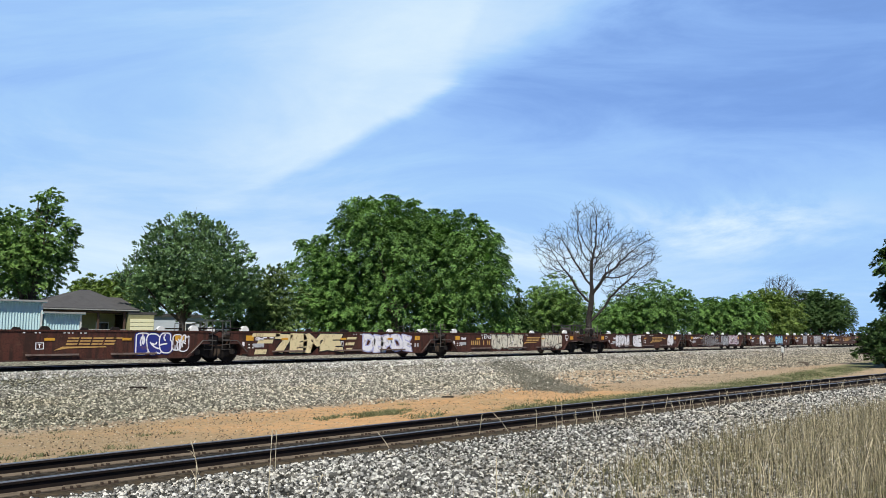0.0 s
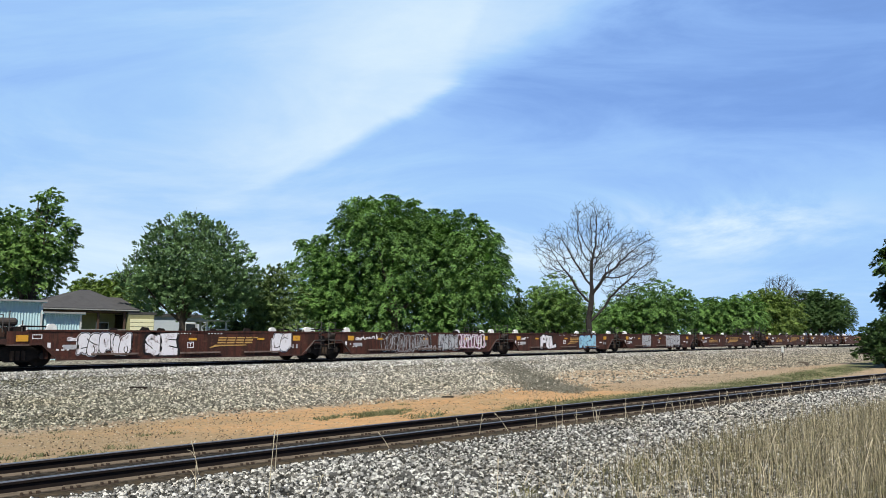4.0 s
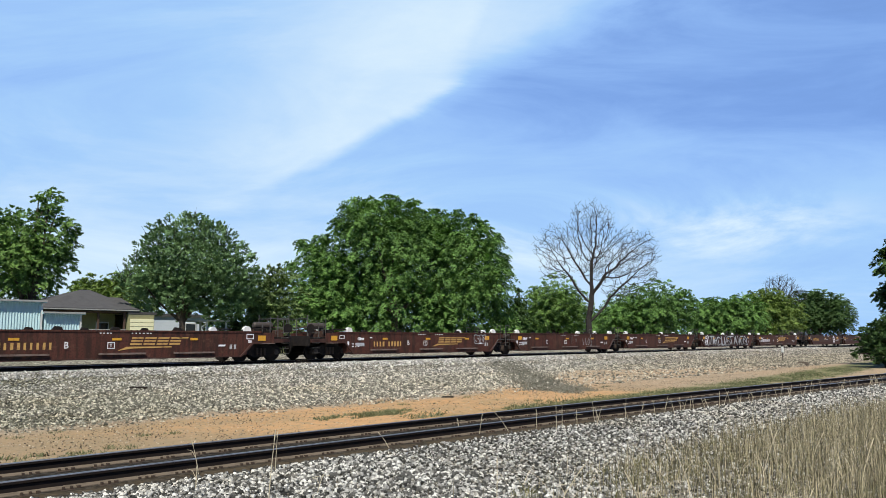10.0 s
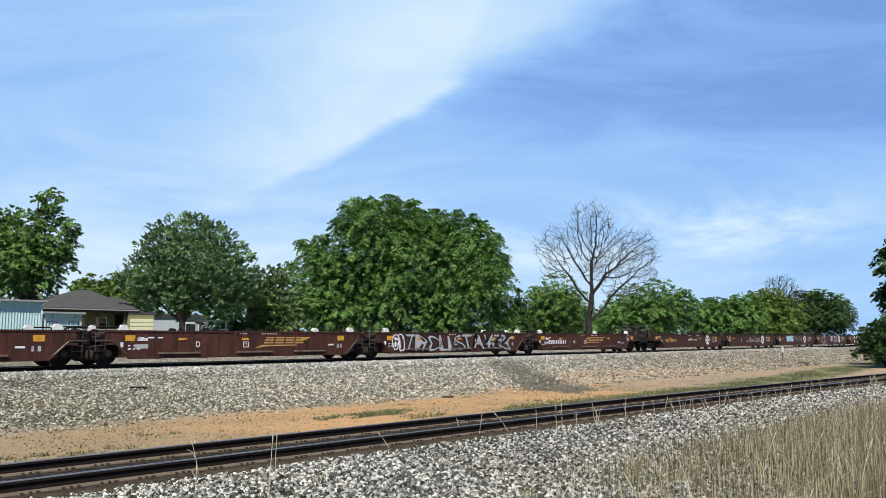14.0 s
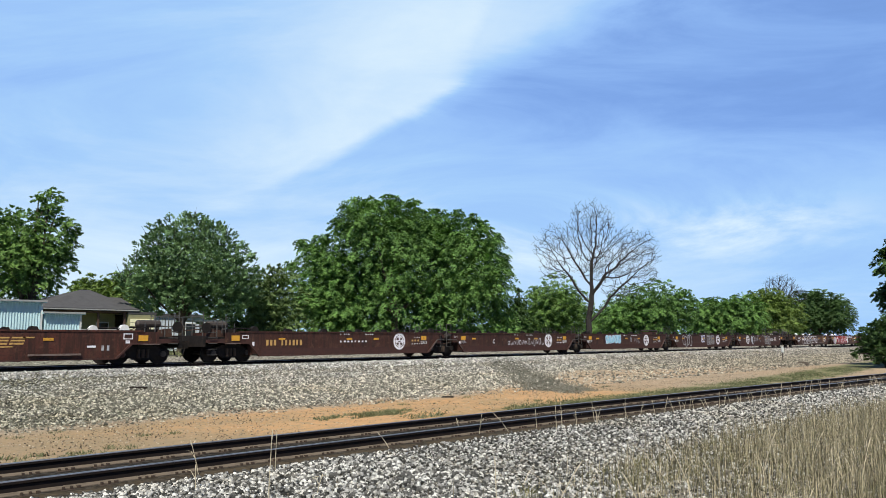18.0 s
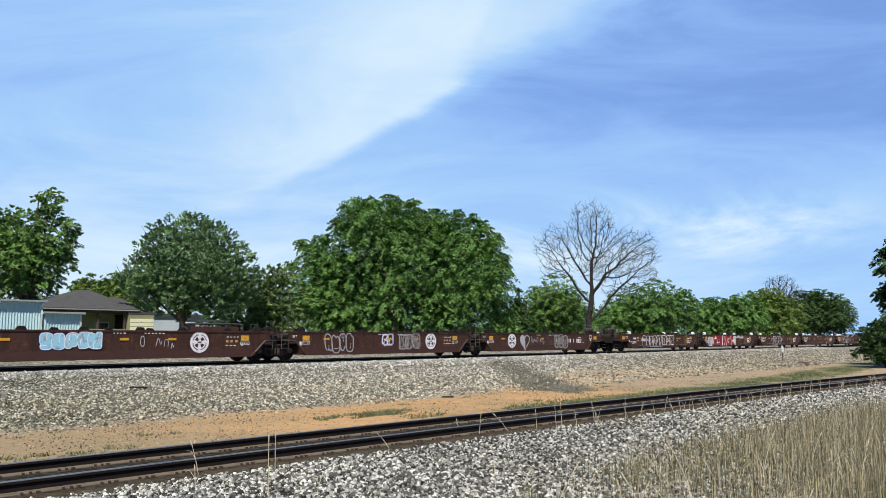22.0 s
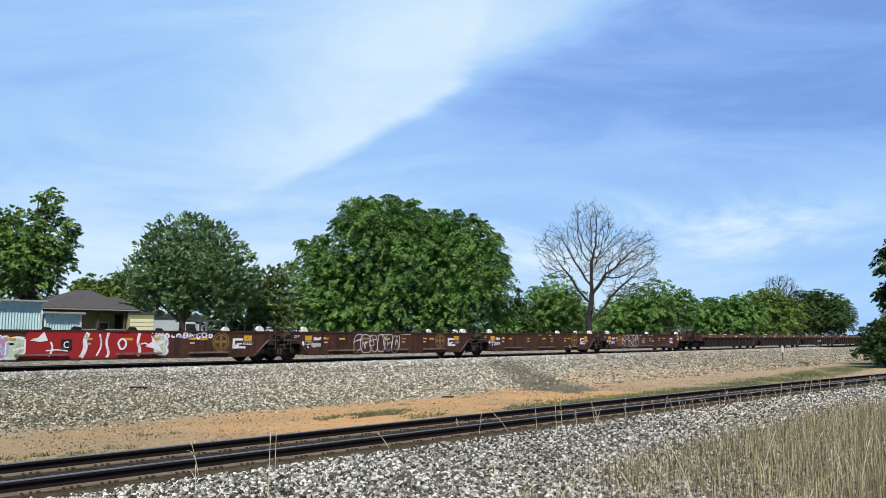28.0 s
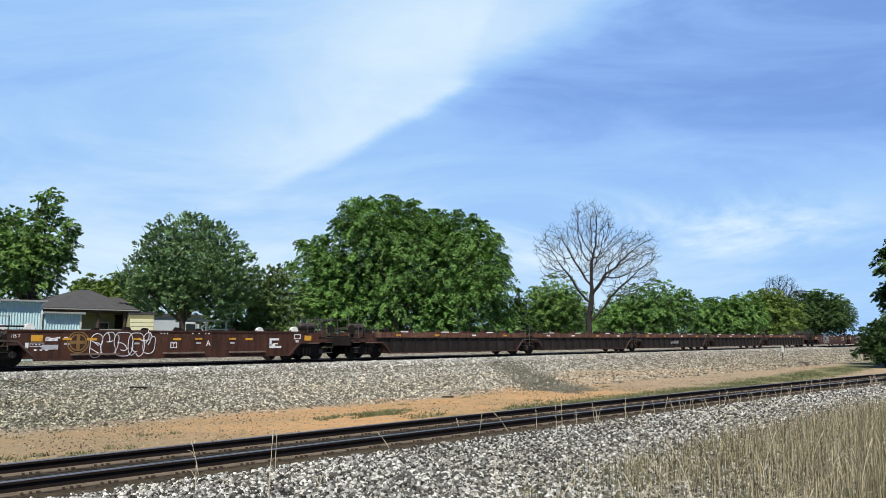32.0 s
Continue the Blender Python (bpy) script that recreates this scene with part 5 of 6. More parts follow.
def script(ob, x0, x1, z0, z1, material, seed, width=0.045):
    """A handwritten line that cannot be read: short hooked strokes, each about as wide as a letter."""
    r = random.Random(seed)
    bm = bmesh.new()
    h = z1 - z0
    x = x0
    while x < x1 - 0.1:
        w = min(r.uniform(0.16, 0.3), x1 - x)
        if r.random() < 0.14:
            x += w * 0.8
            continue
        top = z0 + h * (1.0 if r.random() < 0.25 else r.uniform(0.5, 0.7))
        low = z0 - (0.25 * h if r.random() < 0.12 else 0.0)
        kind = r.randrange(4)
        if kind == 0:
            pts = [(x, top), (x + 0.1 * w, low), (x + 0.6 * w, low), (x + 0.8 * w, (top + low) / 2)]
        elif kind == 1:
            pts = [(x, low), (x + 0.1 * w, top), (x + 0.7 * w, top), (x + 0.75 * w, low)]
        elif kind == 2:
            pts = [(x + 0.7 * w, top), (x, top), (x, low), (x + 0.8 * w, low), (x + 0.75 * w, top), (x + 0.5 * w, top)]
        else:
            pts = [(x, low), (x + 0.35 * w, top), (x + 0.7 * w, low), (x + 0.9 * w, (top + low) / 2)]
        ribbon(bm, rounded([(px + r.uniform(-0.015, 0.015), pz + r.uniform(-0.015, 0.015)) for px, pz in pts], 2), width, FACE - 0.001 * r.random())
        x += w * 1.3
    tagged(part("graffiti", bm, M[material], ob), kind="stuff")


def speed_logo(ob, x0, x1, z0, z1, material="gold"):
    """The owner's mark as plain shapes: a row of leaning bars over a long tapered sweep."""
    w, h = x1 - x0, z1 - z0
    bm = bmesh.new()
    for k in range(4):
        a = x0 + w * (0.14 + 0.185 * k)
        for z, t in ((0.42, 0.56), (0.66, 0.78), (0.88, 1.0)):
            flat(bm, [(a + 0.3 * h * z, z0 + h * z), (a + 0.16 * w + 0.3 * h * z, z0 + h * z), (a + 0.16 * w + 0.3 * h * t, z0 + h * t), (a + 0.3 * h * t, z0 + h * t)], FACE)
    flat(bm, [(x0 + 0.86 * w, z0 + 0.9 * h), (x1, z0 + 0.9 * h), (x1 + 0.02, z0 + h), (x0 + 0.87 * w, z0 + h)], FACE)
    flat(bm, [(x0, z0), (x0 + 0.12 * w, z0 + 0.3 * h), (x0 + 0.75 * w, z0 + 0.3 * h), (x0 + 0.77 * w, z0 + 0.22 * h), (x0 + 0.2 * w, z0 + 0.16 * h)], FACE)
    tagged(part("logo", bm, M[material], ob, "leaning gold bars over a tapered sweep"), kind="stuff")


def ring_logo(ob, x, z, r, material):
    """A round mark as plain shapes: a full disc with four dark quarters inside a fine broken line, or a ring about a thick cross."""
    n = 28
    c = [(math.cos(2 * math.pi * k / n), math.sin(2 * math.pi * k / n)) for k in range(n)]

    def band(bm, a, b, y):
        for k in range(n):
            (p, q), (s, t) = c[k], c[(k + 1) % n]
            bm.faces.new([bm.verts.new((x + u * r, y, z + v * r)) for u, v in ((p * a, q * a), (s * a, t * a), (s * b, t * b), (p * b, q * b))])

    bm = bmesh.new()
    if material == "white":
        band(bm, 1.0, 0.01, FACE - 0.006)
    else:
        band(bm, 1.0, 0.88, FACE - 0.006), band(bm, 0.78, 0.66, FACE - 0.006)
        for dx, dz in ((0.7, 0.15), (0.15, 0.7)):
            flat(bm, [(x - dx * r, z - dz * r), (x + dx * r, z - dz * r), (x + dx * r, z + dz * r), (x - dx * r, z + dz * r)], FACE - 0.004 - 0.001 * dx)
    tagged(part("logo", bm, M[material], ob, "round painted mark with a ring and cross"), kind="stuff")
    if material == "white":
        for quarter in range(4):
            bm = bmesh.new()
            for a, b, inner, outer in ((10, 80, 0.68, 0.75), (24, 66, 0.24, 0.56)):
                turn = [radians(90 * quarter + a + (b - a) * k / 6) for k in range(7)]
                for p, q in zip(turn, turn[1:]):
                    flat(bm, [(x + r * d * math.cos(e), z + r * d * math.sin(e)) for d, e in ((inner, p), (outer, p), (outer, q), (inner, q))], FACE - 0.009)
            part("logo_bar", bm, M["old_paint"], ob)
        patch(ob, "logo_bar", "old_paint", x - 0.2 * r, x + 0.2 * r, z - 0.06 * r, z + 0.06 * r, FACE - 0.009)


def heart(ob, x, z, s):
    bm = bmesh.new()
    pts = []
    for k in range(33):
        t = 2 * math.pi * k / 32
        pts.append((x + s * 0.062 * 16 * math.sin(t) ** 3 * 0.55, z + s * 0.036 * (13 * math.cos(t) - 5 * math.cos(2 * t) - 2 * math.cos(3 * t) - math.cos(4 * t))))
    ribbon(bm, pts, 0.07, FACE)
    bm.faces.new([bm.verts.new((px, FACE - 0.001, pz)) for px, pz in pts[16:32]])
    ribbon(bm, [(x - 0.05, z + 0.25), (x + 0.03, z - 0.1), (x - 0.02, z - 0.4)], 0.05, FACE - 0.002)
    part("graffiti", bm, M["silver"], ob, "sprayed silver heart outline")


def service_marks(ob, style, ends, seed):
    """Reflectors and stencils that every unit carries."""
    r = random.Random(seed)
    for x in (-7.1 if ends < 0 else -5.8, 6.9 if ends > 0 else 5.42):
        patch(ob, "reflector", "yellow", x - 0.21, x + 0.21, 0.97, 1.21)
        if style in ("old", "brown") and abs(x) < 6:
            for a in ((-0.24, 0.24, 0.78, 0.8), (-0.24, 0.24, 0.9, 0.92), (-0.24, -0.22, 0.8, 0.9), (0.22, 0.24, 0.8, 0.9)):
                patch(ob, "stencil", "white", x + a[0], x + a[1], a[2], a[3])
            bars(ob, "stencil", "white", x - 0.18, x + 0.18, 0.83, 0.87, 3, seed + 7)
    if ends < 0:
        for a in ((-6.75, -6.4, 1.2, 1.23), (-6.75, -6.4, 1.06, 1.09), (-6.75, -6.72, 1.09, 1.2), (-6.43, -6.4, 1.09, 1.2)):
            patch(ob, "stencil", "white", *a)
    if ends > 0:
        for a in ((6.05, 6.45, 1.24, 1.28), (6.05, 6.45, 1.04, 1.08), (6.05, 6.09, 1.08, 1.24), (6.41, 6.45, 1.08, 1.24)):
            patch(ob, "stencil", "white", *a)
        patch(ob, "label_plate", "white", 6.15, 6.33, 0.88, 1.0)
    if style in ("old", "brown") and ends >= 0:
        letter(ob, "125 T", -6.72, 1.12, 0.15)
    for x in (-4.55 if style == "old" else -3.7, -0.15, 1.9 if style == "old" else 3.3):
        x += r.uniform(-0.25, 0.25)
        patch(ob, "reflector", "yellow", x - 0.19, x + 0.19, 1.0, 1.1, FACE - 0.012)
    if style == "brown":
        for x in (-4.7, -1.9, 0.9, 2.6):
            patch(ob, "reflector", "yellow", x - 0.17, x + 0.17, 1.02, 1.1, FACE - 0.012)
            patch(ob, "label_plate", "silver", x - 0.11, x + 0.11, 0.84, 0.91, FACE - 0.003)
        for a in ((4.62, 5.16, 0.98, 1.08), (4.62, 4.74, 0.62, 0.98), (4.74, 5.3, 0.62, 0.72), (4.84, 5.1, 0.8, 0.86)):
            patch(ob, "label_plate", "white", *a, FACE - 0.003)
    bars(ob, "stencil", "white", -0.9, -0.2, 1.27, 1.31, 5, seed)
    bars(ob, "stencil", "white", 0.55, 1.5, 1.27, 1.31, 6, seed + 1)
    if style in ("red", "brown"):
        patch(ob, "reflector", "white", -6.2, -6.08, 0.72, 0.92)
        bars(ob, "stencil", "white", -5.5, -4.4 + r.uniform(-0.2, 0.2), 1.08, 1.14, 3, seed + 2)
        bars(ob, "stencil", "white", -5.9, -5.3, 0.62, 0.68, 3, seed + 3)
        bars(ob, "stencil", "white", -5.9, -5.45, 0.76, 0.81, 2, seed + 4)
        if style == "red":
            bars(ob, "stencil", "silver", 5.15, 5.6, 0.6, 0.8, 2, seed + 5)
        patch(ob, "label_plate", "silver", -5.62, -5.02, 0.66, 0.84, FACE - 0.003)
        patch(ob, "label_plate", "white", -5.5, -5.05, 0.98, 1.1, FACE - 0.003)
        patch(ob, "label_plate", "white", 4.6, 4.95, 0.72, 0.8, FACE - 0.003)
    if style == "red" or style == "brown" and ends > 0:
        for a in ((-0.42, -0.12, 0.9, 0.93), (-0.42, -0.12, 0.67, 0.7), (-0.42, -0.39, 0.7, 0.9), (-0.15, -0.12, 0.7, 0.9)):
            patch(ob, "stencil", "white", *a)
        letter(ob, "T", -0.345, 0.73, 0.2)
    if style == "old":
        bars(ob, "stencil", "white", 4.45, 5.15, 1.12, 1.16, 4, seed + 2)
        bars(ob, "stencil", "gold", 4.4, 5.1, 0.9, 1.0, 3, seed + 3)
        bars(ob, "stencil", "white", 4.4, 5.4, 0.74, 0.78, 5, seed + 4)
        patch(ob, "reflector", "white", -6.2, -6.08, 0.72, 0.92)


def letter(ob, text, x, z, h, material="white"):
    me = word_mesh(text, 0.01)
    me.name = "stencil"
    for v in me.vertices:
        v.co = (x + v.co.x * h * 0.9, FACE - 0.034, z + v.co.y * h)
    me.materials.clear()
    me.materials.append(M[material])
    o = new("stencil", me)
    o.parent = ob


def paint_train():
    for (car, k), ob in UNITS.items():
        if STYLE[car] != "ribbed":
            service_marks(ob, STYLE[car], {0: -1, 4: 1}.get(k, 0), car * 10 + k)
        else:
            for x in (-5.2, -2.0, 1.4, 4.6):
                patch(ob, "reflector", "yellow" if (x + k) % 2 < 1 else "white", x - 0.2, x + 0.2, 1.2, 1.3, -1.536)
            if k == 2:
                script(ob, -1.0, 0.8, 0.6, 1.0, "silver", 40 + k, 0.05)
    u = UNITS
    # first car
    speed_logo(u[0, 1], 0.2, 2.9, 0.62, 1.12)
    speed_logo(u[0, 2], 0.24, 2.88, 0.62, 1.12)
    loops(u[0, 2], 3.47, 5.05, 0.42, 1.32, "white", 0.055, 3, 11, "navy", "navy")
    loops(u[0, 2], 5.1, 5.84, 0.55, 1.28, "white", 0.05, 2, 12)
    word(u[0, 3], "7EME", -4.45, -0.2, 0.32, 1.33, "cream", "black", 3, 0.075, 0.03)
    for x, xx, z, zz in ((-5.7, -4.15, 1.16, 1.32), (-5.4, -4.55, 0.84, 1.02), (-5.55, -4.9, 0.34, 0.56), (0.1, 0.75, 1.02, 1.14), (0.0, 0.6, 0.72, 0.86), (0.05, 0.45, 0.46, 0.58)):
        patch(u[0, 3], "graffiti", "cream", x, xx, z, zz, FACE - 0.003, 0.06)
    word(u[0, 3], "DEPOE", 1.18, 4.85, 0.32, 1.33, "white", "lilac", 4, 0.075, 0.035)
    bars(u[0, 4], "stencil", "gold", -4.55, -2.6, 0.66, 0.93, 10, 21)
    word(u[0, 4], "TENS", -3.54, -2.55, 1.03, 1.33, "white", None, 5, 0.01)
    loops(u[0, 4], -2.5, 0.85, 0.33, 1.33, "black", 0.035, 6, 15, "pale_cream", "pale_cream")
    speed_logo(u[0, 4], 0.95, 2.9, 0.68, 1.15)
    loops(u[0, 4], 3.05, 5.57, 0.33, 1.33, "black", 0.035, 6, 16, "pale_cream", "pale_cream")
    # second car
    loops(u[1, 0], -5.1, -2.94, 0.38, 1.33, "black", 0.03, 5, 17, "white", "white")
    word(u[1, 0], "SE", -2.33, -0.9, 0.36, 1.33, "white", "black", 18, 0.08, 0.05)
    speed_logo(u[1, 0], 0.62, 3.17, 0.65, 1.14)
    loops(u[1, 0], 3.94, 5.1, 0.4, 1.33, "black", 0.03, 2, 19, "white", "white")
    script(u[1, 1], -4.93, -3.87, 1.04, 1.3, "white", 20, 0.06)
    loops(u[1, 1], -3.65, 0.3, 0.33, 1.33, "silver", 0.03, 9, 22, "black")
    loops(u[1, 1], -3.2, 0.1, 0.36, 1.25, "faint_silver", 0.03, 11, 61)
    loops(u[1, 1], 1.0, 2.75, 0.36, 1.33, "black", 0.035, 6, 23, "silver", "silver")
    script(u[1, 1], 0.2, 1.2, 0.36, 0.9, "silver", 62, 0.05)
    loops(u[1, 1], 2.75, 5.3, 0.45, 1.33, "white", 0.045, 8, 24, "pink")
    word(u[1, 2], "PIL", -3.3, -1.4, 0.34, 1.33, "white", "black", 6, 0.06, 0.05)
    speed_logo(u[1, 2], 0.13, 1.75, 0.6, 1.11)
    loops(u[1, 2], 1.7, 4.05, 0.33, 1.33, "navy", 0.03, 4, 25, "black", "aqua")
    loops(u[1, 3], -3.25, -1.73, 0.33, 1.33, "black", 0.03, 3, 26, "white", "silver")
    loops(u[1, 3], 1.14, 3.84, 0.33, 1.33, "black", 0.03, 6, 27, "white", "silver")
    bars(u[1, 4], "stencil", "gold", -4.69, -2.44, 0.66, 0.92, 10, 28)
    letter(u[1, 4], "B", -2.12, 0.7, 0.36)
    speed_logo(u[1, 4], 0.0, 3.1, 0.58, 1.13)
    # third car
    bars(u[2, 0], "stencil", "gold", -4.36, -2.15, 0.64, 0.9, 10, 29)
    letter(u[2, 0], "B", -1.8, 0.7, 0.36)
    speed_logo(u[2, 0], 0.36, 3.3, 0.6, 1.13)
    loops(u[2, 0], 4.13, 5.3, 0.73, 1.3, "silver", 0.035, 2, 30)
    letter(u[2, 1], "C", -2.82, 0.7, 0.36)
    script(u[2, 1], 0.41, 1.54, 0.8, 1.2, "faint_silver", 31, 0.03)
    script(u[2, 1], 2.07, 3.26, 0.6, 1.3, "silver", 32, 0.032)
    letter(u[2, 2], "D", -2.87, 0.7, 0.36)
    speed_logo(u[2, 2], 0.2, 3.4, 0.62, 1.14)
    loops(u[2, 3], -5.6, -4.68, 0.4, 1.3, "white", 0.07, 2, 33, "black")
    word(u[2, 3], "TROLLSTAVERS", -4.5, 5.3, 0.33, 1.33, "silver", "black", 7, 0.0, 0.05)
    bars(u[2, 4], "stencil", "white", -5.1, -2.81, 0.67, 0.95, 10, 35)
    letter(u[2, 4], "A", -1.95, 0.7, 0.36)
    speed_logo(u[2, 4], -0.35, 2.64, 0.65, 1.14)
    # fourth car, the older one
    bars(u[3, 0], "stencil", "gold", -5.45, -3.25, 0.74, 1.01, 10, 36)
    bars(u[3, 0], "stencil", "white", -0.9, 1.1, 0.87, 0.96, 8, 37)
    letter(u[3, 1], "C", -2.95, 0.75, 0.36)
    script(u[3, 1], -1.3, 3.0, 0.66, 1.06, "white", 38, 0.03)
    loops(u[3, 2], -3.55, -1.21, 0.66, 1.33, "white", 0.03, 5, 39, "navy", "aqua")
    script(u[3, 2], 0.4, 1.9, 0.75, 1.17, "silver", 41, 0.03)
    loops(u[3, 3], -4.61, -2.71, 0.36, 1.32, "silver", 0.03, 4, 42, "faint_silver")
    loops(u[3, 3], -0.6, 0.2, 0.71, 1.32, "white", 0.04, 2, 43, "lilac")
    loops(u[3, 3], 0.7, 2.36, 0.45, 1.33, "silver", 0.03, 3, 44, "faint_silver")
    loops(u[3, 3], 0.8, 2.3, 0.5, 1.25, "faint_silver", 0.05, 7, 64)
    bm = bmesh.new()
    box(bm, 2.7, 5.1, -1.46, -1.3, 1.412, 1.6)
    part("stowed_beam", bm, M["dark_red"], u[3, 2], "brown cross beam stowed on the top rail", bevel=0.02)
    bm = bmesh.new()
    tube(bm, [(2.5, -1.38, 1.5), (2.5, -1.38, 1.68), (2.7, -1.38, 1.72), (5.1, -1.38, 1.72), (5.3, -1.38, 1.68), (5.3, -1.38, 1.5)], [0.09, 0.09, 0.05, 0.05, 0.09, 0.09], 6)
    part("stowed_rod", bm, M["tank"], u[3, 2])
    for k, x in ((0, 3.43), (1, 3.36), (2, 3.1), (3, 3.28), (4, -3.6)):
        ring_logo(u[3, k], x, 0.91, 0.46, "white")
    heart(u[3, 4], -2.15, 0.86, 0.95)
    script(u[3, 4], -1.4, 0.2, 0.8, 1.25, "silver", 45, 0.035)
    loops(u[3, 4], 1.43, 3.06, 0.4, 1.3, "silver", 0.03, 3, 46, "faint_silver")
    loops(u[3, 4], 1.5, 3.0, 0.45, 1.25, "faint_silver", 0.05, 7, 65)
    letter(u[3, 4], "A", 1.5, 0.8, 0.3)
    bars(u[3, 4], "stencil", "white", 3.0, 4.9, 0.76, 1.03, 9, 47)
    # fifth car
    bars(u[4, 0], "stencil", "white", -4.2, -2.2, 0.83, 1.05, 10, 48)
    loops(u[4, 0], -3.9, -0.3, 0.35, 1.33, "white", 0.045, 6, 49, "black")
    loops(u[4, 0], -0.3, 1.9, 0.46, 1.33, "white", 0.06, 3, 50)
    red = u[4, 1]
    bm = bmesh.new()
    flat(bm, [(-4.25, 0.305), (0.75, 0.305), (0.9, 0.8), (0.72, 1.335), (-4.1, 1.335), (-4.35, 0.9)], FACE)
    part("graffiti", bm, M["red"], red, "broad red sprayed panel")
    bm = bmesh.new()
    flat(bm, [(-4.05, 1.0), (-3.75, 1.12), (-3.55, 1.33), (-3.4, 1.0), (-3.65, 0.95)], FACE - 0.014)
    flat(bm, [(0.45, 0.75), (0.75, 0.95), (0.7, 1.2), (0.95, 0.98), (1.35, 1.0), (1.1, 0.78), (1.2, 0.5), (0.85, 0.66)], FACE - 0.014)
    for k, (w, pts) in enumerate(((0.07, ((-2.95, 0.95), (-2.85, 0.7), (-3.0, 0.4))), (0.05, ((-3.1, 0.62), (-2.7, 0.66), (-2.3, 0.6))), (0.17, ((-1.55, 1.3), (-1.7, 1.0), (-1.62, 0.7), (-1.8, 0.34))), (0.07, ((-1.2, 0.4), (-1.0, 0.8), (-1.1, 1.25))), (0.1, ((-0.75, 1.3), (-0.85, 0.9), (-0.7, 0.5), (-0.8, 0.33))), (0.08, ((-0.35, 0.9), (-0.2, 1.1), (0.0, 0.95), (-0.05, 0.7), (-0.25, 0.62), (-0.35, 0.9))), (0.12, ((0.55, 1.3), (0.45, 0.95), (0.6, 0.6), (0.5, 0.36))), (0.06, ((0.6, 0.85), (0.85, 0.9), (1.0, 0.7))))):
        ribbon(bm, rounded([(x - 0.35, z) for x, z in pts]), w, FACE - 0.016 - 0.001 * k)
    tagged(part("graffiti", bm, M["white"], red, "white drips and letter strokes over red"), kind="stuff")
    patch(red, "stencil", "black", -2.92, -2.54, 0.66, 1.04, FACE - 0.026)
    letter(red, "C", -2.85, 0.72, 0.36)
    loops(red, -5.3, -4.75, 0.4, 1.2, "lilac", 0.06, 1, 51, "white", "pink")
    loops(red, -4.85, -4.2, 0.32, 1.15, "white", 0.06, 1, 59, "white", "pale_green")
    loops(red, 0.85, 1.45, 0.35, 1.2, "white", 0.06, 1, 52, "pink", "pale_green")
    script(red, 1.3, 3.6, 1.12, 1.32, "white", 53, 0.07)
    script(red, 1.6, 3.6, 1.1, 1.3, "lilac", 54, 0.04)
    for k, x in ((0, 4.48), (1, 4.01), (2, 3.92), (3, 3.82), (4, -4.28)):
        ring_logo(u[4, k], x, 0.93, 0.43, "faded_gold")
    loops(u[4, 2], -2.81, 0.52, 0.34, 1.33, "white", 0.03, 6, 55)
    script(u[4, 3], 3.1, 3.75, 0.36, 0.77, "white", 56, 0.06)
    letter(u[4, 4], "A", 1.25, 0.75, 0.36)
    loops(u[4, 4], -3.85, -1.12, 0.36, 1.33, "white", 0.03, 5, 57)
    bars(u[4, 4], "stencil", "dark_red", 2.0, 4.3, 0.7, 0.95, 10, 58)
    for k in range(5):
        loops(u[6, k], -4 + k, -1.5 + k, 0.4, 1.3, "silver", 0.06, 4, 60 + k)


paint_train()


# ---- loose stones ----
def stone_shapes(seed, low=False):
    r = np.random.RandomState(seed)
    if low:
        v = np.array([(1, 0, 0), (-1, 0, 0), (0, 1, 0), (0, -1, 0), (0, 0, 0.8), (0, 0, -0.5)], float)
        f = np.array([(0, 2, 4), (2, 1, 4), (1, 3, 4), (3, 0, 4), (2, 0, 5), (1, 2, 5), (3, 1, 5), (0, 3, 5)])
    else:
        v = np.array([(a, b, c) for a in (-1, 1) for b in (-1, 1) for c in (-1, 1)], float) * 0.72
        f = np.array([(0, 1, 3), (0, 3, 2), (4, 6, 7), (4, 7, 5), (0, 4, 5), (0, 5, 1), (2, 3, 7), (2, 7, 6), (0, 2, 6), (0, 6, 4), (1, 5, 7), (1, 7, 3)])
    return [(v * r.uniform(0.55, 1.4, v.shape) * r.uniform(0.65, 1.25, 3) * np.array([1.1, 0.95, 0.75]), f) for _ in range(8)]


def scatter(name, x, y, size, seed, material, label, low=False, sink=0.25):
    """Stones of the given sizes at x and y, each turned its own way."""
    r = np.random.RandomState(seed)
    shapes = stone_shapes(seed, low)
    z = ground_z(x, y)
    kind = r.randint(0, 8, len(x))
    vs, fs, base = [], [], 0
    for k in range(8):
        sel = np.where(kind == k)[0]
        v, f = shapes[k]
        q = r.normal(size=(len(sel), 4)) * np.array([1, 0.5, 0.5, 1.5])
        q /= np.linalg.norm(q, axis=1)[:, None]
        w, a, b, c = q.T
        rot = np.stack([1 - 2 * (b * b + c * c), 2 * (a * b - c * w), 2 * (a * c + b * w), 2 * (a * b + c * w), 1 - 2 * (a * a + c * c), 2 * (b * c - a * w), 2 * (a * c - b * w), 2 * (b * c + a * w), 1 - 2 * (a * a + b * b)], -1).reshape(-1, 3, 3)
        p = np.einsum("nij,vj->nvi", rot, v) * size[sel][:, None, None]
        p += np.stack([x[sel], y[sel], z[sel] + size[sel] * (0.5 - sink)], -1)[:, None, :]
        vs.append(p.reshape(-1, 3))
        fs.append((f[None] + (np.arange(len(sel)) * len(v))[:, None, None] + base).reshape(-1, 3))
        base += len(sel) * len(v)
    ob = new(name, arrays(name, np.concatenate(vs), np.concatenate(fs), material))
    return tagged(ob, label, "gravel", kind="stuff")


def near_line(x):
    return 11.42 - 0.025 * x - 0.00085 * x * x


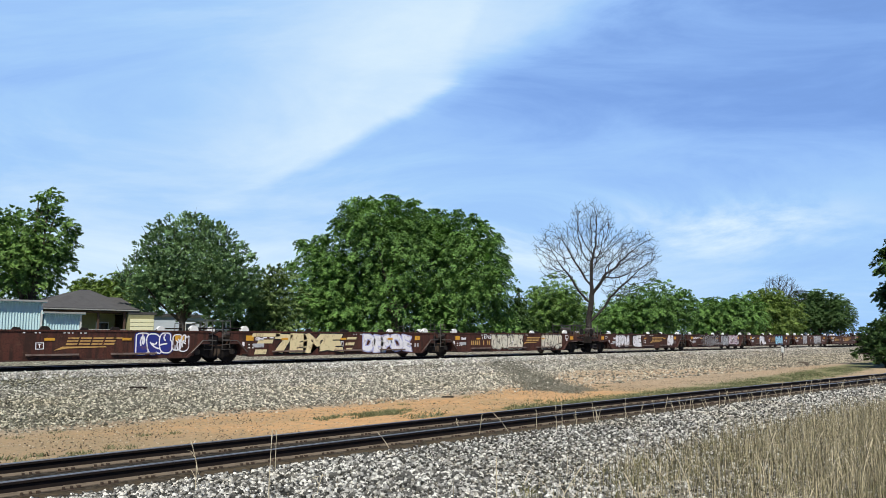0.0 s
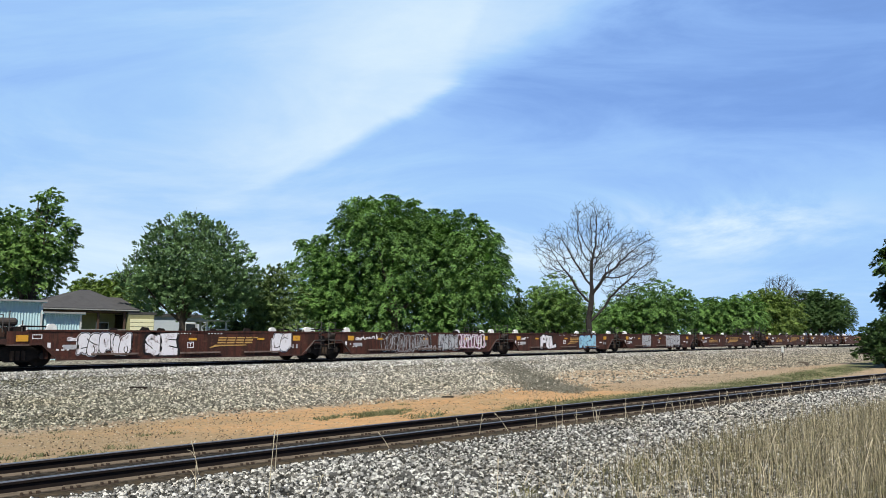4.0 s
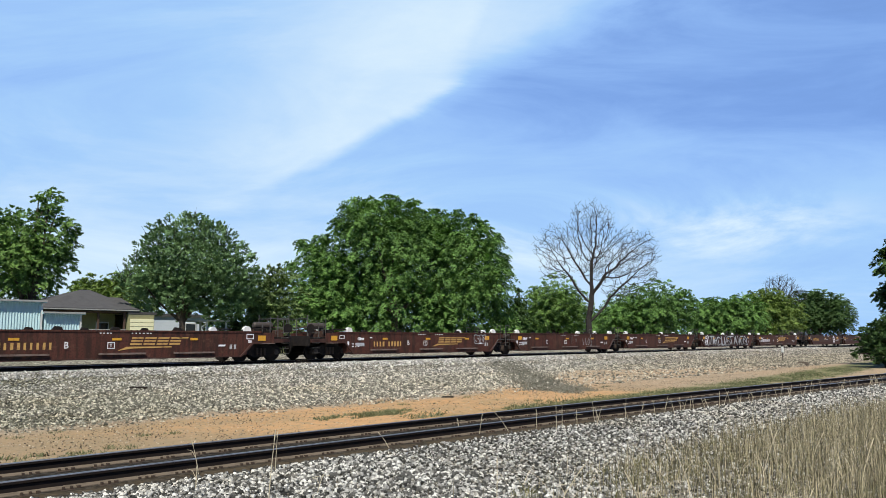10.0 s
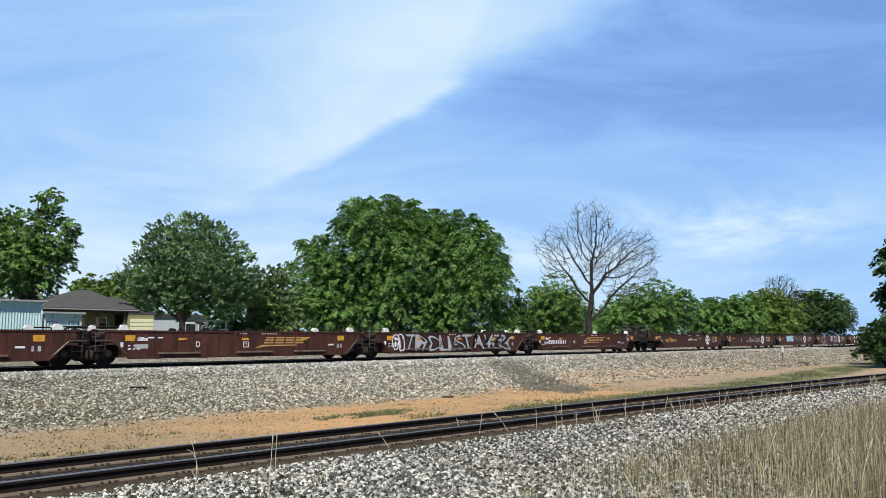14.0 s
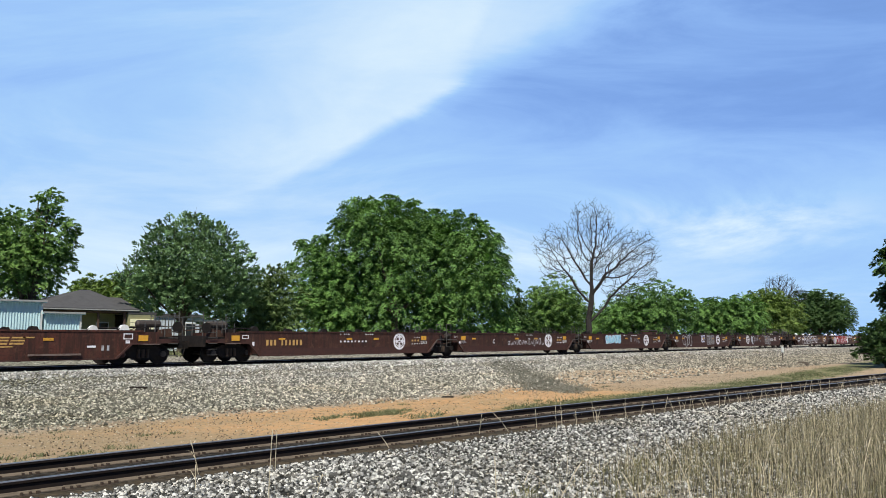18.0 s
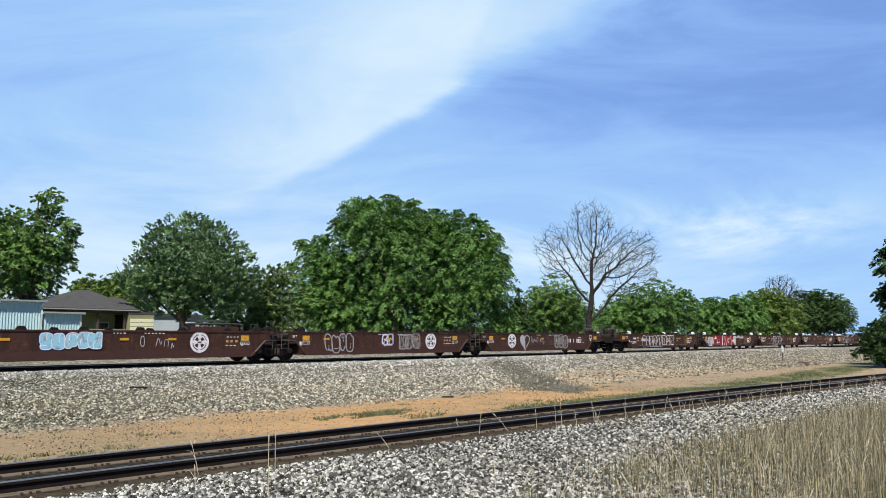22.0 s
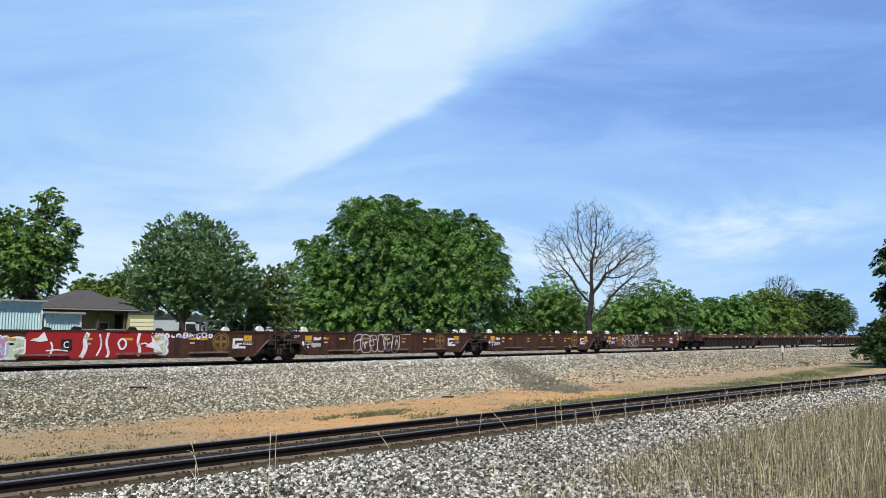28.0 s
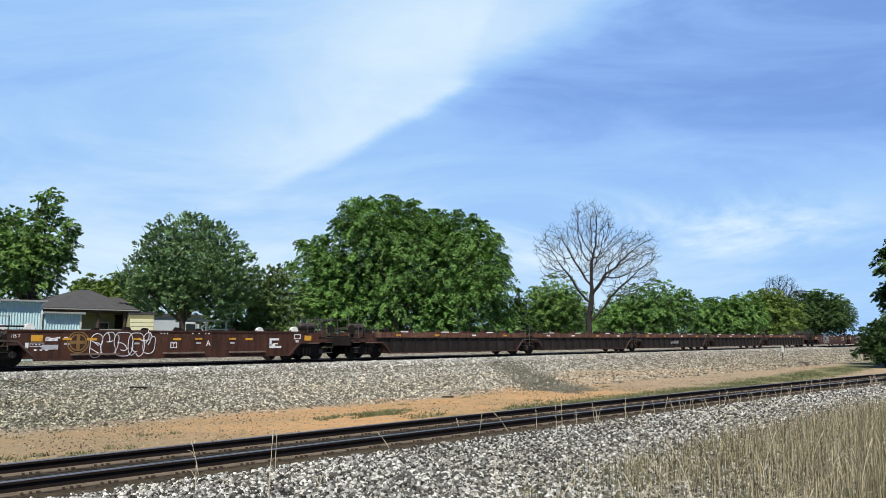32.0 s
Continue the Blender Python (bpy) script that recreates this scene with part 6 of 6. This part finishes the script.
def lay_stones():
    r = np.random.RandomState(77)
    # beside and between the near rails
    n = 140000
    x = 2.0 + 46 * r.rand(n) ** 1.9
    y = near_line(x) - 7.2 + 8.5 * r.rand(n)
    off = y - near_line(x)
    keep = (y > 2.6) & ((off < -1.25 - 0.25 * r.rand(n)) | (off > 0.95)) & (np.abs(np.abs(off) - 0.752) > 0.12)
    x, y = x[keep], y[keep]
    size = (0.0105 + 0.023 * r.rand(len(x)) ** 1.15) * (1 + x / 36)
    close = x < 9.0
    scatter("ballast_stones", x[close], y[close], size[close], 1, M["stone"], "coarse pale grey crushed stone beside the near rail", False, 0.1)
    scatter("ballast_stones", x[~close], y[~close], size[~close], 6, M["stone"], "coarse pale grey crushed stone beside the near rail", True, 0.1)
    # the bank of the main track
    n = 84000
    x = 4 + 100 * r.rand(n) ** 1.45
    y = 30.9 - 12.4 * r.rand(n) ** 1.05
    rise = 0.34 * np.clip(x - 24, 0, 14) - 0.17 * np.clip(x - 38, 0, 32)
    keep = r.rand(n) < np.clip((y - 18.9 - rise + r.normal(size=n) * 0.3) / 1.3, np.where(x > 27, 0.24, 0.07), 1)
    x, y = x[keep], y[keep]
    scatter("bank_stones", x, y, r.uniform(0.026, 0.062, len(x)) * (1 + x / 90), 2, M["stone_far"], "grey ballast spread down the bank", True)
    n = 12000
    x, y = 6 + 100 * r.rand(n) ** 1.4, 29.0 + 1.75 * r.rand(n)
    scatter("crest_stones", x, y, r.uniform(0.03, 0.07, n) * (1 + x / 120), 4, M["stone_fresh"], "clean pale ballast along the crest of the bank", True)
    n = 22000
    x, y = 4 + 60 * r.rand(n) ** 1.4, 13.2 + 7 * r.rand(n) ** 0.7
    scatter("loose_gravel", x, y, 0.007 + 0.02 * r.rand(n) ** 2, 3, M["stone_pale"], "scattered pale gravel on orange clay", True)


lay_stones()


# ---- grass ----
def blades(x, y, height, lean, width, seed, z=None):
    """Bent tapering blades of five vertices on the ground at x and y."""
    r = np.random.RandomState(seed)
    n = len(x)
    z = ground_z(x, y) if z is None else z
    turn = r.uniform(0, 2 * np.pi, n)
    d = np.stack([np.cos(turn), np.sin(turn), np.zeros(n)], -1)
    a = np.stack([SIDE.x + r.normal(size=n) * 0.5, SIDE.y + r.normal(size=n) * 0.5, np.zeros(n)], -1)
    a /= np.linalg.norm(a, axis=1)[:, None]
    base = np.stack([x, y, z - 0.02], -1)
    h, ln = height[:, None], (lean * height)[:, None]
    mid = base + d * ln * 0.3 + np.array([0, 0, 0.55]) * h
    tip = base + d * ln + np.array([0, 0, 1.0]) * h
    w = width[:, None]
    v = np.stack([base - a * w, base + a * w, mid - a * w * 0.8, mid + a * w * 0.8, tip], 1).reshape(-1, 3)
    i = np.arange(n)[:, None] * 5
    f = np.concatenate([i + np.array([[0, 1, 3]]), i + np.array([[0, 3, 2]]), i + np.array([[2, 3, 4]])], 1).reshape(-1, 3)
    return v, f


def grass_stuff(name, x, y, height, lean, width, seed, material, label):
    v, f = blades(x, y, height, lean, width, seed)
    return tagged(new(name, arrays(name, v, f, material)), label, "grass", kind="stuff")


def grow_grass():
    r = np.random.RandomState(31)
    # the dry stand on the camera's side of the near track
    n = 90000
    x = 5.5 + 34 * r.rand(n) ** 1.7
    edge = 6.7 - 0.004 * (x - 14) ** 2
    y = edge - (edge - 0.6) * r.rand(n) ** 1.3
    patchy = np.array([noise.noise((a * 0.9, b * 0.9, 7.0)) for a, b in zip(x, y)])
    thick = np.clip((x - 8.2 + (6 - y) * 0.8) / 7.0 + 0.25 * patchy, 0.03, 1) * np.clip((edge - y) / 1.8, 0.1, 1)
    ok = (r.rand(n) < thick) & (np.hypot(x, y) > 5.0)
    x, y = x[ok], y[ok]
    m = len(x)
    tall = (0.1 + 0.54 * r.rand(m) ** 1.5) * np.clip(0.75 + (x - 8) * 0.03, 0.6, 1.15)
    half = r.rand(m) < 0.6
    grass_stuff("dry_grass", x[half], y[half], tall[half], 0.02 + 0.45 * r.rand(half.sum()) ** 2.6, r.uniform(0.0016, 0.0042, half.sum()), 5, M["straw"], "tall straw coloured dry grass")
    half = ~half
    grass_stuff("dry_grass", x[half], y[half], tall[half] * 0.75, 0.04 + 0.7 * r.rand(half.sum()) ** 2.2, r.uniform(0.0018, 0.0042, half.sum()), 6, M["green_straw"], "half dry green and tan grass")
    # short olive undergrowth between the dry stems
    n = 30000
    x = 5.0 + 26 * r.rand(n) ** 1.5
    edge = 6.3 - 0.004 * (x - 14) ** 2
    y = edge - (edge - 0.6) * r.rand(n) ** 1.1
    tuft = np.array([noise.noise((a * 1.6, b * 1.6, 3.0)) for a, b in zip(x, y)])
    ok = (tuft > np.where(x > 9.5, -0.1, 0.16)) & (np.hypot(x, y) > 4.6)
    x, y = x[ok], y[ok]
    grass_stuff("undergrowth", x, y, 0.05 + 0.2 * r.rand(len(x)) ** 1.5, 0.1 + 0.9 * r.rand(len(x)) ** 1.6, r.uniform(0.002, 0.0055, len(x)), 15, M["undergrowth"], "short olive green undergrowth between dry stems")
    # broken pale stems that lean across the stand
    n = 650
    x, y = 8.5 + 20 * r.rand(n) ** 1.5, 1.0 + 5.6 * r.rand(n)
    grass_stuff("broken_stems", x, y, r.uniform(0.15, 0.6, n), r.uniform(0.4, 2.2, n), r.uniform(0.0025, 0.005, n), 14, M["pale_straw"], "broken pale grass stems leaning in the stand")
    # weeds between the clay and the near track, and tufts on the clay
    n = 24000
    x = 15 + 46 * r.rand(n) ** 1.3
    y = 13.6 + 0.07 * np.maximum(x - 36, 0) + r.normal(size=n) * 0.75
    ok = np.array([noise.noise((a * 0.35, b * 0.6, 0)) > (0.12 if a < 20 else -0.2) for a, b in zip(x, y)])
    x, y = x[ok], y[ok]
    grass_stuff("weeds", x, y, r.uniform(0.03, 0.1, len(x)), r.uniform(0.4, 1.3, len(x)), r.uniform(0.008, 0.02, len(x)), 7, M["weed"], "low green weeds on the clay")
    cx, cy = 4.5 + 26 * r.rand(60), 13.4 + 6 * r.rand(60) ** 1.3
    cx[:14], cy[:14] = r.uniform(13.4, 16.4, 14), r.uniform(15.6, 16.7, 14)
    cx[14:34], cy[14:34] = r.uniform(5.2, 7.6, 20), r.uniform(14.0, 15.3, 20)
    k = r.randint(0, 60, 1800)
    x, y = cx[k] + r.normal(size=1800) * 0.10, cy[k] + r.normal(size=1800) * 0.08
    grass_stuff("weeds", x, y, r.uniform(0.03, 0.1, 1800), r.uniform(0.4, 1.2, 1800), r.uniform(0.005, 0.012, 1800), 8, M["weed"], "small dull green tufts on bare clay")
    a, q = r.uniform(0, 6.283, 2600), r.rand(2600) ** 0.6
    x, y = 14.7 + 2.1 * q * np.cos(a) + 0.3 * q * np.sin(a), 16.1 + 0.5 * q * np.sin(a)
    ok = np.array([noise.noise((u * 1.3, w * 1.6, 4.0)) > -0.12 for u, w in zip(x, y)])
    x, y = x[ok], y[ok]
    grass_stuff("weeds", x, y, r.uniform(0.03, 0.12, len(x)), r.uniform(0.4, 1.2, len(x)), r.uniform(0.006, 0.014, len(x)), 18, M["weed"], "patch of low green weeds at the clay's edge")
    # the dead mat that runs down the bank
    n = 21000
    t = r.rand(n) ** 0.85
    x = 39.0 - 12.4 * t + r.normal(size=n) * 0.6
    y = 30.0 - 12.6 * t + r.uniform(-1, 1, n) * (0.8 + 0.6 * t)
    grass_stuff("dead_grass", x, y, r.uniform(0.04, 0.12, n), r.uniform(0.6, 1.8, n), r.uniform(0.01, 0.022, n), 9, M["dead_mat"], "flattened grey brown dead grass on the bank")
    # straw and dry bits strewn over the clay and the foot of the bank
    n = 7000
    x, y = 4 + 62 * r.rand(n) ** 1.3, 13.4 + 10 * r.rand(n) ** 1.2
    ok = np.array([noise.noise((u * 0.5, w * 0.8, 9.0)) > -0.1 for u, w in zip(x, y)])
    x, y = x[ok], y[ok]
    grass_stuff("dry_litter", x, y, r.uniform(0.015, 0.06, len(x)), r.uniform(1.0, 3.0, len(x)), r.uniform(0.006, 0.014, len(x)), 21, M["straw"], "dry straw and dead bits strewn over clay")
    # behind the main track
    n = 9000
    x, y = 5 + 90 * r.rand(n) ** 1.4, 42.0 + 4 * r.rand(n)
    grass_stuff("grass_verge", x, y, r.uniform(0.1, 0.4, n), r.uniform(0.2, 0.8, n), r.uniform(0.01, 0.02, n), 10, M["weed"], "green verge behind the main track")


grow_grass()


# ---- single stalks along the near rail, stirred by the wind ----
STALKS = []


def stalk(x, y, h, lean, seed, material="pale_straw"):
    r = random.Random(seed)
    z = float(ground_z(x, y))
    ob = thing("grass_stalk", pose(x, y, z - 0.02), "single dry pale grass stalk beside the rail", "grass", "stalks along the rail")
    bm = bmesh.new()
    side = SIDE * lean + DEEP * r.uniform(-0.1, 0.1)
    pts = [Vector((0, 0, 0)), side * h * 0.42 + Vector((0, 0, h * 0.5)), side * h * 0.74 + Vector((0, 0, h * 0.8)), side * h + Vector((0, 0, h))]
    tube(bm, pts, [0.006, 0.0052, 0.004, 0.002], 4)
    part("stem", bm, M[material], ob)
    bm = bmesh.new()
    tube(bm, [pts[2], pts[2].lerp(pts[3], 0.5), pts[3]], [0.004, 0.009, 0.002], 5)
    part("seed_head", bm, M[material], ob)
    if r.random() < 0.7:
        bm = bmesh.new()
        q = pts[1]
        tube(bm, [q, q + SIDE * r.choice((-1, 1)) * 0.06 + Vector((0, 0, 0.1)), q + SIDE * r.choice((-1, 1)) * 0.13 + Vector((0, 0, 0.12))], [0.005, 0.0035, 0.0015], 3)
        part("leaf_blade", bm, M[material], ob)
    STALKS.append((ob, seed))


def stalks():
    r = random.Random(8)
    for x, y, h, lean in ((5.81, 8.1, 0.88, 0.03), (6.95, 9.54, 0.62, 0.04), (6.04, 10.09, 0.52, -0.23), (9.74, 10.0, 0.3, -0.75), (5.43, 9.14, 0.35, -0.03), (6.47, 7.98, 0.28, 0.29), (12.16, 10.43, 0.34, -0.24), (12.42, 10.14, 0.45, 0.13), (13.19, 9.97, 0.41, -0.81), (13.98, 9.81, 0.44, -0.04), (13.86, 9.22, 0.58, -0.04), (14.35, 9.4, 0.59, -0.02)):
        stalk(x, y, h, lean, r.randrange(9999))
    x = 14.6
    while x < 40:
        stalk(x, near_line(x) - r.uniform(1.15, 2.0), r.uniform(0.28, 0.55), r.uniform(-0.4, 0.35), r.randrange(9999))
        x += r.uniform(0.2, 0.6)
    for k in range(12):
        x = r.uniform(7, 16)
        stalk(x, r.uniform(1.8, 5.8) if x > 9 else r.uniform(3.5, 6), r.uniform(0.45, 0.8), r.uniform(-0.6, 0.6), r.randrange(9999))


stalks()


# ---- small things on the ground ----
def litter():
    r = random.Random(4)
    ob = thing("timber_piece", pose(21.0, 18.6, float(ground_z(21.0, 18.6)), 0, 0, -42), "weathered grey timber lying on the clay", "timber")
    bm = bmesh.new()
    box(bm, -0.2, 0.2, -0.07, 0.07, -0.02, 0.06)
    part("beam", bm, M["tie"], ob, bevel=0.015)
    ob = thing("timber_piece", pose(13.2, 26.2, float(ground_z(13.2, 26.2)), 0, 0, -35), "short dark timber on the bank", "timber")
    bm = bmesh.new()
    box(bm, -0.3, 0.3, -0.07, 0.07, -0.02, 0.08)
    part("beam", bm, M["rail_side"], ob, bevel=0.015)
    ob = thing("old_log", pose(66.0, 20.2, float(ground_z(66.0, 20.2)), 0, 0, -20), "dark broken log at the foot of the bank", "log")
    bm = bmesh.new()
    tube(bm, [(-0.7, 0, 0.04), (-0.25, 0.05, 0.1), (0.2, 0, 0.09), (0.6, -0.1, 0.03)], [0.06, 0.12, 0.1, 0.04], 8)
    part("stem", bm, M["bark"], ob)
    ob = thing("broken_log", pose(63.0, 18.9, float(ground_z(63.0, 18.9)), 0, 0, 15), "dark weathered chunk of log on the bank", "log")
    bm = bmesh.new()
    tube(bm, [(-0.45, 0, 0.05), (-0.1, 0.04, 0.14), (0.4, 0, 0.06)], [0.08, 0.15, 0.1], 7)
    part("stem", bm, M["bark"], ob)
    ob = thing("marker_post", pose(67.5, 22.2, float(ground_z(67.5, 22.2)) - 0.05), "thin trackside marker post with a pale head", "post")
    bm = bmesh.new()
    tube(bm, [(0, 0, 0), (0, 0, 0.8)], 0.045, 8)
    part("post", bm, M["tank"], ob)
    bm = bmesh.new()
    tube(bm, [(0, 0, 0.82), (0, 0, 0.86), (0, 0, 1.24), (0, 0, 1.3)], [0.06, 0.1, 0.1, 0.06], 10)
    part("cap", bm, M["trim"], ob, "pale rounded head")


litter()


# ---- the small pieces of the track, last ----
lay_track()


# ---- what moves ----
def motions():
    # the train runs a little slower than SPEED at first, then makes it up: seconds, metres behind
    lag = ((0.0, 0.0), (4.0, 0.03), (6.0, 0.09), (8.0, 0.14), (12.0, 0.15), (14.0, 0.26), (17.0, 0.24), (19.0, 0.46), (22.0, 0.55), (24.0, 0.68), (25.0, 0.64), (28.0, 0.64), (29.0, 0.66), (30.0, 0.58), (31.0, 0.12), (32.0, 0.12))
    for ob in [*UNITS.values(), *BOGIES]:
        x, y, z = ob.matrix_basis.translation
        walk(ob, [(t, pose(x - SPEED * t + d, y, z)) for t, d in lag])
    # the wheels: the first bogie of each size is keyed, the rest turn by the same action
    turning = {}
    for ob in BOGIES:
        for k, ws in enumerate(o for o in ob.children if o.name.startswith("wheelset")):
            x, y, radius = ws.matrix_basis.translation
            key = (round(radius, 2), x > 0)
            if key not in turning:
                walk(ws, [(i / FPS, pose(x, 0, radius, 0, -math.degrees(SPEED * i / FPS / radius) % 360, 0)) for i in range(32 * FPS + 1)])
                turning[key] = ws.animation_data
            else:
                keys = ws.animation_data_create()
                ws.rotation_mode = "QUATERNION"
                keys.action, keys.action_slot = turning[key].action, turning[key].action_slot
    for ob, seed in STALKS:
        r = random.Random(seed)
        home = ob.matrix_basis.copy()
        swing, period, start = r.uniform(0.8, 2.2), r.uniform(1.6, 2.8), r.uniform(0, 6)
        rows = []
        for k in range(41):
            t = 0.8 * k
            gust = 0.5 + 0.5 * math.sin(0.35 * t + 0.4)
            a = swing * (gust * math.sin(2 * math.pi * t / period + start) + 1.2 * math.sin(0.2 * t))
            rows.append((t, home @ Matrix.Rotation(radians(a), 4, DEEP)))
        walk(ob, rows)
    walk(clouds, [(0.0, CLOUD_HOME), (32.0, Matrix.Translation(CLOUD_DRIFT * 42) @ CLOUD_HOME)])


motions()
